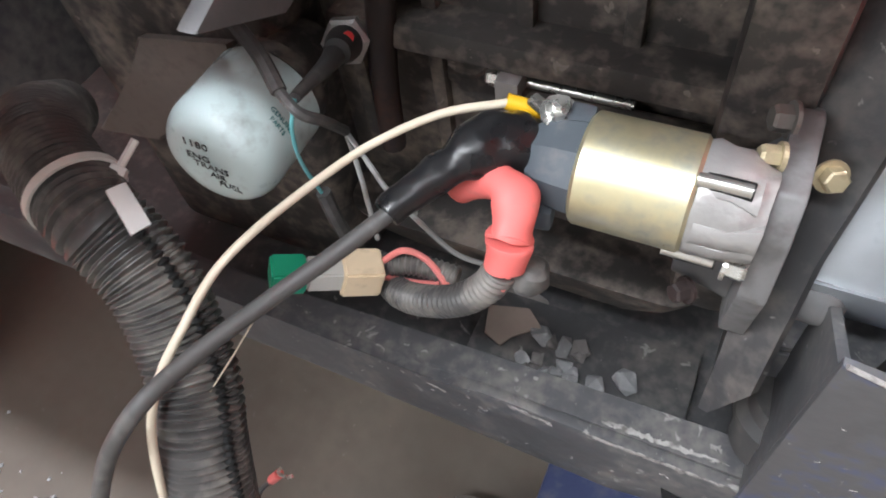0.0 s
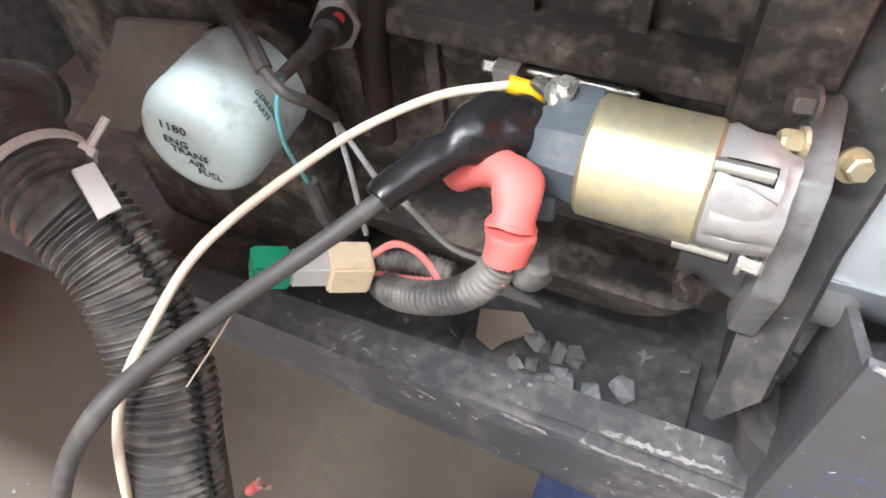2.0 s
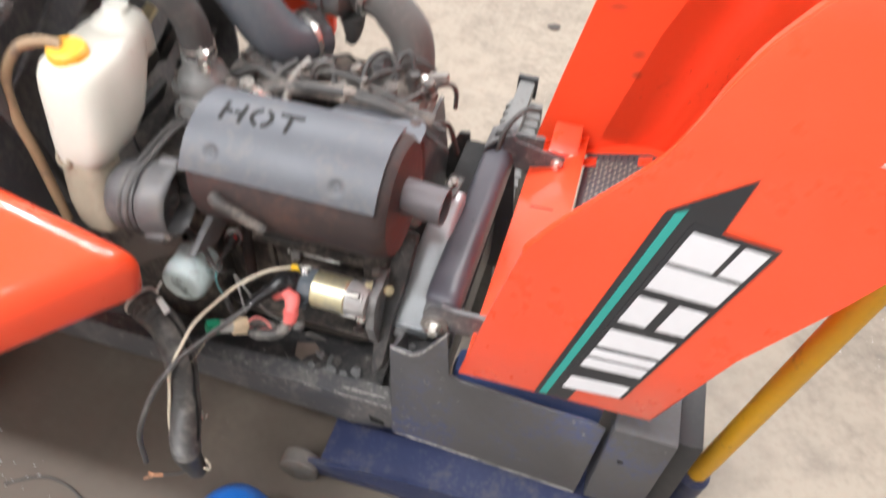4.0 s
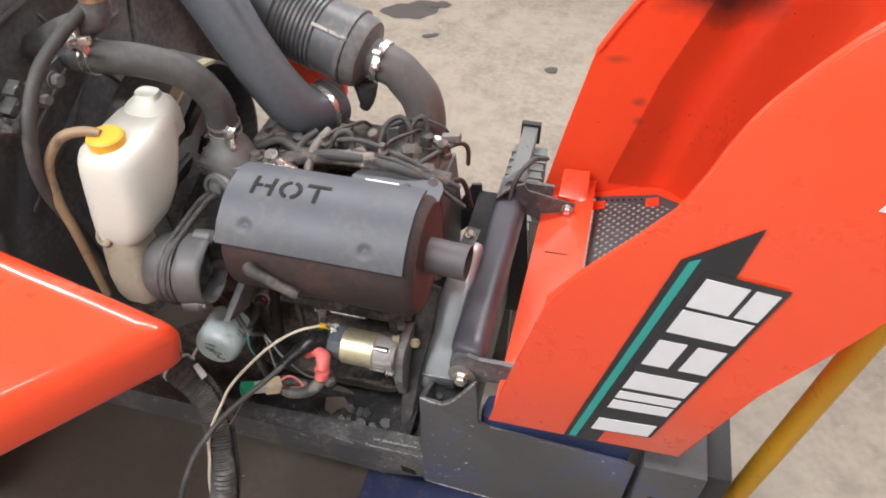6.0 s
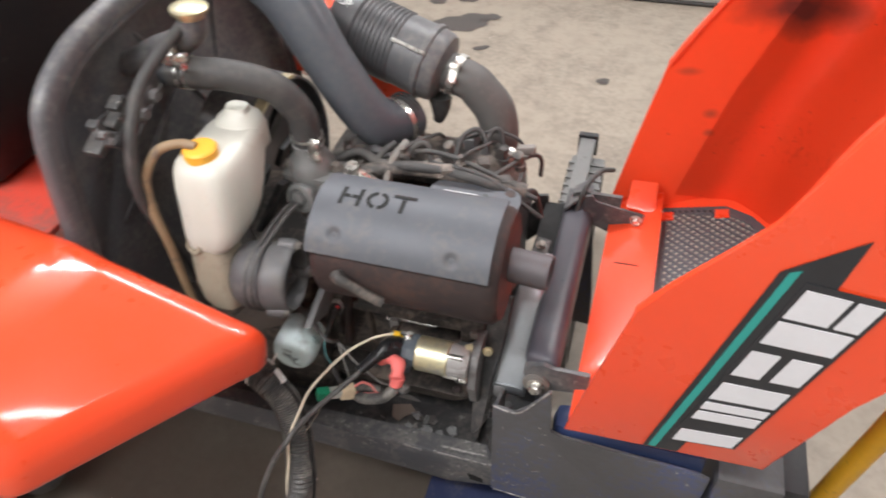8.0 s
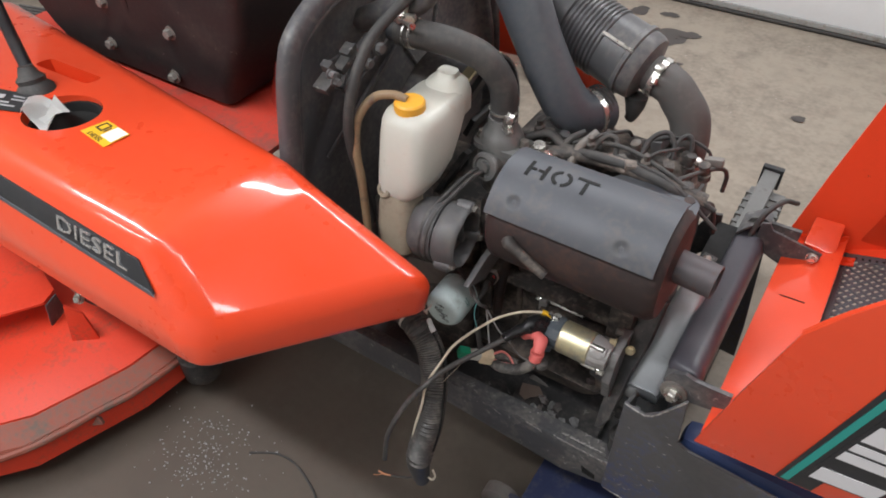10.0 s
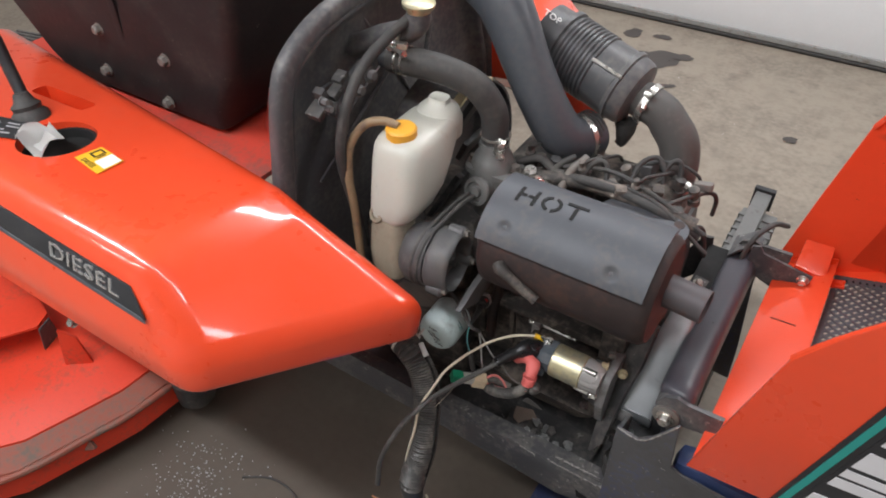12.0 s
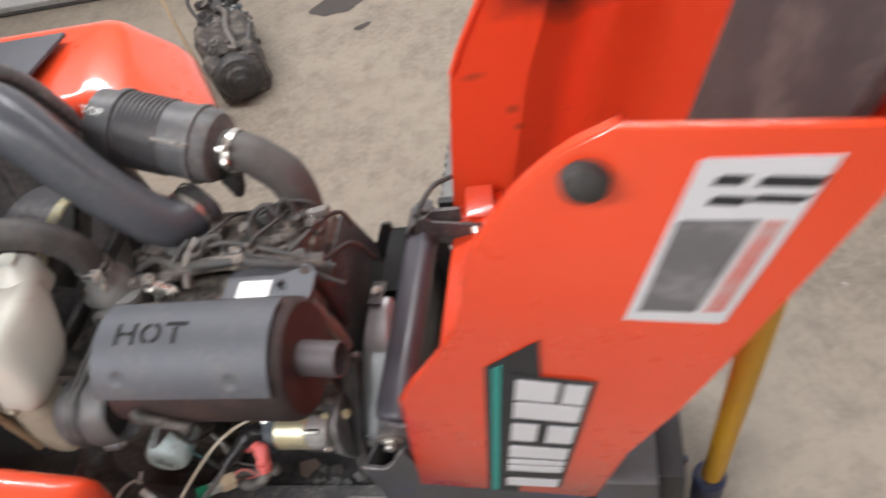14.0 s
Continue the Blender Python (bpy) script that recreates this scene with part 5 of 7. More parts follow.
for k in range(6):
    f0, f1 = k / 6 + 0.006, (k + 1) / 6 - 0.012
    quad = [A0.lerp(K0, f0), A1.lerp(K1, f0), A1.lerp(K1, f1), A0.lerp(K0, f1)]
    mid = sum(quad, Vector((0, 0))) / 4
    badge_piece("block_outline", [tuple(mid + (q - mid) * 1.14) for q in quad], 0.0022, BLACK, badge)
    for u0, v0, u1, v1 in BARS[k]:
        def at(u, v):
            return quad[0].lerp(quad[1], u).lerp(quad[3].lerp(quad[2], u), v)
        badge_piece("white_bar", [tuple(at(u, v)) for u, v in ((u0, v0), (u1, v0), (u1, v1), (u0, v1))], 0.0034, DULLW2, badge, "plain white bar")
# warning placard near the hood's edge
placard = thing("warning_placard", (0.62, 0.09, 1.21), "white and grey warning placard with unreadable print on the hood", "placard")
badge_piece("sheet", [(0.562, 1.213), (0.632, 1.219), (0.676, 1.40), (0.608, 1.396)], 0.001, DULLW2, placard)
badge_piece("picture", [(0.573, 1.23), (0.612, 1.234), (0.642, 1.345), (0.598, 1.342)], 0.0022, PLACARD_GREY, placard, "faded grey picture field with a reflection in its colour")
badge_piece("red_bar", [(0.618, 1.236), (0.630, 1.237), (0.656, 1.345), (0.646, 1.345)], 0.0022, PLACARD_RED, placard, "faded pink bar with a reflection in its colour")
for x0, z0, x1, z1 in ((0.613, 1.358, 0.632, 1.366), (0.636, 1.362, 0.662, 1.368), (0.615, 1.376, 0.63, 1.384), (0.638, 1.376, 0.668, 1.384)):
    badge_piece("print_bar", [(x0, z0), (x1, z0), (x1 + 0.003, z1), (x0 + 0.003, z1)], 0.0022, BLACK, placard)
bm = bmesh.new()
lathe(bm, on_side(0.544, 1.379, 0.0), (0, -1, 0), [(0, 0.014), (0.003, 0.016), (0.011, 0.014), (0.014, 0.009), (0.015, 0)], 24)
part("rubber_knob", bm, RUBBER, hood, "black rubber bumper knob")


# ==== fenders ====
def face_inset(ob):
    """Sets a border round the largest upward face, so that openings cut in it stay flat."""
    bm = bmesh.new()
    bm.from_mesh(ob.data)
    f = max((q for q in bm.faces if q.normal.z > 0.8), key=lambda q: q.calc_area())
    bmesh.ops.inset_individual(bm, faces=[f], thickness=0.012)
    bm.to_mesh(ob.data)
    bm.free()


def top_z(x, y):
    """Height of the fender's sloping top."""
    return 1.0045 - 0.005 * (x + 1.45) - 0.105 * (y + 0.175)


def fender(mirror):
    def P(x, y, z):
        return (x, y if not mirror else 0.92 - y, z)
    pts = dict(A=P(-1.45, 0.235, 0.957), C=P(-0.445, 0.10, 0.965), E=P(-0.475, -0.172, 1.0), D=P(-1.45, -0.172, 1.003), L=P(-0.405, -0.218, 0.868), T=P(-0.190, 0.124, 0.825),
               Dl=P(-1.45, -0.218, 0.868), L2=P(-0.40, -0.220, 0.800), T2=P(-0.203, 0.115, 0.730), D2=P(-1.45, -0.222, 0.795), A2=P(-1.45, 0.23, 0.80), C2=P(-0.445, 0.09, 0.80))
    bm = bmesh.new()
    v = {k: bm.verts.new(p) for k, p in pts.items()}
    for f in (("A", "C", "E", "D"), ("C", "T", "L", "E"), ("D", "E", "L", "Dl"), ("Dl", "L", "L2", "D2"), ("L", "T", "T2", "L2"), ("A", "A2", "C2", "C"), ("C", "C2", "T2", "T"), ("A2", "D2", "L2", "T2", "C2"), ("A", "D", "Dl", "D2", "A2")):
        bm.faces.new([v[k] for k in f])
    soft = bm.edges.layers.float.new("bevel_weight_edge")
    for e in bm.edges:
        e[soft] = 0.36
    for a, b, w in (("D", "E", 0.75), ("C", "E", 1.0), ("E", "L", 1.0), ("C", "T", 1.0), ("A", "C", 0.8), ("T", "T2", 0.9), ("L", "T", 0.5), ("L", "L2", 0.7)):
        bm.edges.get((v[a], v[b]))[soft] = w
    return bm


for mirror in (False, True):
    fen = thing("fender_cover", (-0.8, -0.0 if not mirror else 0.92, 0.80), "glossy orange moulded fender cover over the fuel tank" if not mirror else "glossy orange moulded fender cover with a dark control panel", "fender", "fender covers")
    shell = part("fender_shell", fender(mirror), ORANGE, fen)
    rounded(shell, 0.052, 10, weighted=True)
    if not mirror:
        face_inset(shell)
        cutters = []
        bm = bmesh.new()
        lathe(bm, (-0.873, -0.033, 0.945), (0, 0, 1), [(0, 0.064), (0.2, 0.064)], 40)
        cutters.append(part("cut", bm, ORANGE))
        bm = bmesh.new()
        box(bm, (-1.01, 0.07, 0.98), (0.15, 0.035, 0.16), (0, 0, 3), bevel=0.012)
        cutters.append(part("cut", bm, ORANGE))
        cut_out(shell, cutters)
        # black liner: the shade down the opening is put into its colour
        bm = bmesh.new()
        lathe(bm, (-0.873, -0.033, 0.946), (0, 0, 1), [(0, 0.0635), (0.022, 0.0635), (0.023, 0.058), (0.006, 0.055), (0.006, 0.0)], 36)
        part("opening_liner", bm, DARK, fen, "black cup standing for the shade inside the fuel opening")
        # recessed dark strip with raised lettering
        def on_flank(x, z, off):
            return (x, -0.172 - 0.348 * (1.0 - z) - off, z)
        bm = bmesh.new()
        slab(bm, [on_flank(x, z, 0.0) for x, z in ((-1.42, 0.987), (-0.498, 0.957), (-0.466, 0.917), (-0.81, 0.931), (-1.42, 0.950))], (0, -0.003, 0), 0.0008)
        strip = part("name_strip", bm, BLACK, fen, "black strip with silver DIESEL lettering")
        bm = bmesh.new()
        slab(bm, [on_flank(x, z, 0.002) for x, z in ((-1.42, 0.9525), (-0.472, 0.9205), (-0.464, 0.9145), (-1.42, 0.947))], (0, -0.0025, 0), 0.0006)
        part("strip_edge", bm, SHIELD, strip, "grey moulded lower edge")
        bm = letters("DIESEL", 0.035, 0.0012)
        wide = max(q.co.x for q in bm.verts) - min(q.co.x for q in bm.verts)
        for q in bm.verts:
            q.co.x *= 0.158 / wide
        to_plane(bm, on_flank(-0.60, 0.9445, 0.0045), (1, 0, -0.035), (0, 0.348, 1))
        part("lettering", bm, CHROME, strip, "silver DIESEL lettering", smooth=0)
    else:
        bm = bmesh.new()
        slab(bm, [(-0.80, 0.76, 1.002), (-0.62, 0.76, 1.002), (-0.58, 1.02, 1.004), (-0.80, 1.02, 1.004)], (0, 0, 0.01), 0.003)
        part("control_panel", bm, SHIELD, fen, "dark grey control panel")
        bm = bmesh.new()
        box(bm, (-0.74, 0.83, 1.02), (0.09, 0.07, 0.02), bevel=0.006)
        part("switch_block", bm, BLACK, fen)
decal = thing("warning_decal", (-0.755, -0.037, 0.986), "small yellow and white DIESEL fuel warning decal", "decal")


def flat_quad(pts, z, thick, top_drop=0.0):
    bm = bmesh.new()
    slab(bm, [(x, y, top_z(x, y) + z) for x, y in pts], (0, 0, thick))
    return bm


DQ = [Vector(q) for q in ((-0.789, -0.056), (-0.716, -0.066), (-0.717, -0.016), (-0.784, -0.008))]


def on_decal(u0, v0, u1, v1):
    return [tuple(DQ[0].lerp(DQ[1], u).lerp(DQ[3].lerp(DQ[2], u), v)) for u, v in ((u0, v0), (u1, v0), (u1, v1), (u0, v1))]


ZD = 0.0008
part("sheet", flat_quad(on_decal(0, 0, 1, 1), ZD, 0.0008), YELDEC, decal)
part("white_field", flat_quad(on_decal(0.52, 0.3, 0.97, 0.97), ZD + 0.001, 0.0005), WHITE, decal)
for q in ((0.1, 0.45, 0.15, 0.9), (0.32, 0.45, 0.37, 0.9), (0.15, 0.84, 0.32, 0.9), (0.15, 0.45, 0.32, 0.52), (0.42, 0.5, 0.45, 0.8)):
    part("pictogram", flat_quad(on_decal(*q), ZD + 0.001, 0.0005), INK, decal)
bm = bmesh.new()
lathe(bm, (*(DQ[0].lerp(DQ[1], 0.75).lerp(DQ[3].lerp(DQ[2], 0.75), 0.65)), 0.9835), (0, 0, 1), [(0, 0.009), (0.0004, 0.009), (0.0004, 0.0072), (0.0, 0.0072)], 20)
part("ring_mark", bm, REDM, decal)
bm = letters("DIESEL", 0.013, 0.0002)
to_plane(bm, (-0.754, -0.054, top_z(-0.754, -0.054) + 0.0022), (1, -0.12, 0), (0.1, 1, -0.105))
part("lettering", bm, INK, decal, smooth=0)
plate = thing("control_label", (-1.0, -0.03, 0.99), "black control label with unreadable white print on the fender", "label")
LQ = [Vector(q) for q in ((-0.985, -0.105), (-0.915, -0.075), (-0.955, -0.028), (-1.03, -0.05))]


def on_label(u0, v0, u1, v1):
    return [tuple(LQ[0].lerp(LQ[1], u).lerp(LQ[3].lerp(LQ[2], u), v)) for u, v in ((u0, v0), (u1, v0), (u1, v1), (u0, v1))]


part("sheet", flat_quad(on_label(0, 0, 1, 1), 0.0008, 0.0008), BLACK, plate)
for q in ((0.1, 0.2, 0.7, 0.27), (0.1, 0.36, 0.5, 0.43), (0.15, 0.55, 0.3, 0.75), (0.5, 0.55, 0.85, 0.62), (0.5, 0.72, 0.8, 0.79)):
    part("print_bar", flat_quad(on_label(*q), 0.0018, 0.0005), DULLW, plate)
tag = thing("paper_tag", (-0.96, -0.03, 0.99), "crumpled white paper tag over the fuel opening", "tag")
bm = bmesh.new()
rows = [[(-0.955 + 0.10 * i / 5 + 0.03 * (1 - k / 4), -0.078 + 0.062 * k / 4 - 0.012 * i / 5, 0.988 + 0.012 * math.sin(i * 1.3 + k * 0.9) + 0.008 * (i % 2)) for k in range(5)] for i in range(6)]
vs = [[bm.verts.new(p) for p in r] for r in rows]
for a, b in zip(vs, vs[1:]):
    for k in range(4):
        bm.faces.new((a[k], a[k + 1], b[k + 1], b[k]))
bmesh.ops.solidify(bm, geom=bm.faces, thickness=0.0008)
part("paper", bm, WHITE, tag)
lever = thing("control_lever", (-0.99, -0.005, 0.985), "black control lever beside the fender with a dark grip", "lever")
bm = bmesh.new()
tube(bm, [(-0.99, -0.005, 0.985), (-1.03, 0.01, 1.06), (-1.09, 0.035, 1.25)], 0.011, 10)
part("rod", bm, BLACK, lever)
bm = bmesh.new()
lathe(bm, (-0.985, -0.01, 0.975), (-0.25, 0.1, 1), [(0, 0.034), (0.012, 0.032), (0.02, 0.024), (0.028, 0.026), (0.036, 0.018), (0.05, 0.013)], 18)
part("lever_boot", bm, RUBBER, lever, "dusty rubber gaiter")

# ==== operator platform ====
plat = thing("seat_platform", (-1.0, 0.46, 0.8), "orange floor pan with a black seat base bolted on", "seat base")
bm = bmesh.new()
slab(bm, [(-1.5, 0.275, 0.868), (-1.0, 0.203, 0.868), (-0.61, 0.150, 0.868), (-0.61, 0.225, 0.868), (-0.67, 0.29, 0.868), (-0.66, 0.72, 0.868), (-1.5, 0.74, 0.868)], (0, 0, 0.012), 0.003)
part("floor_pan", bm, PAN, plat, "dusty orange floor pan, darkened for the shade of the seat")
bm = bmesh.new()
slab(bm, [(-1.42, 0.32, 0.88), (-1.27, 0.272, 0.88), (-1.27, 0.266, 0.95), (-1.46, 0.30, 1.0)], (0, 0.006, 0), 0.001)
part("kick_panel", bm, ORANGE_OLD, plat)
bm = bmesh.new()
slab(bm, [(-0.73, 0.30, 0.88), (-0.64, 0.24, 0.88), (-0.70, 0.31, 0.945), (-0.73, 0.33, 0.95)], (0.004, 0.004, 0), 0.001)
part("pan_gusset", bm, PAN, plat)
bm = bmesh.new()
loft(bm, [rrect(-1.01, 0.46, 0.895, 0.25, 0.235, 0.02), rrect(-1.02, 0.46, 0.94, 0.28, 0.245, 0.03), rrect(-1.03, 0.46, 1.06, 0.36, 0.248, 0.03), rrect(-1.03, 0.46, 1.32, 0.41, 0.25, 0.04)])
part("seat_base", bm, SEATM, plat, "black dusty seat base")
bm = bmesh.new()
box(bm, (-1.03, 0.47, 0.892), (0.40, 0.36, 0.03), bevel=0.004)
part("seat_rail", bm, SEATM, plat)
for x, z in ((-1.054, 1.044), (-1.078, 0.948), (-0.866, 1.026), (-0.895, 0.926)):
    hexbolt("bolt", (x, 0.2145, z), (0, -1, 0), 0.010, 0.014, plat, CAST_DUSTY)
bm = bmesh.new()
slab(bm, [(-1.01, 0.226, 0.95), (-0.995, 0.226, 0.95), (-0.955, 0.208, 1.16), (-0.975, 0.208, 1.16)], (0, -0.006, 0), 0.001)
part("seam_strip", bm, SEATM, plat)
bm = bmesh.new()
box(bm, (-1.64, 0.31, 0.795), (0.26, 0.22, 0.01), (0, 0, 12), bevel=0.002)
part("tread_plate", bm, CAST_DUSTY, plat, "grey ribbed foot tread plate")
for k in range(14):
    bm = bmesh.new()
    box(bm, (-1.64 + 0.009 * (k - 6.5) * -0.2, 0.31 + 0.0148 * (k - 6.5), 0.803), (0.25, 0.006, 0.006), (0, 0, 12), bevel=0.001)
    part("tread_rib", bm, CABLE, plat)

# ==== radiator bulkhead ====
rad = thing("radiator", (-0.5, 0.46, 0.5), "black radiator bulkhead with rounded rim, filler neck and fittings", "radiator")
ARCH = [(0.085, 0.50), (0.092, 0.80), (0.117, 0.946), (0.130, 1.02), (0.145, 1.081), (0.172, 1.13), (0.235, 1.167), (0.314, 1.186), (0.46, 1.196), (0.61, 1.186), (0.70, 1.16), (0.76, 1.12), (0.80, 1.05), (0.83, 0.94), (0.85, 0.84), (0.86, 0.50)]


def arch_ring(x, inset):
    c = Vector((0.46, 0.75))
    out = []
    pts = smooth_path([(0, y, z) for y, z in ARCH], 4)
    for i, p in enumerate(pts):
        d = (pts[min(i + 1, len(pts) - 1)] - pts[max(i - 1, 0)]).normalized()
        nrm = Vector((0, d.z, -d.y))
        if nrm.dot(Vector((0, c.x, c.y)) - p) < 0:
            nrm = -nrm
        out.append(Vector((x, p.y, p.z)) + nrm * inset)
    return out


# one pressed sheet: outer skirt, rounded rim, step and recessed back
bm = bmesh.new()
rings = [[bm.verts.new(p) for p in arch_ring(x, i)] for x, i in ((-0.524, 0.004), (-0.512, 0.0), (-0.503, 0.003), (-0.499, 0.010), (-0.497, 0.030), (-0.500, 0.0335), (-0.508, 0.035), (-0.509, 0.038), (-0.506, 0.041), (-0.506, 0.047), (-0.512, 0.051), (-0.532, 0.060), (-0.540, 0.080), (-0.546, 0.13))]
for a, b in zip(rings, rings[1:]):
    for k in range(len(a) - 1):
        bm.faces.new((a[k], a[k + 1], b[k + 1], b[k]))
bm.faces.new(rings[-1])
part("bulkhead", bm, BULK, rad, "pressed satin dark grey bulkhead", smooth=60)
for a, b in (((0.40, 1.135), (0.56, 0.88)), ((0.27, 1.02), (0.60, 1.02)), ((0.25, 0.84), (0.52, 0.99)), ((0.66, 1.10), (0.60, 0.90))):
    bm = bmesh.new()
    tube(bm, [(-0.546, a[0], a[1]), (-0.5445, (a[0] + b[0]) / 2, (a[1] + b[1]) / 2), (-0.546, b[0], b[1])], [0.004, 0.0065, 0.004], 8, 4)
    part("pressed_rib", bm, BULK, rad)
bm = bmesh.new()
tube(bm, [(-0.545, 0.387, 1.06), (-0.47, 0.385, 1.10), (-0.42, 0.384, 1.12), (-0.395, 0.383, 1.142), (-0.392, 0.383, 1.162)], 0.021, 14, 3)
part("filler_neck", bm, BULK, rad)
bm = bmesh.new()
lathe(bm, (-0.447, 0.362, 1.075), (1, 0.05, 0.02), [(-0.03, 0.02), (0.02, 0.02)], 18)
part("outlet_neck", bm, BLACK, rad)
bm = bmesh.new()
lathe(bm, (-0.392, 0.383, 1.160), (0.05, 0, 1), [(0, 0.02), (0.010, 0.02), (0.011, 0.027), (0.017, 0.028), (0.019, 0.025), (0.021, 0.01)], 28)
part("filler_cap", bm, GOLD, rad, "brass-coloured pressure cap")
# angle bracket with bolts and small black blocks
bm = bmesh.new()
slab(bm, [(-0.46, 0.345, 1.085), (-0.46, 0.35, 1.06), (-0.46, 0.25, 1.015), (-0.46, 0.225, 1.02), (-0.46, 0.235, 1.045), (-0.46, 0.30, 1.082)], (0.006, 0, 0), 0.001)
box(bm, (-0.475, 0.29, 1.04), (0.05, 0.12, 0.005), (24, 0, 0), bevel=0.001)
part("angle_bracket", bm, FRAME, rad)
for c, s in (((-0.462, 0.235, 1.065), (0.02, 0.028, 0.014)), ((-0.465, 0.205, 1.075), (0.02, 0.014, 0.02)), ((-0.465, 0.255, 1.082), (0.02, 0.024, 0.012)), ((-0.468, 0.20, 1.05), (0.03, 0.04, 0.014)), ((-0.468, 0.27, 1.06), (0.02, 0.034, 0.02))):
    bm = bmesh.new()
    box(bm, c, s, (24, 0, 0), bevel=0.003)
    part("clip_block", bm, STRAP, rad)
for y, z, r in ((0.315, 1.062, 0.010), (0.281, 1.050, 0.009), (0.192, 1.073, 0.006), (0.235, 1.038, 0.006), (0.20, 1.056, 0.006)):
    hexbolt("bolt", (-0.452, y, z), (1, -0.1, 0.1), r, 0.013, rad, CAST_GREY)
# fan shroud tunnel
bm = bmesh.new()
ringp = []
seg = 40
for h, r in ((0.0, 0.185), (0.10, 0.175), (0.10, 0.17), (0.0, 0.18)):
    ringp.append([bm.verts.new((-0.46 + h, 0.50 + r * math.cos(2 * math.pi * k / seg), 0.80 + r * math.sin(2 * math.pi * k / seg))) for k in range(seg)])
ringp.append(ringp[0])
for a, b in zip(ringp, ringp[1:]):
    for k in range(seg):
        bm.faces.new((a[k], a[(k + 1) % seg], b[(k + 1) % seg], b[k]))
part("fan_shroud", bm, BULK, rad)
bm = bmesh.new()
rnga = []
for h, r in ((0.092, 0.176), (0.112, 0.176), (0.112, 0.182), (0.092, 0.182)):
    rnga.append([bm.verts.new((-0.46 + h, 0.50 + r * math.cos(radians(70 + 50 * k / 12)), 0.80 + r * math.sin(radians(70 + 50 * k / 12)))) for k in range(13)])
rnga.append(rnga[0])
for a, b in zip(rnga, rnga[1:]):
    for k in range(12):
        bm.faces.new((a[k], a[k + 1], b[k + 1], b[k]))
part("shroud_band", bm, GOLD, rad, "dull yellow zinc band")
for k in range(6):
    a = 2 * math.pi * k / 6
    bm = bmesh.new()
    box(bm, (-0.40, 0.50 + 0.09 * math.cos(a), 0.80 + 0.09 * math.sin(a)), (0.012, 0.13, 0.05), (math.degrees(a), 25, 0), bevel=0.002)
    part("fan_blade", bm, STRAP, rad)

# ==== hoses ====
hose = thing("radiator_hose", (-0.3, 0.38, 0.93), "dusty black rubber radiator hose with spring clamps", "hose")
bm = bmesh.new()
tube(bm, [(-0.44, 0.362, 1.077), (-0.40, 0.366, 1.078), (-0.34, 0.375, 1.075), (-0.285, 0.388, 1.055), (-0.256, 0.40, 1.01), (-0.252, 0.402, 0.965), (-0.252, 0.402, 0.938)], 0.0245, 20, 6)
part("hose_body", bm, RUBBER, hose)
for c, d in (((-0.42, 0.364, 1.078), (1, 0.05, 0)), ((-0.408, 0.365, 1.078), (1, 0.05, 0)), ((-0.252, 0.402, 0.962), (0, 0, 1)), ((-0.252, 0.402, 0.948), (0, 0, 1))):
    clamp_ring("spring_clamp", c, d, 0.0248, hose, ZINC, 0.004)
bm = bmesh.new()
box(bm, (-0.414, 0.352, 1.11), (0.03, 0.012, 0.012), (0, 0, 20), bevel=0.002)
box(bm, (-0.42, 0.36, 1.12), (0.008, 0.02, 0.02), (20, 0, 20), bevel=0.002)
lathe(bm, (-0.432, 0.345, 1.108), (1, -0.4, 0.1), [(0, 0.007), (0.012, 0.007), (0.012, 0.0035), (0.045, 0.0035), (0.045, 0.006), (0.052, 0.006)], 6)
part("clamp_ear", bm, ZINC, hose)
bm = bmesh.new()
box(bm, (-0.228, 0.376, 0.956), (0.016, 0.012, 0.036), (10, 12, 0), bevel=0.002)
lathe(bm, (-0.226, 0.370, 0.945), (0.7, -0.6, 0.2), [(0, 0.007), (0.012, 0.007), (0.013, 0.004), (0.02, 0.0035)], 6)
lathe(bm, (-0.226, 0.370, 0.966), (0.7, -0.6, 0.2), [(0, 0.006), (0.01, 0.006), (0.011, 0.004)], 6)
part("clamp_ear", bm, ZINC, hose)
ohose = thing("overflow_hose", (-0.46, 0.3, 0.95), "dusty black rubber overflow hose", "hose")
bm = bmesh.new()
tube(bm, [(-0.405, 0.372, 1.15), (-0.42, 0.33, 1.13), (-0.43, 0.27, 1.10), (-0.43, 0.215, 1.04), (-0.435, 0.20, 0.96), (-0.44, 0.22, 0.86), (-0.44, 0.235, 0.74)], 0.0095, 12)
part("hose_body", bm, RUBBER, ohose)

# ==== coolant reservoir ====
res = thing("coolant_reservoir", (-0.345, 0.21, 0.746), "milky white plastic coolant reservoir with yellow cap, stained towards its foot", "reservoir")
bm = bmesh.new()
loft(bm, [rrect(-0.354, 0.232, 0.856, 0.031, 0.034, 0.02), rrect(-0.352, 0.236, 0.864, 0.037, 0.040, 0.022), rrect(-0.347, 0.246, 0.876, 0.045, 0.052, 0.028), rrect(-0.344, 0.260, 0.902, 0.050, 0.062, 0.032), rrect(-0.343, 0.273, 0.935, 0.051, 0.069, 0.033), rrect(-0.344, 0.288, 0.97, 0.050, 0.077, 0.033),
          rrect(-0.345, 0.296, 0.99, 0.048, 0.079, 0.032), rrect(-0.345, 0.297, 1.003, 0.043, 0.073, 0.03), rrect(-0.345, 0.30, 1.009, 0.034, 0.064, 0.028)])
part("tank", bm, JUG, res)
bm = bmesh.new()
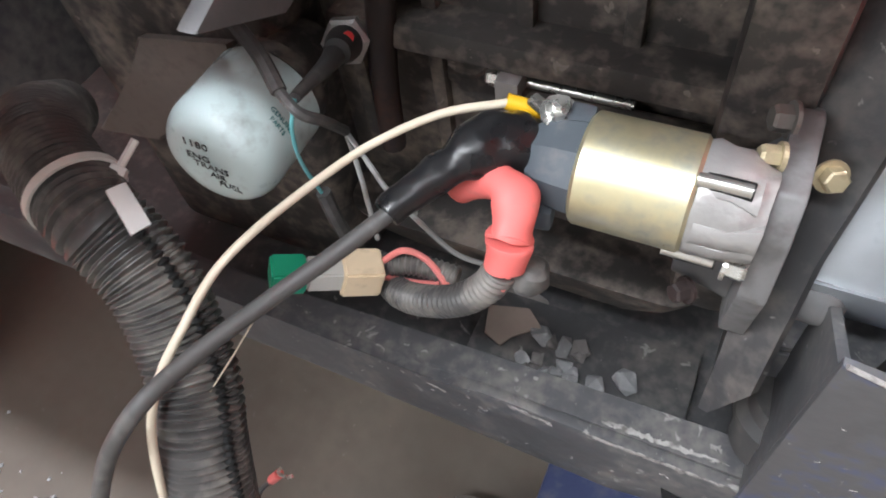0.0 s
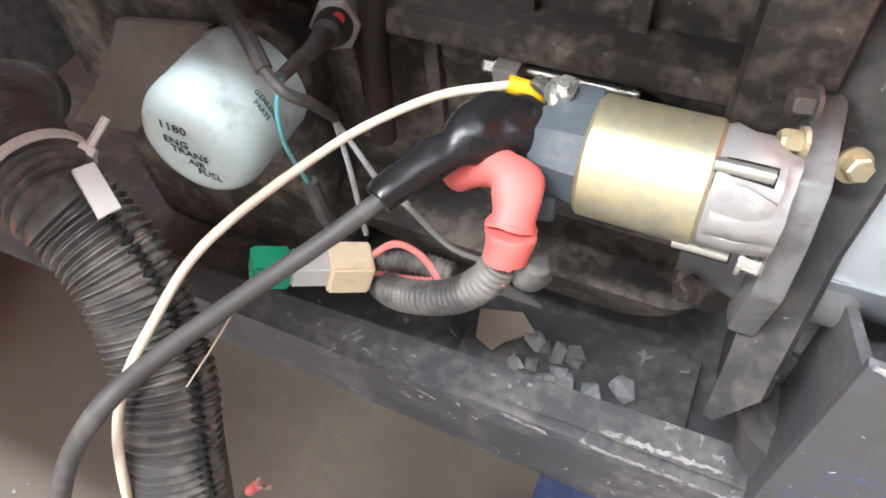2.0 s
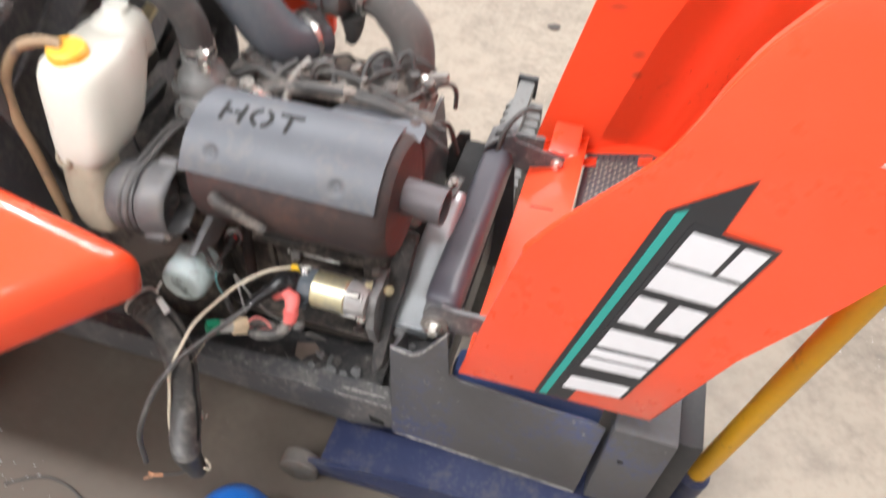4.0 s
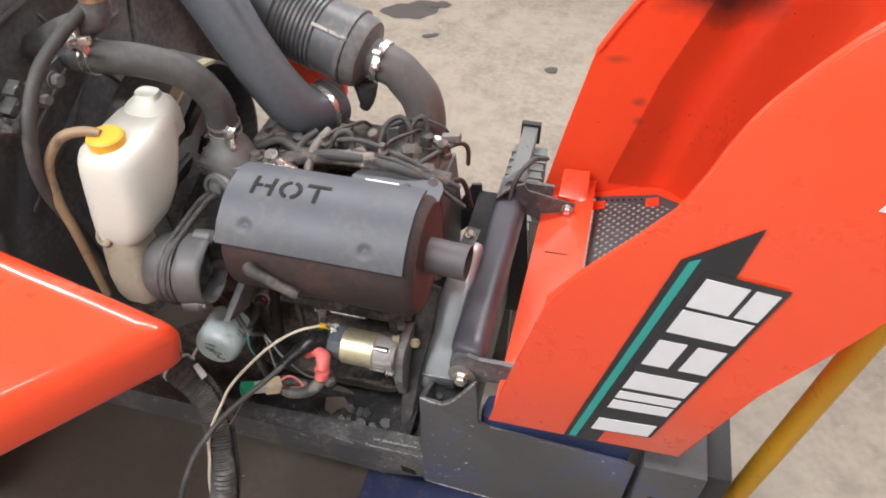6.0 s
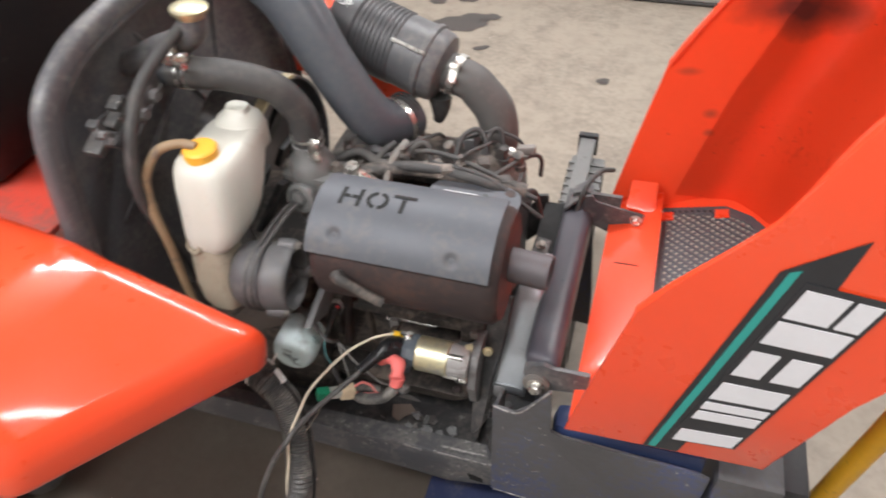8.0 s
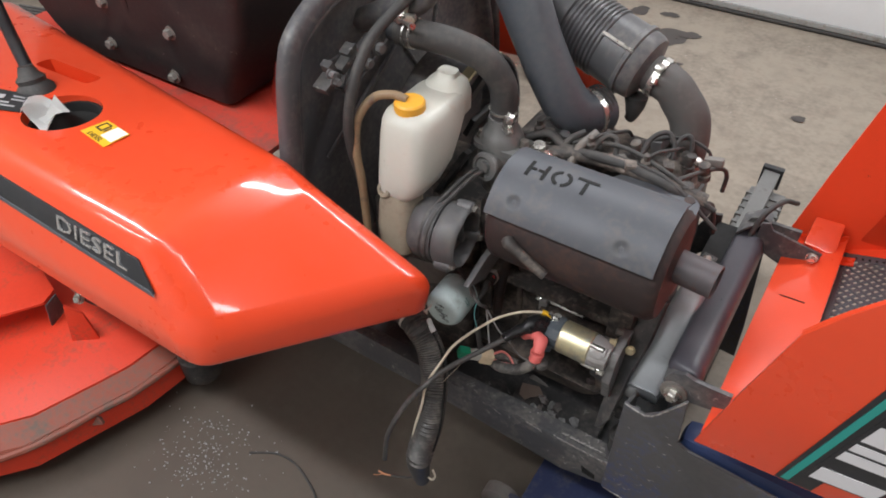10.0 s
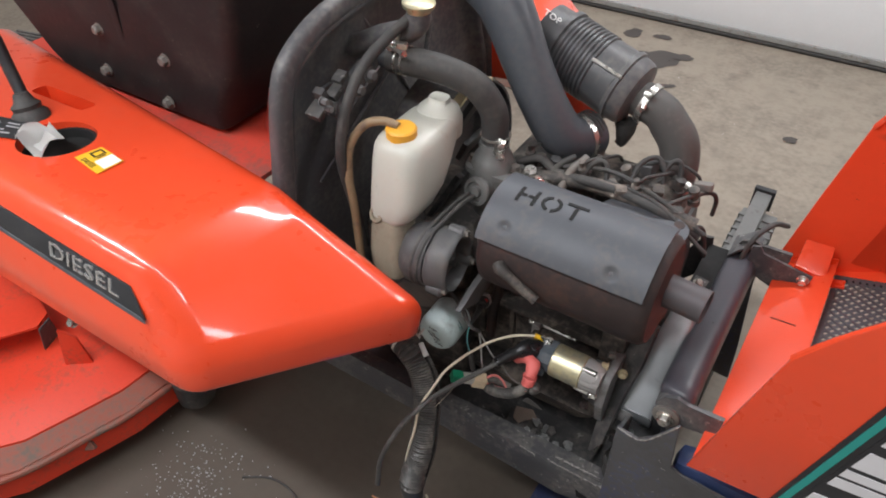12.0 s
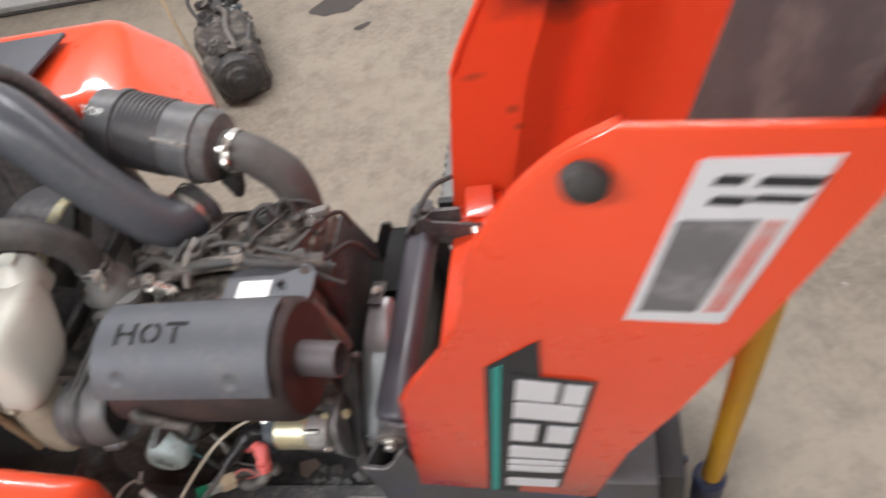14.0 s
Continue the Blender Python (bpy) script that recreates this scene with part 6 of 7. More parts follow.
loft(bm, [rrect(-0.345, 0.345, 0.965, 0.046, 0.045, 0.03), rrect(-0.342, 0.352, 0.995, 0.043, 0.04, 0.03), rrect(-0.342, 0.36, 1.012, 0.034, 0.03, 0.025), rrect(-0.344, 0.365, 1.02, 0.02, 0.017, 0.012), rrect(-0.344, 0.366, 1.028, 0.018, 0.014, 0.012)])
part("shoulder", bm, JUG, res)
bm = bmesh.new()
loft(bm, [rrect(-0.338, 0.20, 0.746, 0.010, 0.010, 0.008), rrect(-0.339, 0.20, 0.748, 0.020, 0.018, 0.014), rrect(-0.341, 0.202, 0.755, 0.029, 0.027, 0.019), rrect(-0.344, 0.206, 0.77, 0.034, 0.032, 0.02), rrect(-0.349, 0.213, 0.80, 0.036, 0.034, 0.021), rrect(-0.353, 0.223, 0.84, 0.034, 0.034, 0.021), rrect(-0.354, 0.23, 0.866, 0.032, 0.034, 0.02)])
part("foot", bm, JUGLOW, res, "brown-stained lower foot")
bm = bmesh.new()
lathe(bm, (-0.368, 0.207, 0.868), (-0.1, -1, 0.35), [(0, 0.015), (0.012, 0.0145), (0.014, 0.0125), (0.014, 0.007), (0.010, 0.0065), (0.010, 0.0)], 22)
part("mounting_lug", bm, JUGLOW, res)
bm = bmesh.new()
seg = 40
rings = []
for h, r in ((0, 0.024), (0.0, 0.0255), (0.017, 0.0255), (0.02, 0.023), (0.0205, 0.01)):
    rings.append([bm.verts.new((-0.348 + (r + (0.0008 if k % 2 and r > 0.025 else 0)) * math.cos(2 * math.pi * k / seg), 0.258 + (r + (0.0008 if k % 2 and r > 0.025 else 0)) * math.sin(2 * math.pi * k / seg), 1.004 + h)) for k in range(seg)])
for a, b in zip(rings, rings[1:]):
    for k in range(seg):
        bm.faces.new((a[k], a[(k + 1) % seg], b[(k + 1) % seg], b[k]))
bm.faces.new(rings[-1])
part("cap", bm, CAPY, res, "ribbed yellow plastic cap")
bm = bmesh.new()
tube(bm, [(-0.352, 0.256, 1.025), (-0.375, 0.25, 1.03), (-0.405, 0.235, 1.022), (-0.425, 0.215, 0.985), (-0.428, 0.205, 0.93), (-0.42, 0.20, 0.87), (-0.415, 0.195, 0.80), (-0.41, 0.19, 0.74)], 0.0075, 10)
part("vent_hose", bm, TANHOSE, res, "tan rubber vent hose")

# ==== air cleaner and ducts ====
acl = thing("air_cleaner", (-0.16, 0.63, 0.95), "black ribbed plastic air cleaner canister", "air cleaner")
AC0, AC1, AR = Vector((-0.285, 0.645, 1.045)), Vector((-0.075, 0.615, 0.985)), 0.066
AD = (AC1 - AC0).normalized()
AL = (AC1 - AC0).length
bm = bmesh.new()
prof = [(0, AR * 0.8), (0.004, AR * 0.92), (0.04, AR * 0.93), (0.042, AR * 1.04), (0.052, AR * 1.04), (0.054, AR * 0.95)]
for k in range(9):
    prof += [(0.058 + 0.0085 * k, AR * 0.955), (0.060 + 0.0085 * k, AR * 1.01), (0.0625 + 0.0085 * k, AR * 1.01), (0.0645 + 0.0085 * k, AR * 0.955)]
prof += [(0.138, AR * 0.97), (0.180, AR * 0.98), (0.182, AR * 1.04), (0.190, AR * 1.04), (0.192, AR * 0.97), (AL - 0.012, AR * 0.95), (AL - 0.004, AR * 0.88), (AL, AR * 0.6), (AL + 0.004, AR * 0.5)]
lathe(bm, AC0, AD, prof, 36)
part("canister", bm, AIRBOX, acl)
bm = letters("TOP", 0.02, 0.0005)
d, u, v = frame_axes(AD)
spot = AC0 + AD * 0.028 + Vector((0, -0.42, 0.9)).normalized() * (AR * 0.95)
to_plane(bm, spot, AD, Vector((0, 0.9, 0.42)))
part("lettering", bm, WHITE, acl, "white TOP lettering", smooth=0)
bm = bmesh.new()
AV = AC1 - AD * 0.016
tube(bm, [AV + Vector((0.004, -0.008, -AR * 0.85)), AV + Vector((0.004, -0.01, -AR - 0.012)), AV + Vector((0.003, -0.012, -AR - 0.03)), AV + Vector((-0.002, -0.013, -AR - 0.04))], [0.022, 0.018, 0.012, 0.009], 14, 3)
lumpy(bm, 0.002, 0.012)
part("dust_valve", bm, RUBBER, acl)
bm = bmesh.new()
AU = Vector((0.1, -0.75, 0.65)).normalized()
AU = (AU - AD * AU.dot(AD)).normalized()
tube(bm, [AC0 + AD * q + AU * (AR * r) for q, r in ((0.128, 1.0), (0.15, 1.04), (0.176, 1.07), (0.192, 1.06))], 0.0035, 8, 3)
part("cap_latch", bm, ZINC, acl, "wire latch of the end cap")
clamp_ring("hose_clamp", AC1 + AD * 0.022, AD, 0.036, acl, ZINC, 0.012)
bm = bmesh.new()
box(bm, AC1 + AD * 0.022 + Vector((0.004, -0.026, 0.03)), (0.014, 0.036, 0.010), (-40, 15, 0), bevel=0.002)
lathe(bm, AC1 + AD * 0.022 + Vector((0.004, -0.040, 0.018)), (0, -0.7, -0.7), [(0, 0.006), (0.008, 0.006), (0.009, 0.004)], 6)
part("clamp_screw", bm, ZINC, acl)
elbow = thing("intake_elbow", (0.03, 0.58, 0.84), "dusty black rubber intake elbow", "hose")
bm = bmesh.new()
tube(bm, [AC1, AC1 + AD * 0.05, (-0.008, 0.605, 0.955), (0.018, 0.60, 0.925), (0.03, 0.59, 0.885), (0.03, 0.575, 0.84), (0.025, 0.565, 0.80)], [0.034, 0.034, 0.035, 0.036, 0.035, 0.034, 0.034], 20)
part("elbow_body", bm, ELBOW, elbow)
clamp_ring("hose_clamp", (0.027, 0.57, 0.822), (0.1, 0.2, 1), 0.0345, elbow, ZINC, 0.011)
duct = thing("intake_duct", (-0.2, 0.5, 0.93), "satin black moulded intake duct bending over the engine", "duct")
bm = bmesh.new()
tube(bm, [(-0.52, 0.575, 1.165), (-0.46, 0.565, 1.175), (-0.39, 0.55, 1.172), (-0.335, 0.535, 1.155), (-0.295, 0.52, 1.122), (-0.245, 0.50, 1.052), (-0.20, 0.492, 0.985), (-0.17, 0.50, 0.94), (-0.148, 0.525, 0.922), (-0.125, 0.56, 0.918)], [0.06, 0.06, 0.057, 0.052, 0.046, 0.042, 0.0415, 0.043, 0.042, 0.04], 28)
for v in bm.verts:
    if v.co.x < -0.33:
        v.co.z -= 0.3 * (v.co.z - 1.172) * min(1.0, (-0.33 - v.co.x) / 0.06)
part("duct_body", bm, DUCT, duct)
for dy in (0.012, 0.02, 0.028):
    clamp_ring("cuff_rib", (-0.143 + 0.35 * dy, 0.533 + 0.9 * dy, 0.9205), (0.35, 0.9, 0), 0.0415, duct, RUBBER, 0.004)
clamp_ring("hose_clamp", (-0.143, 0.533, 0.921), (0.35, 0.9, 0), 0.042, duct, ZINC, 0.01)

# ==== alternator ====
alt = thing("alternator", (-0.26, 0.22, 0.74), "dusty grey alternator with drive pulley and belt", "alternator")
AX = (1, 0.1, 0)
bm = bmesh.new()
AH = Vector((-0.325, 0.222, 0.80))
AN = frame_axes(AX)[0]
lathe(bm, AH, AX, [(0, 0.012), (0.002, 0.03), (0.008, 0.046), (0.02, 0.055), (0.034, 0.057), (0.052, 0.0565), (0.057, 0.055), (0.058, 0.048), (0.064, 0.048)], 40)
part("drive_drum", bm, ALT_DARK, alt, "smooth dark grey alternator drum")


bm = bmesh.new()
lathe(bm, AH, AX, [(0.060, 0.046), (0.060, 0.0545), (0.063, 0.0575), (0.072, 0.058), (0.086, 0.0575), (0.096, 0.056), (0.102, 0.0535), (0.1035, 0.051), (0.101, 0.0488), (0.088, 0.050), (0.072, 0.049), (0.070, 0.03), (0.070, 0.0)], 40)
part("end_casing", lumpy(bm, 0.002, 0.022), ALT, alt, "dusty cast end casing, open at its end", smooth=50)
bm = bmesh.new()
lathe(bm, AH + AN * 0.071, AX, [(0, 0.0485), (0.004, 0.0485), (0.005, 0.024), (0.016, 0.022), (0.018, 0.009), (0.026, 0.008), (0.027, 0.0)], 26)
part("dark_core", bm, STRAP, alt, "black hub inside the casing")
for a, r in ((-28, 0.0065), (120, 0.006), (235, 0.006)):
    e = Vector((0, -math.sin(radians(a)), math.cos(radians(a))))
    c = AH + AN * 0.088 + e * 0.056
    bm = bmesh.new()
    lathe(bm, c - AN * 0.018, AX, [(0, 0.008), (0.003, 0.0115), (0.028, 0.0115), (0.031, 0.009), (0.031, 0.0)], 16)
    part("bolt_boss", lumpy(bm, 0.001, 0.015), ALT, alt)
    hexbolt("bolt", c + AN * 0.013, AX, r, 0.007, alt, CAST_DUSTY)
for dx in (-0.007, 0.004):
    bm = bmesh.new()
    loop = [(-0.276 + dx, 0.226 + 0.055 * math.cos(radians(q)), 0.80 + 0.055 * math.sin(radians(q))) for q in range(262, 79, -20)]
    tube(bm, [(-0.262 + dx, 0.40, 0.66), (-0.27 + dx, 0.30, 0.715)] + loop + [(-0.266 + dx, 0.30, 0.868), (-0.258 + dx, 0.335, 0.868), (-0.252 + dx, 0.39, 0.84)], 0.0042, 8, 3)
    part("belt", bm, CABLE, alt, "dusty rubber drive belt")
bm = bmesh.new()
slab(bm, [(-0.205, 0.19, 0.73), (-0.205, 0.25, 0.70), (-0.205, 0.35, 0.72), (-0.205, 0.34, 0.76), (-0.205, 0.25, 0.75)], (0.012, 0, 0), 0.002)
part("adjuster_arm", bm, ALT, alt)

# ==== sheet cover beside the cross bar ====
cover = thing("zinc_cover", (0.13, 0.42, 0.54), "dull blue-grey zinc sheet cover curving back beside the engine plate", "cover")
CPROF = [(0.288, 0.551), (0.294, 0.546), (0.312, 0.572), (0.335, 0.600), (0.36, 0.628), (0.385, 0.652), (0.41, 0.673), (0.435, 0.690), (0.46, 0.702), (0.482, 0.709), (0.488, 0.706)]
bm = bmesh.new()
rings = []
for y, z in CPROF:
    x0 = 0.086 + 0.19 * max(0.0, y - 0.30)
    x1 = 0.153 + 0.04 * (y - 0.29)
    rings.append([Vector((x0, y + 0.004, z - 0.03)), Vector((x0, y, z - 0.008)), Vector((x0 + 0.003, y, z - 0.002)), Vector((x0 + 0.010, y, z)), Vector((x1 - 0.010, y, z)), Vector((x1 - 0.003, y, z - 0.002)), Vector((x1, y, z - 0.008)), Vector((x1, y + 0.004, z - 0.03))])
loft(bm, rings)
part("cover_sheet", bm, ZINC_BOX, cover, smooth=50)
bm = bmesh.new()
lathe(bm, (0.084, 0.300, 0.528), (1, -0.1, 0), [(0, 0.016), (0.002, 0.019), (0.026, 0.019), (0.034, 0.016), (0.038, 0.008), (0.039, 0.0)], 24)
lumpy(bm, 0.002, 0.015)
part("cover_end", bm, CAST_GREY, cover, "rounded dusty grey cover end")
hexbolt("cover_bolt", (0.134, 0.497, 0.714), (0.3, -0.4, 1), 0.007, 0.012, cover)
bm = bmesh.new()
slab(bm, [(0.120, 0.47, 0.7095), (0.124, 0.52, 0.7095), (0.150, 0.516, 0.7095), (0.146, 0.466, 0.7095)], (0, 0, 0.004), 0.001)
part("cover_tab", bm, STRAP, cover)

# ==== grey finned cooler behind ====
cool = thing("oil_cooler", (0.15, 1.1, 0.0), "grey finned metal box with black end straps standing behind the machine", "cooler")
bm = bmesh.new()
box(bm, (0.145, 1.04, 0.155), (0.10, 0.60, 0.30), bevel=0.004)
part("core_body", bm, GREYBOX, cool)
for k in range(15):
    bm = bmesh.new()
    box(bm, (0.145, 0.78 + 0.037 * k, 0.16), (0.108, 0.01, 0.30), bevel=0.001)
    part("fin", bm, GREYBOX, cool)
bm = bmesh.new()
box(bm, (0.135, 1.2, 0.335), (0.045, 0.36, 0.04), bevel=0.003)
part("top_rail", bm, GREYBOX, cool)
for y in (1.03, 1.375):
    bm = bmesh.new()
    box(bm, (0.135, y, 0.33), (0.06, 0.02, 0.07), bevel=0.003)
    part("end_strap", bm, BLACK, cool)

# ==== mower deck ====
deck = thing("mower_deck", (-1.25, -0.15, 0.05), "worn orange mower deck with a bent lip and dust", "mower deck")
bm = bmesh.new()
pts = [(-1.02, 0.30), (-0.98, 0.10), (-1.0, -0.10), (-1.03, -0.19), (-1.09, -0.36), (-1.22, -0.52), (-1.45, -0.60), (-1.85, -0.62), (-1.95, -0.3), (-1.95, 0.6), (-1.5, 0.8), (-1.1, 0.6)]
def deck_ring(k, z):
    return [(-1.45 + (x + 1.45) * k, 0.1 + (y - 0.1) * k, z) for x, y in pts]


loft(bm, [deck_ring(1.0, 0.075), deck_ring(1.0, 0.15), deck_ring(0.99, 0.152), deck_ring(0.985, 0.08)])
part("deck_skirt", bm, ORANGE_OLD, deck, "worn orange skirt")
bm = bmesh.new()
tube(bm, [(x, y, 0.152) for x, y in pts[:9]], 0.009, 8, 4)
part("rolled_lip", bm, DECKLIP, deck, "grimy brown rolled lip")
bm = bmesh.new()
loft(bm, [deck_ring(0.995, 0.15), deck_ring(0.985, 0.158), deck_ring(0.86, 0.172), deck_ring(0.86, 0.15)])
part("dust_band", bm, DECKLIP, deck, "dust-caked outer band of the deck")
bm = bmesh.new()
loft(bm, [deck_ring(0.87, 0.155), deck_ring(0.865, 0.178), deck_ring(0.72, 0.205), deck_ring(0.6, 0.215)])
part("deck_top", bm, ORANGE_OLD, deck)
bm = bmesh.new()
slab(bm, [(-1.62, -0.02, 0.30), (-1.50, 0.0, 0.30), (-1.32, -0.055, 0.296), (-1.30, -0.10, 0.296), (-1.40, -0.26, 0.30), (-1.62, -0.26, 0.30)], (0, 0, 0.008), 0.002)
part("gearbox_cover", bm, ORANGE_OLD, deck)
bm = bmesh.new()
slab(bm, [(-1.31, -0.06, 0.294), (-1.295, -0.10, 0.294), (-1.31, -0.11, 0.20), (-1.33, -0.05, 0.20)], (-0.006, 0, 0), 0.001)
part("cover_skirt", bm, FRAME, deck, "grimy dark skirt below the cover")
bm = bmesh.new()
slab(bm, [(-1.225, -0.112, 0.175), (-1.165, -0.06, 0.172), (-1.19, -0.062, 0.30), (-1.215, -0.085, 0.335)], (0.005, -0.006, 0), 0.001)
part("gusset", bm, ORANGE_OLD, deck)
bm = bmesh.new()
tube(bm, [(-1.55, 0.03, 0.33), (-1.36, 0.0, 0.325), (-1.24, -0.02, 0.30), (-1.20, 0.02, 0.24)], 0.016, 10)
part("lift_arm", bm, FRAME, deck, "grimy dark lift arm")
hexbolt("arm_bolt", (-1.232, -0.040, 0.305), (0.3, -0.8, 0.5), 0.011, 0.014, deck)
bm = bmesh.new()
slab(bm, [(-1.145, -0.235, 0.158), (-1.05, -0.195, 0.150), (-1.02, -0.20, 0.118), (-1.075, -0.235, 0.105), (-1.12, -0.25, 0.14)], (0.004, -0.008, 0.002), 0.001)
part("lip_flap", bm, DECKLIP, deck, "bent flap on the deck lip")

# ==== floor jack ====
jack = thing("floor_jack", (0.3, 0.35, 0.0), "chalky dark blue floor jack with upright yellow handle", "floor jack")
for y in (0.19, 0.40):
    bm = bmesh.new()
    slab(bm, [(-0.10, y, 0.03), (0.66, y, 0.05), (0.68, y, 0.17), (0.45, y, 0.16), (0.05, y, 0.115), (-0.10, y, 0.08)], (0, 0.012, 0), 0.003)
    part("side_plate", bm, BLUEP, jack)
bm = bmesh.new()
box(bm, (0.30, 0.30, 0.12), (0.70, 0.205, 0.03), (0, -5, 0), bevel=0.006)
part("lift_arm", bm, BLUEP, jack)
for x, r in ((-0.10, 0.045), (0.62, 0.04)):
    for y in (0.175, 0.43):
        bm = bmesh.new()
        lathe(bm, (x, y, r), (0, 1, 0), [(0, r * 0.85), (0.004, r), (0.036, r), (0.04, r * 0.85)], 24)
        part("wheel", bm, CAST_DUSTY, jack)
bm = bmesh.new()
tube(bm, [(0.712, 0.358, 0.12), (0.72, 0.345, 0.3), (0.722, 0.25, 1.15)], [0.02, 0.02, 0.019], 16, 1)
part("handle", bm, YELP, jack, "yellow painted steel handle")
bm = bmesh.new()
lathe(bm, (0.712, 0.36, 0.06), (0, -0.08, 1), [(0, 0.032), (0.16, 0.032), (0.165, 0.026)], 20)
part("handle_socket", bm, BLUEP, jack)

blue = thing("blue_jug", (-0.13, -0.02, 0.0), "bright blue plastic jug on the floor", "jug")
bm = bmesh.new()
lathe(bm, (-0.13, -0.01, 0.0), (0, 0, 1), [(0, 0.07), (0.004, 0.08), (0.17, 0.08), (0.215, 0.07), (0.24, 0.045), (0.246, 0.0)], 32)
part("jug_body", bm, BRIGHTBLUE, blue)

# ==== old gearbox on the floor ====
gear = thing("old_gearbox", (-1.04, 2.25, 0.0), "oily black dismantled gearbox with bolted flanges lying on the floor", "gearbox")
GA = Vector((-0.90, 2.02, 0.0))
GL = Vector((-0.47, 0.88, 0.0)).normalized()
GS = Vector((GL.y, -GL.x, 0.0))
rnd = random.Random(21)


def on_gear(along, side, up):
    return GA + GL * along + GS * side + Vector((0, 0, up))


bm = bmesh.new()
loft(bm, [[on_gear(a, p.x, p.y) for p in rrect(0, h, 0, w * 1.25, h * 0.96, 0.035)] for a, w, h in ((0.04, 0.085, 0.10), (0.09, 0.095, 0.11), (0.20, 0.085, 0.105), (0.24, 0.10, 0.12), (0.36, 0.095, 0.12), (0.40, 0.075, 0.10), (0.58, 0.065, 0.095), (0.60, 0.045, 0.08))])
part("casing", lumpy(bm, 0.008, 0.06), ENGINE, gear)
bm = bmesh.new()
lathe(bm, on_gear(0.08, 0, 0.125), -GL, [(0, 0.09), (0.03, 0.102), (0.06, 0.10), (0.075, 0.088), (0.078, 0.06), (0.095, 0.055), (0.098, 0.03), (0.12, 0.026), (0.122, 0.0)], 28)
part("bell_end", lumpy(bm, 0.004, 0.04), STRAP, gear, "grimy black rounded end")
for k, (a, sd, up, r, h, ax) in enumerate(((0.30, 0.09, 0.16, 0.055, 0.05, (0.75, 0.2, 0.6)), (0.42, 0.07, 0.17, 0.045, 0.06, (0.7, 0.2, 0.7)), (0.17, 0.08, 0.14, 0.05, 0.04, (0.8, 0.1, 0.55)), (0.36, -0.04, 0.22, 0.05, 0.05, (-0.2, 0.1, 1)))):
    c = on_gear(a, sd, up)
    bm = bmesh.new()
    lathe(bm, c - Vector(ax) * 0.02, ax, [(0, r), (h * 0.5, r), (h * 0.55, r * 0.8), (h, r * 0.75), (h, r * 0.35), (h * 1.5, r * 0.3), (h * 1.55, 0.0)], 20)
    fl = part("flange", bm, (CAST_DUSTY, SOLBLUE, ENGINE, STRAP)[k], gear)
    d, u, v = frame_axes(ax)
    for j in range(6):
        q = 2 * math.pi * j / 6
        hexbolt("bolt", c - Vector(ax) * 0.02 + d * h * 0.5 + (u * math.cos(q) + v * math.sin(q)) * r * 0.88, ax, 0.007, 0.011, fl, ZINC if j % 2 else CAST_DUSTY)
for h in (0.026, 0.04):
    clamp_ring("shaft_ring", on_gear(0.42, 0.07, 0.17) + Vector((0.7, 0.2, 0.7)).normalized() * h, (0.7, 0.2, 0.7), 0.028, gear, WHITE, 0.006)
for k in range(34):
    a = rnd.uniform(0.06, 0.58)
    q = rnd.uniform(-40, 100)
    c = on_gear(a, 0.115 * math.sin(radians(q)), 0.12 + 0.11 * math.cos(radians(q)))
    bm = bmesh.new()
    if k % 3:
        box(bm, c, (rnd.uniform(0.015, 0.05), rnd.uniform(0.015, 0.05), rnd.uniform(0.015, 0.045)), (rnd.uniform(0, 60), rnd.uniform(0, 60), rnd.uniform(0, 90)), bevel=0.005)
    else:
        lathe(bm, c, (GS * math.sin(radians(q)) + Vector((0, 0, math.cos(radians(q))))), [(-0.02, 0.018), (0.012, 0.018), (0.013, 0.012), (0.026, 0.012), (0.028, 0.006), (0.028, 0.0)], 12)
    part("boss", lumpy(bm, 0.002, 0.02), (ENGINE, STRAP, CAST_DUSTY, ENGINE, ALT)[k % 5], gear)
for pts, r, m in (([(0.06, 0.04, 0.22), (0.20, 0.03, 0.25), (0.32, 0.05, 0.255), (0.40, 0.03, 0.25)], 0.012, CAST_DUSTY), ([(0.12, 0.09, 0.20), (0.20, 0.115, 0.21), (0.28, 0.12, 0.19)], 0.010, ALT), ([(0.34, -0.06, 0.24), (0.42, -0.08, 0.30), (0.52, -0.05, 0.31), (0.56, 0.0, 0.20)], 0.008, RUBBER), ([(0.44, 0.06, 0.22), (0.50, 0.10, 0.24), (0.56, 0.11, 0.20)], 0.012, BLACK)):
    bm = bmesh.new()
    tube(bm, [on_gear(*p) for p in pts], r, 10)
    part("pipe", bm, m, gear)
stick = thing("wooden_stick", (-1.14, 2.16, 0.0), "pale thin wooden stick leaning on the gearbox", "stick")
bm = bmesh.new()
box(bm, (-1.16, 2.19, 0.35), (0.014, 0.010, 0.70), (6, 4, 20), bevel=0.002)
part("stick_body", bm, IVORY, stick)


# ==== wiring ====
loom = thing("corrugated_loom", (-0.25, 0.1, 0.4), "thick dusty black corrugated split loom with white tape band", "wire loom")
bm = bmesh.new()
LOOMP = [(-0.45, 0.245, 0.56), (-0.358, 0.180, 0.63), (-0.279, 0.140, 0.636), (-0.256, 0.133, 0.624), (-0.235, 0.125, 0.606), (-0.220, 0.112, 0.582), (-0.205, 0.094, 0.559), (-0.196, 0.073, 0.535), (-0.19, 0.05, 0.49), (-0.198, 0.035, 0.43), (-0.205, 0.03, 0.38)]
tube(bm, LOOMP, 0.0245, 22, 6, ripple=0.0017, pitch=0.0046)
part("loom_tube", bm, LOOM, loom)
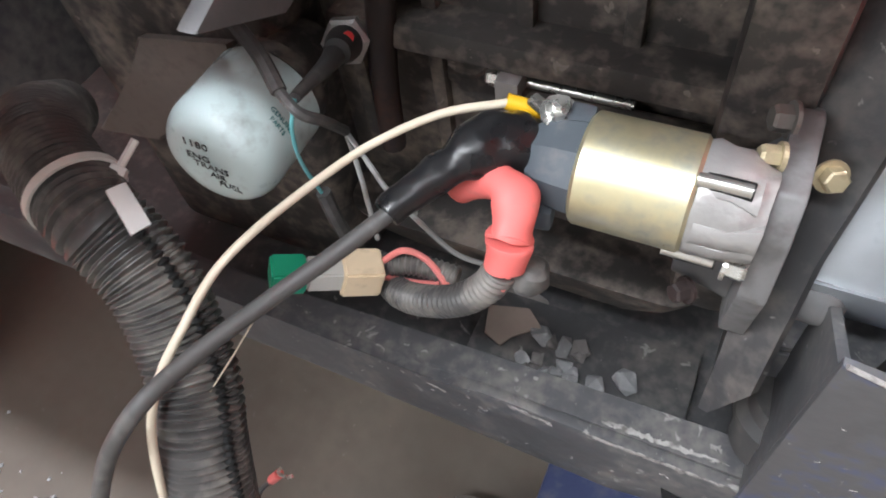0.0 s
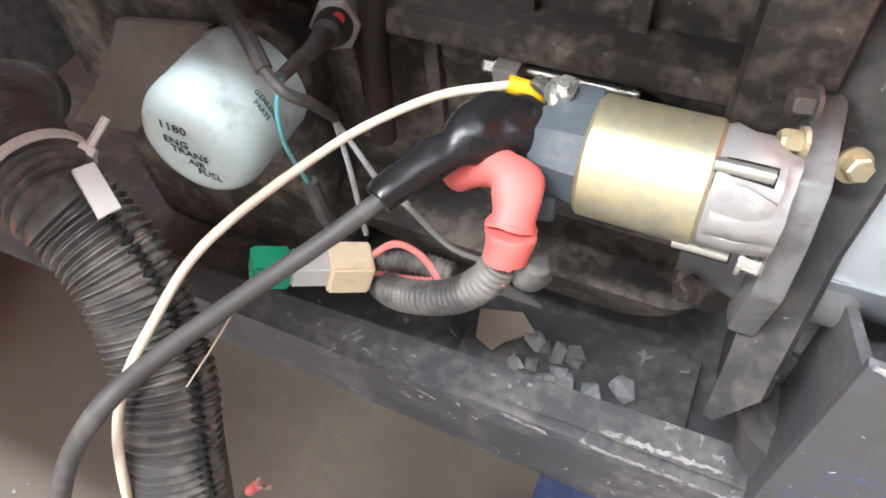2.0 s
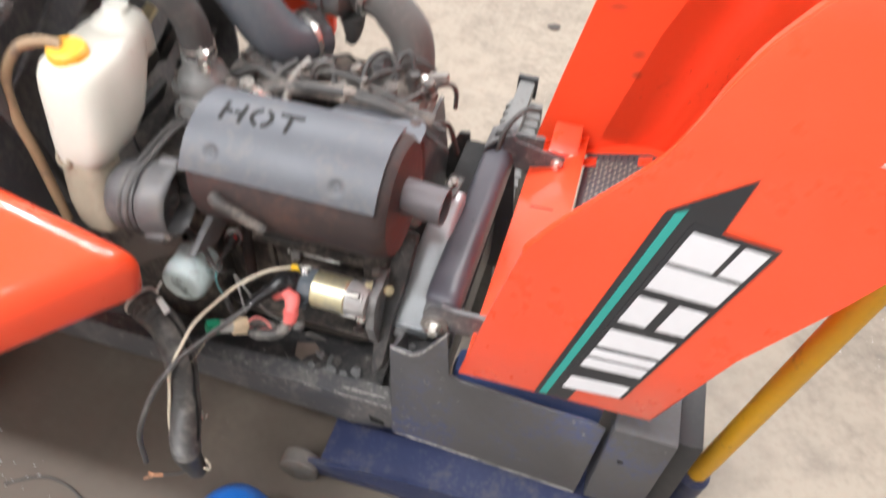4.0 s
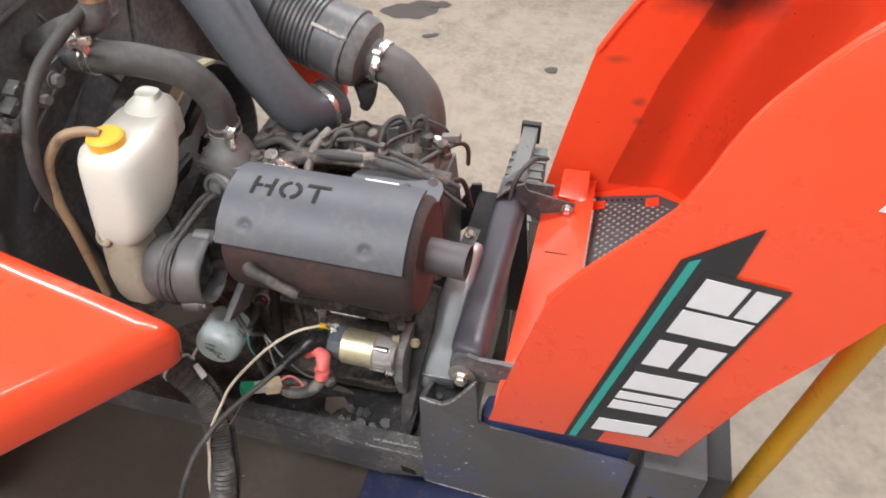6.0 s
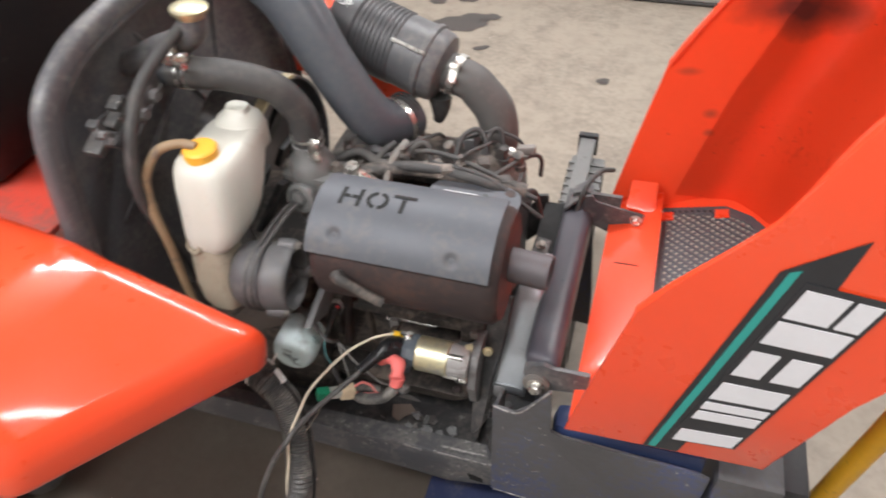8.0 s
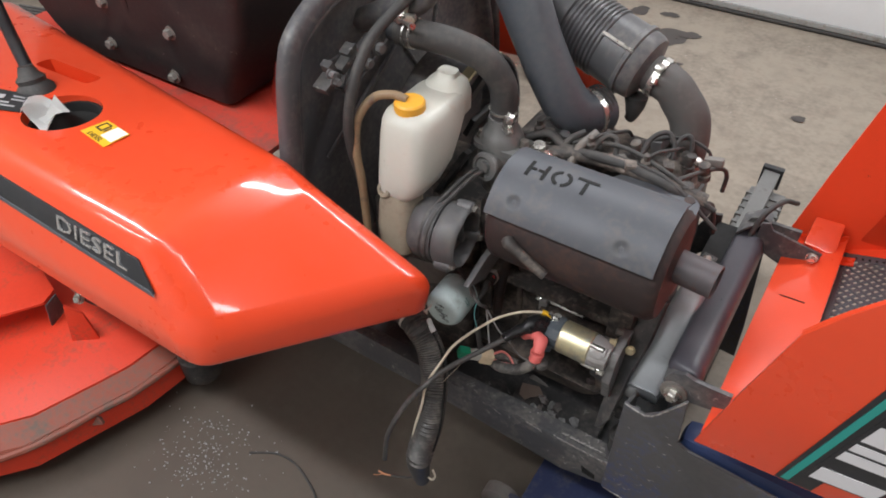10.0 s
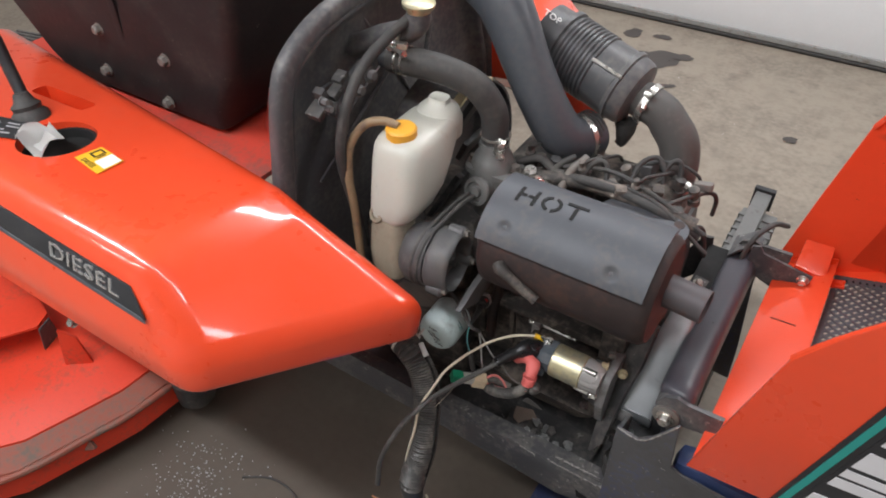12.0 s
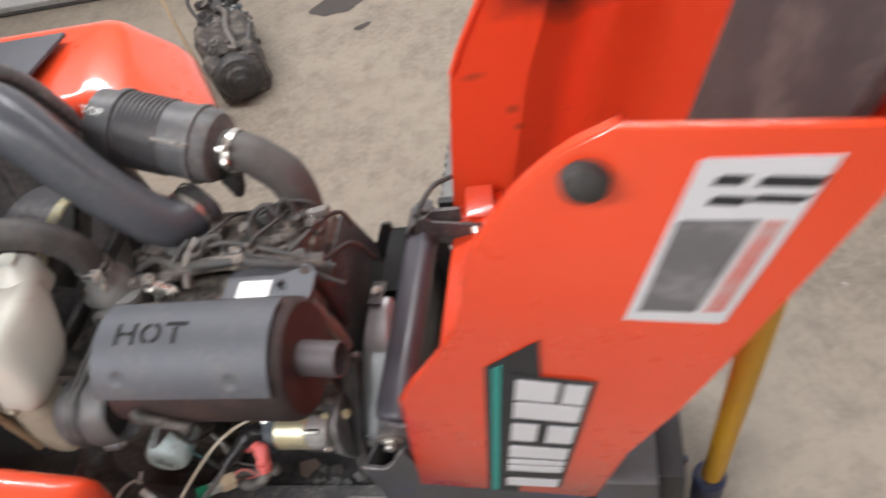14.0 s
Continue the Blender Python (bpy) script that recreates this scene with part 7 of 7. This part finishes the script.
SEAM = Vector((0.90, 0.02, 0.43)).normalized()


def on_loom(i0, i1, lift, turn=0.0):
    path = [Vector(q) for q in LOOMP]
    out = []
    for i in range(i0, i1 + 1):
        d = (path[min(i + 1, len(path) - 1)] - path[max(i - 1, 0)]).normalized()
        n = (SEAM - d * SEAM.dot(d)).normalized()
        if turn:
            n = Matrix.Rotation(turn, 3, d) @ n
        out.append(path[i] + n * lift)
    return out


bm = bmesh.new()
tube(bm, on_loom(3, 9, 0.0245), 0.0026, 8, 6, ripple=0.0011, pitch=0.0046)
part("split_seam", bm, DARK, loom, "black toothed split seam")
bm = bmesh.new()
tube(bm, on_loom(2, 9, 0.0205, -0.42), 0.0052, 10, 6, ripple=0.0009, pitch=0.0044)
part("overlap_lip", bm, LOOM, loom)
bm = bmesh.new()
TA, TB = Vector((-0.270, 0.139, 0.634)), Vector((-0.250, 0.131, 0.619))
TD = (TB - TA).normalized()
TN = Vector((-0.004, 0.0135, 0.0265))
TN = (TN - TD * TN.dot(TD)).normalized()
TW = TD.cross(TN)
rows = []
for k in range(9):
    p = TA.lerp(TB, k / 8)
    rows.append([p + (TN * math.cos(a) + TW * math.sin(a)) * r for r, angles in ((0.0288, [radians(-13 + 3.6 * i + 1.2 * k) for i in range(8)]), (0.0262, [radians(12.2 - 3.6 * i + 1.2 * k) for i in range(8)])) for a in angles])
loft(bm, rows)
part("tape_band", bm, WHITE, loom, "white tape band")
bm = bmesh.new()
tube(bm, [(-0.203, 0.031, 0.40), (-0.208, 0.03, 0.36), (-0.20, 0.028, 0.30)], [0.026, 0.024, 0.016], 14, 3)
part("taped_end", bm, RUBBER, loom)
clamp_ring("cable_tie", (-0.286, 0.144, 0.638), (0.9, -0.4, -0.2), 0.0262, loom, WHITETIE, 0.0052)
bm = bmesh.new()
box(bm, (-0.271, 0.163, 0.641), (0.009, 0.008, 0.008), (20, 30, 10), bevel=0.001)
tube(bm, [(-0.271, 0.165, 0.642), (-0.267, 0.181, 0.651)], 0.0024, 6, 1)
part("tie_head", bm, WHITETIE, loom, "greyed white cable tie head")

ww = thing("white_wire", (-0.2, 0.2, 0.5), "dirty white insulated wire with yellow crimp sleeve", "wire")
bm = bmesh.new()
tube(bm, [(-0.087, 0.284, 0.640), (-0.12, 0.266, 0.638), (-0.153, 0.240, 0.628), (-0.172, 0.205, 0.625), (-0.185, 0.163, 0.626), (-0.194, 0.135, 0.620), (-0.196, 0.105, 0.611), (-0.201, 0.082, 0.596), (-0.205, 0.063, 0.572), (-0.201, 0.045, 0.545), (-0.208, 0.03, 0.49), (-0.215, 0.02, 0.42)], 0.0026, 10)
part("wire_strand", bm, CREAM, ww)
bm = bmesh.new()
tube(bm, [(-0.088, 0.285, 0.640), (-0.069, 0.290, 0.634)], 0.0048, 12, 1)
part("crimp_sleeve", bm, YELSL, ww, "yellow crimp sleeve")
bm = bmesh.new()
lumpy(lathe(bm, (-0.056, 0.279, 0.6455), (0.1, -0.35, 1), [(0, 0.010), (0.003, 0.010), (0.003, 0.007), (0.009, 0.0065), (0.009, 0.003), (0.013, 0.003), (0.013, 0.0)], 12), 0.0008, 0.006)
box(bm, (-0.066, 0.284, 0.6425), (0.018, 0.008, 0.004), (0, 15, -20), bevel=0.001)
part("ring_terminal", bm, ZINC, ww)

bc = thing("battery_cable", (-0.15, 0.2, 0.5), "thick black battery cable with a rubber terminal boot", "cable")
bm = bmesh.new()
tube(bm, [(-0.112, 0.210, 0.632), (-0.139, 0.170, 0.620), (-0.160, 0.138, 0.613), (-0.181, 0.091, 0.612), (-0.192, 0.056, 0.608), (-0.222, 0.03, 0.555), (-0.25, 0.0, 0.47), (-0.26, -0.01, 0.38)], 0.0048, 12)
part("cable", bm, CABLE, bc)
bm = bmesh.new()
tube(bm, [(-0.064, 0.272, 0.622), (-0.073, 0.267, 0.627), (-0.083, 0.259, 0.633), (-0.092, 0.247, 0.635), (-0.099, 0.236, 0.635), (-0.107, 0.223, 0.633), (-0.117, 0.206, 0.631), (-0.121, 0.197, 0.629)], [0.015, 0.0185, 0.0185, 0.0172, 0.0118, 0.0102, 0.0092, 0.0076], 24)
lumpy(bm, 0.0022, 0.014)
part("rubber_boot", bm, BOOT, bc, "glossy black rubber boot")

rc = thing("red_cable", (-0.08, 0.22, 0.55), "red rubber terminal boot on a looped corrugated cable", "cable")
bm = bmesh.new()
tube(bm, [(-0.103, 0.245, 0.607), (-0.099, 0.244, 0.611), (-0.086, 0.243, 0.618), (-0.072, 0.239, 0.6265), (-0.063, 0.233, 0.628), (-0.060, 0.226, 0.624), (-0.0592, 0.216, 0.616), (-0.059, 0.213, 0.6135), (-0.059, 0.2125, 0.613), (-0.059, 0.206, 0.600)], [0.009, 0.0105, 0.0100, 0.0105, 0.0112, 0.0118, 0.0118, 0.0122, 0.0138, 0.0115], 24, 4)
lumpy(bm, 0.0026, 0.016)
part("rubber_boot", bm, REDRUB, rc, "faded red rubber boot")
bm = bmesh.new()
tube(bm, [(-0.061, 0.205, 0.597), (-0.068, 0.200, 0.583), (-0.084, 0.196, 0.566), (-0.106, 0.196, 0.552), (-0.13, 0.203, 0.535), (-0.155, 0.222, 0.512), (-0.18, 0.245, 0.49)], 0.0095, 14, 6, ripple=0.0008, pitch=0.004)
part("loom_tube", bm, LOOM, rc)
bm = bmesh.new()
tube(bm, [(-0.056, 0.206, 0.60), (-0.059, 0.198, 0.588)], 0.003, 8, 1)
part("red_strand", bm, PINK, rc)
bm = bmesh.new()
lumpy(lathe(bm, (-0.046, 0.214, 0.598), (-0.15, -0.25, -1), [(0, 0.007), (0.003, 0.0105), (0.012, 0.0115), (0.017, 0.009), (0.019, 0.003)], 18), 0.0018, 0.012)
part("dusty_plug", bm, CABLE, rc, "dusty grey rubber plug")

cn = thing("wire_connector", (-0.17, 0.2, 0.53), "ivory, grey and green plastic plug connector on wires", "connector")
CD = Vector((0.72, 0.56, -0.36)).normalized()
C0 = Vector((-0.2005, 0.170, 0.567))
for name, a, b, s, m in (("green_half", 0.0, 0.022, 0.019, GREEN), ("grey_half", 0.022, 0.046, 0.017, GREYPL), ("ivory_half", 0.044, 0.070, 0.023, IVORY)):
    bm = bmesh.new()
    c = C0 + CD * (a + b) / 2
    d, u, v = frame_axes(CD)
    g = bmesh.ops.create_cube(bm, size=1, matrix=Matrix.Translation(c) @ Matrix((d, u, v)).transposed().to_4x4() @ Matrix.Diagonal((b - a, s, s, 1)))
    bmesh.ops.bevel(bm, geom=list(bm.edges), offset=0.0015, segments=2, affect="EDGES")
    part(name, bm, m, cn)
CE = C0 + CD * 0.070
for k, (m, pts) in enumerate(((PINK, [(0, 0, -0.005), (0.02, 0.004, -0.007), (0.04, 0.006, -0.002)]), (PINK, [(0, 0.004, 0.006), (0.015, 0.01, 0.018), (0.03, 0.012, 0.012), (0.045, 0.006, 0.0)]), (LOOM, [(0, 0.006, 0.0), (0.02, 0.012, 0.002), (0.05, 0.014, 0.0)]))):
    bm = bmesh.new()
    if m is LOOM:
        tube(bm, [CE + Vector(p) for p in pts], 0.007, 12, 6, ripple=0.0007, pitch=0.004)
    else:
        tube(bm, [CE + Vector(p) for p in pts], 0.0022, 8)
    part("lead", bm, m, cn)

lw = thing("loose_wires", (-0.15, 0.26, 0.55), "thin grey and teal loose wires under the oil filter", "wires")
for m, r, pts in ((TEALWIRE, 0.0013, [(-0.2025, 0.244, 0.645), (-0.203, 0.237, 0.636), (-0.2035, 0.233, 0.625), (-0.203, 0.231, 0.605), (-0.199, 0.234, 0.575), (-0.199, 0.24, 0.548)]),
                  (CABLE, 0.005, [(-0.30, 0.31, 0.66), (-0.275, 0.285, 0.662), (-0.232, 0.258, 0.66), (-0.212, 0.2435, 0.648)]),
                  (CABLE, 0.0036, [(-0.212, 0.2435, 0.648), (-0.196, 0.237, 0.642), (-0.192, 0.25, 0.625), (-0.204, 0.28, 0.585)]),
                  (GREYWIRE, 0.0019, [(-0.208, 0.285, 0.575), (-0.198, 0.275, 0.552), (-0.190, 0.265, 0.535), (-0.178, 0.25, 0.512)]),
                  (GREYWIRE, 0.0019, [(-0.208, 0.285, 0.578), (-0.184, 0.27, 0.571), (-0.157, 0.25, 0.573), (-0.13, 0.235, 0.58)]),
                  (GREYWIRE, 0.0017, [(-0.128, 0.222, 0.602), (-0.118, 0.22, 0.596), (-0.109, 0.225, 0.574), (-0.099, 0.23, 0.557), (-0.085, 0.24, 0.54)]),
                  (CABLE, 0.0052, [(-0.198, 0.235, 0.574), (-0.195, 0.235, 0.545), (-0.193, 0.24, 0.51)])):
    bm = bmesh.new()
    tube(bm, pts, r, 8)
    part("strand", bm, m, lw)

thread = thing("thread", (-0.15, 0.1, 0.58), "thin white thread stretched between cable and loom", "thread")
bm = bmesh.new()
tube(bm, [(-0.163, 0.128, 0.612), (-0.175, 0.108, 0.590), (-0.190, 0.085, 0.565)], 0.0005, 6, 2)
part("strand", bm, CREAM, thread)
rw = thing("red_fork_wire", (-0.22, 0.08, 0.33), "loose wire with red sleeve and fork terminal", "wire")
bm = bmesh.new()
tube(bm, [(-0.21, 0.035, 0.35), (-0.235, 0.06, 0.315), (-0.245, 0.085, 0.325), (-0.229, 0.098, 0.35)], 0.0022, 8)
part("strand", bm, RUBBER, rw)
bm = bmesh.new()
tube(bm, [(-0.231, 0.097, 0.347), (-0.219, 0.1, 0.367)], 0.0042, 10, 1)
part("crimp_sleeve", bm, REDRUB, rw, "red crimp sleeve")
bm = bmesh.new()
for s in (-1, 1):
    tube(bm, [(-0.219, 0.1, 0.367), (-0.213 + 0.003 * s, 0.1, 0.374 - 0.003 * s), (-0.206 + 0.004 * s, 0.1, 0.386 - 0.004 * s)], 0.0015, 6, 2)
part("fork", bm, ZINC, rw)

# ==== crushed stones on the rail ====
rnd = random.Random(7)
placed = []
while len(placed) < 15:
    x, y, s = (0.011, 0.293, 0.0125) if not placed else (-0.014, 0.281, 0.0095) if len(placed) == 1 else (-0.058 + rnd.uniform(-0.024, 0.026), 0.284 + rnd.uniform(-0.012, 0.026), rnd.uniform(0.0075, 0.0125))
    near = [q for q in placed if math.hypot(q[0] - x, q[1] - y) < (q[2] + s) * 0.85]
    if len(near) > 1 or any(math.hypot(q[0] - x, q[1] - y) < (q[2] + s) * 0.45 for q in near):
        continue
    lift = 0.004 if near else 0.0
    placed.append((x, y, s))
    bm = bmesh.new()
    for _ in range(11):
        q = Vector((rnd.gauss(0, 1), rnd.gauss(0, 1), rnd.gauss(0, 1))).normalized() * s * rnd.uniform(0.85, 1.1)
        bm.verts.new((q.x * 1.2, q.y, q.z * 0.75))
    bmesh.ops.convex_hull(bm, input=bm.verts)
    bmesh.ops.delete(bm, geom=[v for v in bm.verts if not v.link_faces], context="VERTS")
    bmesh.ops.bevel(bm, geom=list(bm.edges), offset=s * 0.05, segments=1, affect="EDGES")
    bmesh.ops.transform(bm, matrix=pose(x, y, 0.3315 + s * 0.55 + lift, rnd.uniform(-14, 14), rnd.uniform(-14, 14), rnd.uniform(0, 360)), verts=bm.verts)
    tagged(as_object("stone", bm, STONE if len(placed) % 3 else STONE_DARK, 0), "small grey crushed stone lying on the frame ledge" if len(placed) % 3 else "small dark crushed stone lying on the frame ledge", "stone", "stones on the ledge")

scrap = thing("cardboard_scrap", (-0.11, 0.30, 0.335), "torn tan cardboard scrap lying in the frame channel", "cardboard")
bm = bmesh.new()
slab(bm, [(-0.128, 0.318, 0.345), (-0.122, 0.292, 0.340), (-0.104, 0.285, 0.339), (-0.097, 0.296, 0.341), (-0.074, 0.312, 0.346), (-0.090, 0.325, 0.350)], (0, 0, 0.0016))
part("sheet", bm, TANPAPER, scrap)

# ==== debris on the floor ====
rnd = random.Random(31)
bm = bmesh.new()
for k in range(280):
    x, y = rnd.gauss(-0.81, 0.06 if k % 3 else 0.12), rnd.gauss(-0.10, 0.05 if k % 3 else 0.09)
    q = rnd.uniform(0.001, 0.0038)
    bmesh.ops.create_cube(bm, size=q, matrix=pose(x, y, q * 0.4, rnd.uniform(0, 90), rnd.uniform(0, 90), rnd.uniform(0, 90)))
tagged(as_object("floor_grit", bm, DULLW, 0), "pale grit and chips scattered on the oily floor", "grit", kind="stuff")
floor_wire = thing("floor_wire", (-0.60, 0.0, 0.0), "thin black wire lying curled on the floor", "wire")
bm = bmesh.new()
tube(bm, [(-0.72, -0.03, 0.003), (-0.66, 0.005, 0.003), (-0.60, 0.01, 0.003), (-0.54, -0.008, 0.003), (-0.49, -0.035, 0.003), (-0.48, -0.08, 0.003), (-0.51, -0.12, 0.003)], 0.0028, 8)
part("strand", bm, RUBBER, floor_wire)
stubs = thing("cut_wire_ends", (-0.21, 0.02, 0.30), "short cut wire ends with bare copper below the loom", "wires")
for m, r, pts in ((CREAM, 0.002, [(-0.198, 0.028, 0.33), (-0.178, 0.03, 0.318), (-0.170, 0.032, 0.335), (-0.176, 0.034, 0.352)]),
                  (RUBBER, 0.0025, [(-0.205, 0.028, 0.31), (-0.235, 0.02, 0.285), (-0.268, 0.01, 0.275)]),
                  (COPPER, 0.0022, [(-0.268, 0.01, 0.275), (-0.285, 0.006, 0.272), (-0.297, 0.005, 0.275)]),
                  (COPPER, 0.0012, [(-0.285, 0.006, 0.272), (-0.296, 0.0, 0.266), (-0.305, -0.004, 0.264)])):
    bm = bmesh.new()
    tube(bm, pts, r, 8)
    part("strand", bm, m, stubs, "bare copper end" if m is COPPER else "")

# ==== clutter on the engine's top ====
rnd = random.Random(5)
for k in range(16):
    x, y = -0.20 + 0.31 * rnd.random(), 0.43 + 0.14 * rnd.random()
    bm = bmesh.new()
    if k % 3 == 0:
        box(bm, (x, y, 0.892 + rnd.uniform(0, 0.012)), (rnd.uniform(0.018, 0.034), rnd.uniform(0.012, 0.024), rnd.uniform(0.01, 0.022)), (rnd.uniform(-12, 12), rnd.uniform(-12, 12), rnd.uniform(0, 90)), bevel=0.003)
    else:
        lathe(bm, (x, y, 0.878), (rnd.uniform(-0.3, 0.3), rnd.uniform(-0.4, 0.2), 1), [(0, 0.011), (0.012, 0.011), (0.013, 0.0075), (0.026, 0.0075), (0.027, 0.0095), (0.034, 0.0095), (0.036, 0.004)], 10)
    part("head_fitting", bm, rnd.choice((ENGINE, CAST_DUSTY, ALT)), engine)
for pts, r, m in (([(-0.02, 0.47, 0.90), (-0.015, 0.50, 0.928), (0.005, 0.52, 0.936), (0.022, 0.515, 0.922), (0.03, 0.50, 0.90)], 0.0045, RUBBER),
                  ([(0.02, 0.50, 0.90), (0.03, 0.525, 0.93), (0.045, 0.53, 0.932), (0.055, 0.515, 0.90)], 0.0042, RUBBER),
                  ([(-0.03, 0.52, 0.905), (0.03, 0.535, 0.925), (0.075, 0.54, 0.912), (0.085, 0.545, 0.88)], 0.003, RUBBER),
                  ([(-0.16, 0.44, 0.905), (-0.06, 0.455, 0.925), (0.03, 0.44, 0.918), (0.13, 0.43, 0.88)], 0.0042, RUBBER),
                  ([(-0.05, 0.44, 0.915), (0.04, 0.425, 0.915), (0.125, 0.41, 0.872), (0.142, 0.41, 0.86)], 0.0036, RUBBER),
                  ([(-0.12, 0.40, 0.885), (-0.115, 0.43, 0.915), (-0.10, 0.465, 0.93)], 0.008, CAST_DUSTY),
                  ([(0.175, 0.64, 0.62), (0.185, 0.68, 0.70), (0.21, 0.74, 0.715), (0.235, 0.80, 0.68)], 0.0055, RUBBER)):
    bm = bmesh.new()
    tube(bm, pts, r, 10)
    part("engine_line", bm, m, engine)
bm = bmesh.new()
rib_prof = [(0, 0.008)]
for k in range(6):
    rib_prof += [(0.003 + 0.006 * k, 0.012), (0.006 + 0.006 * k, 0.0095)]
lathe(bm, (-0.165, 0.392, 0.905), (0.75, -0.25, -0.15), rib_prof + [(0.042, 0.006)], 16)
part("ribbed_plug", bm, ZINC, engine, "bright ribbed metal plug")
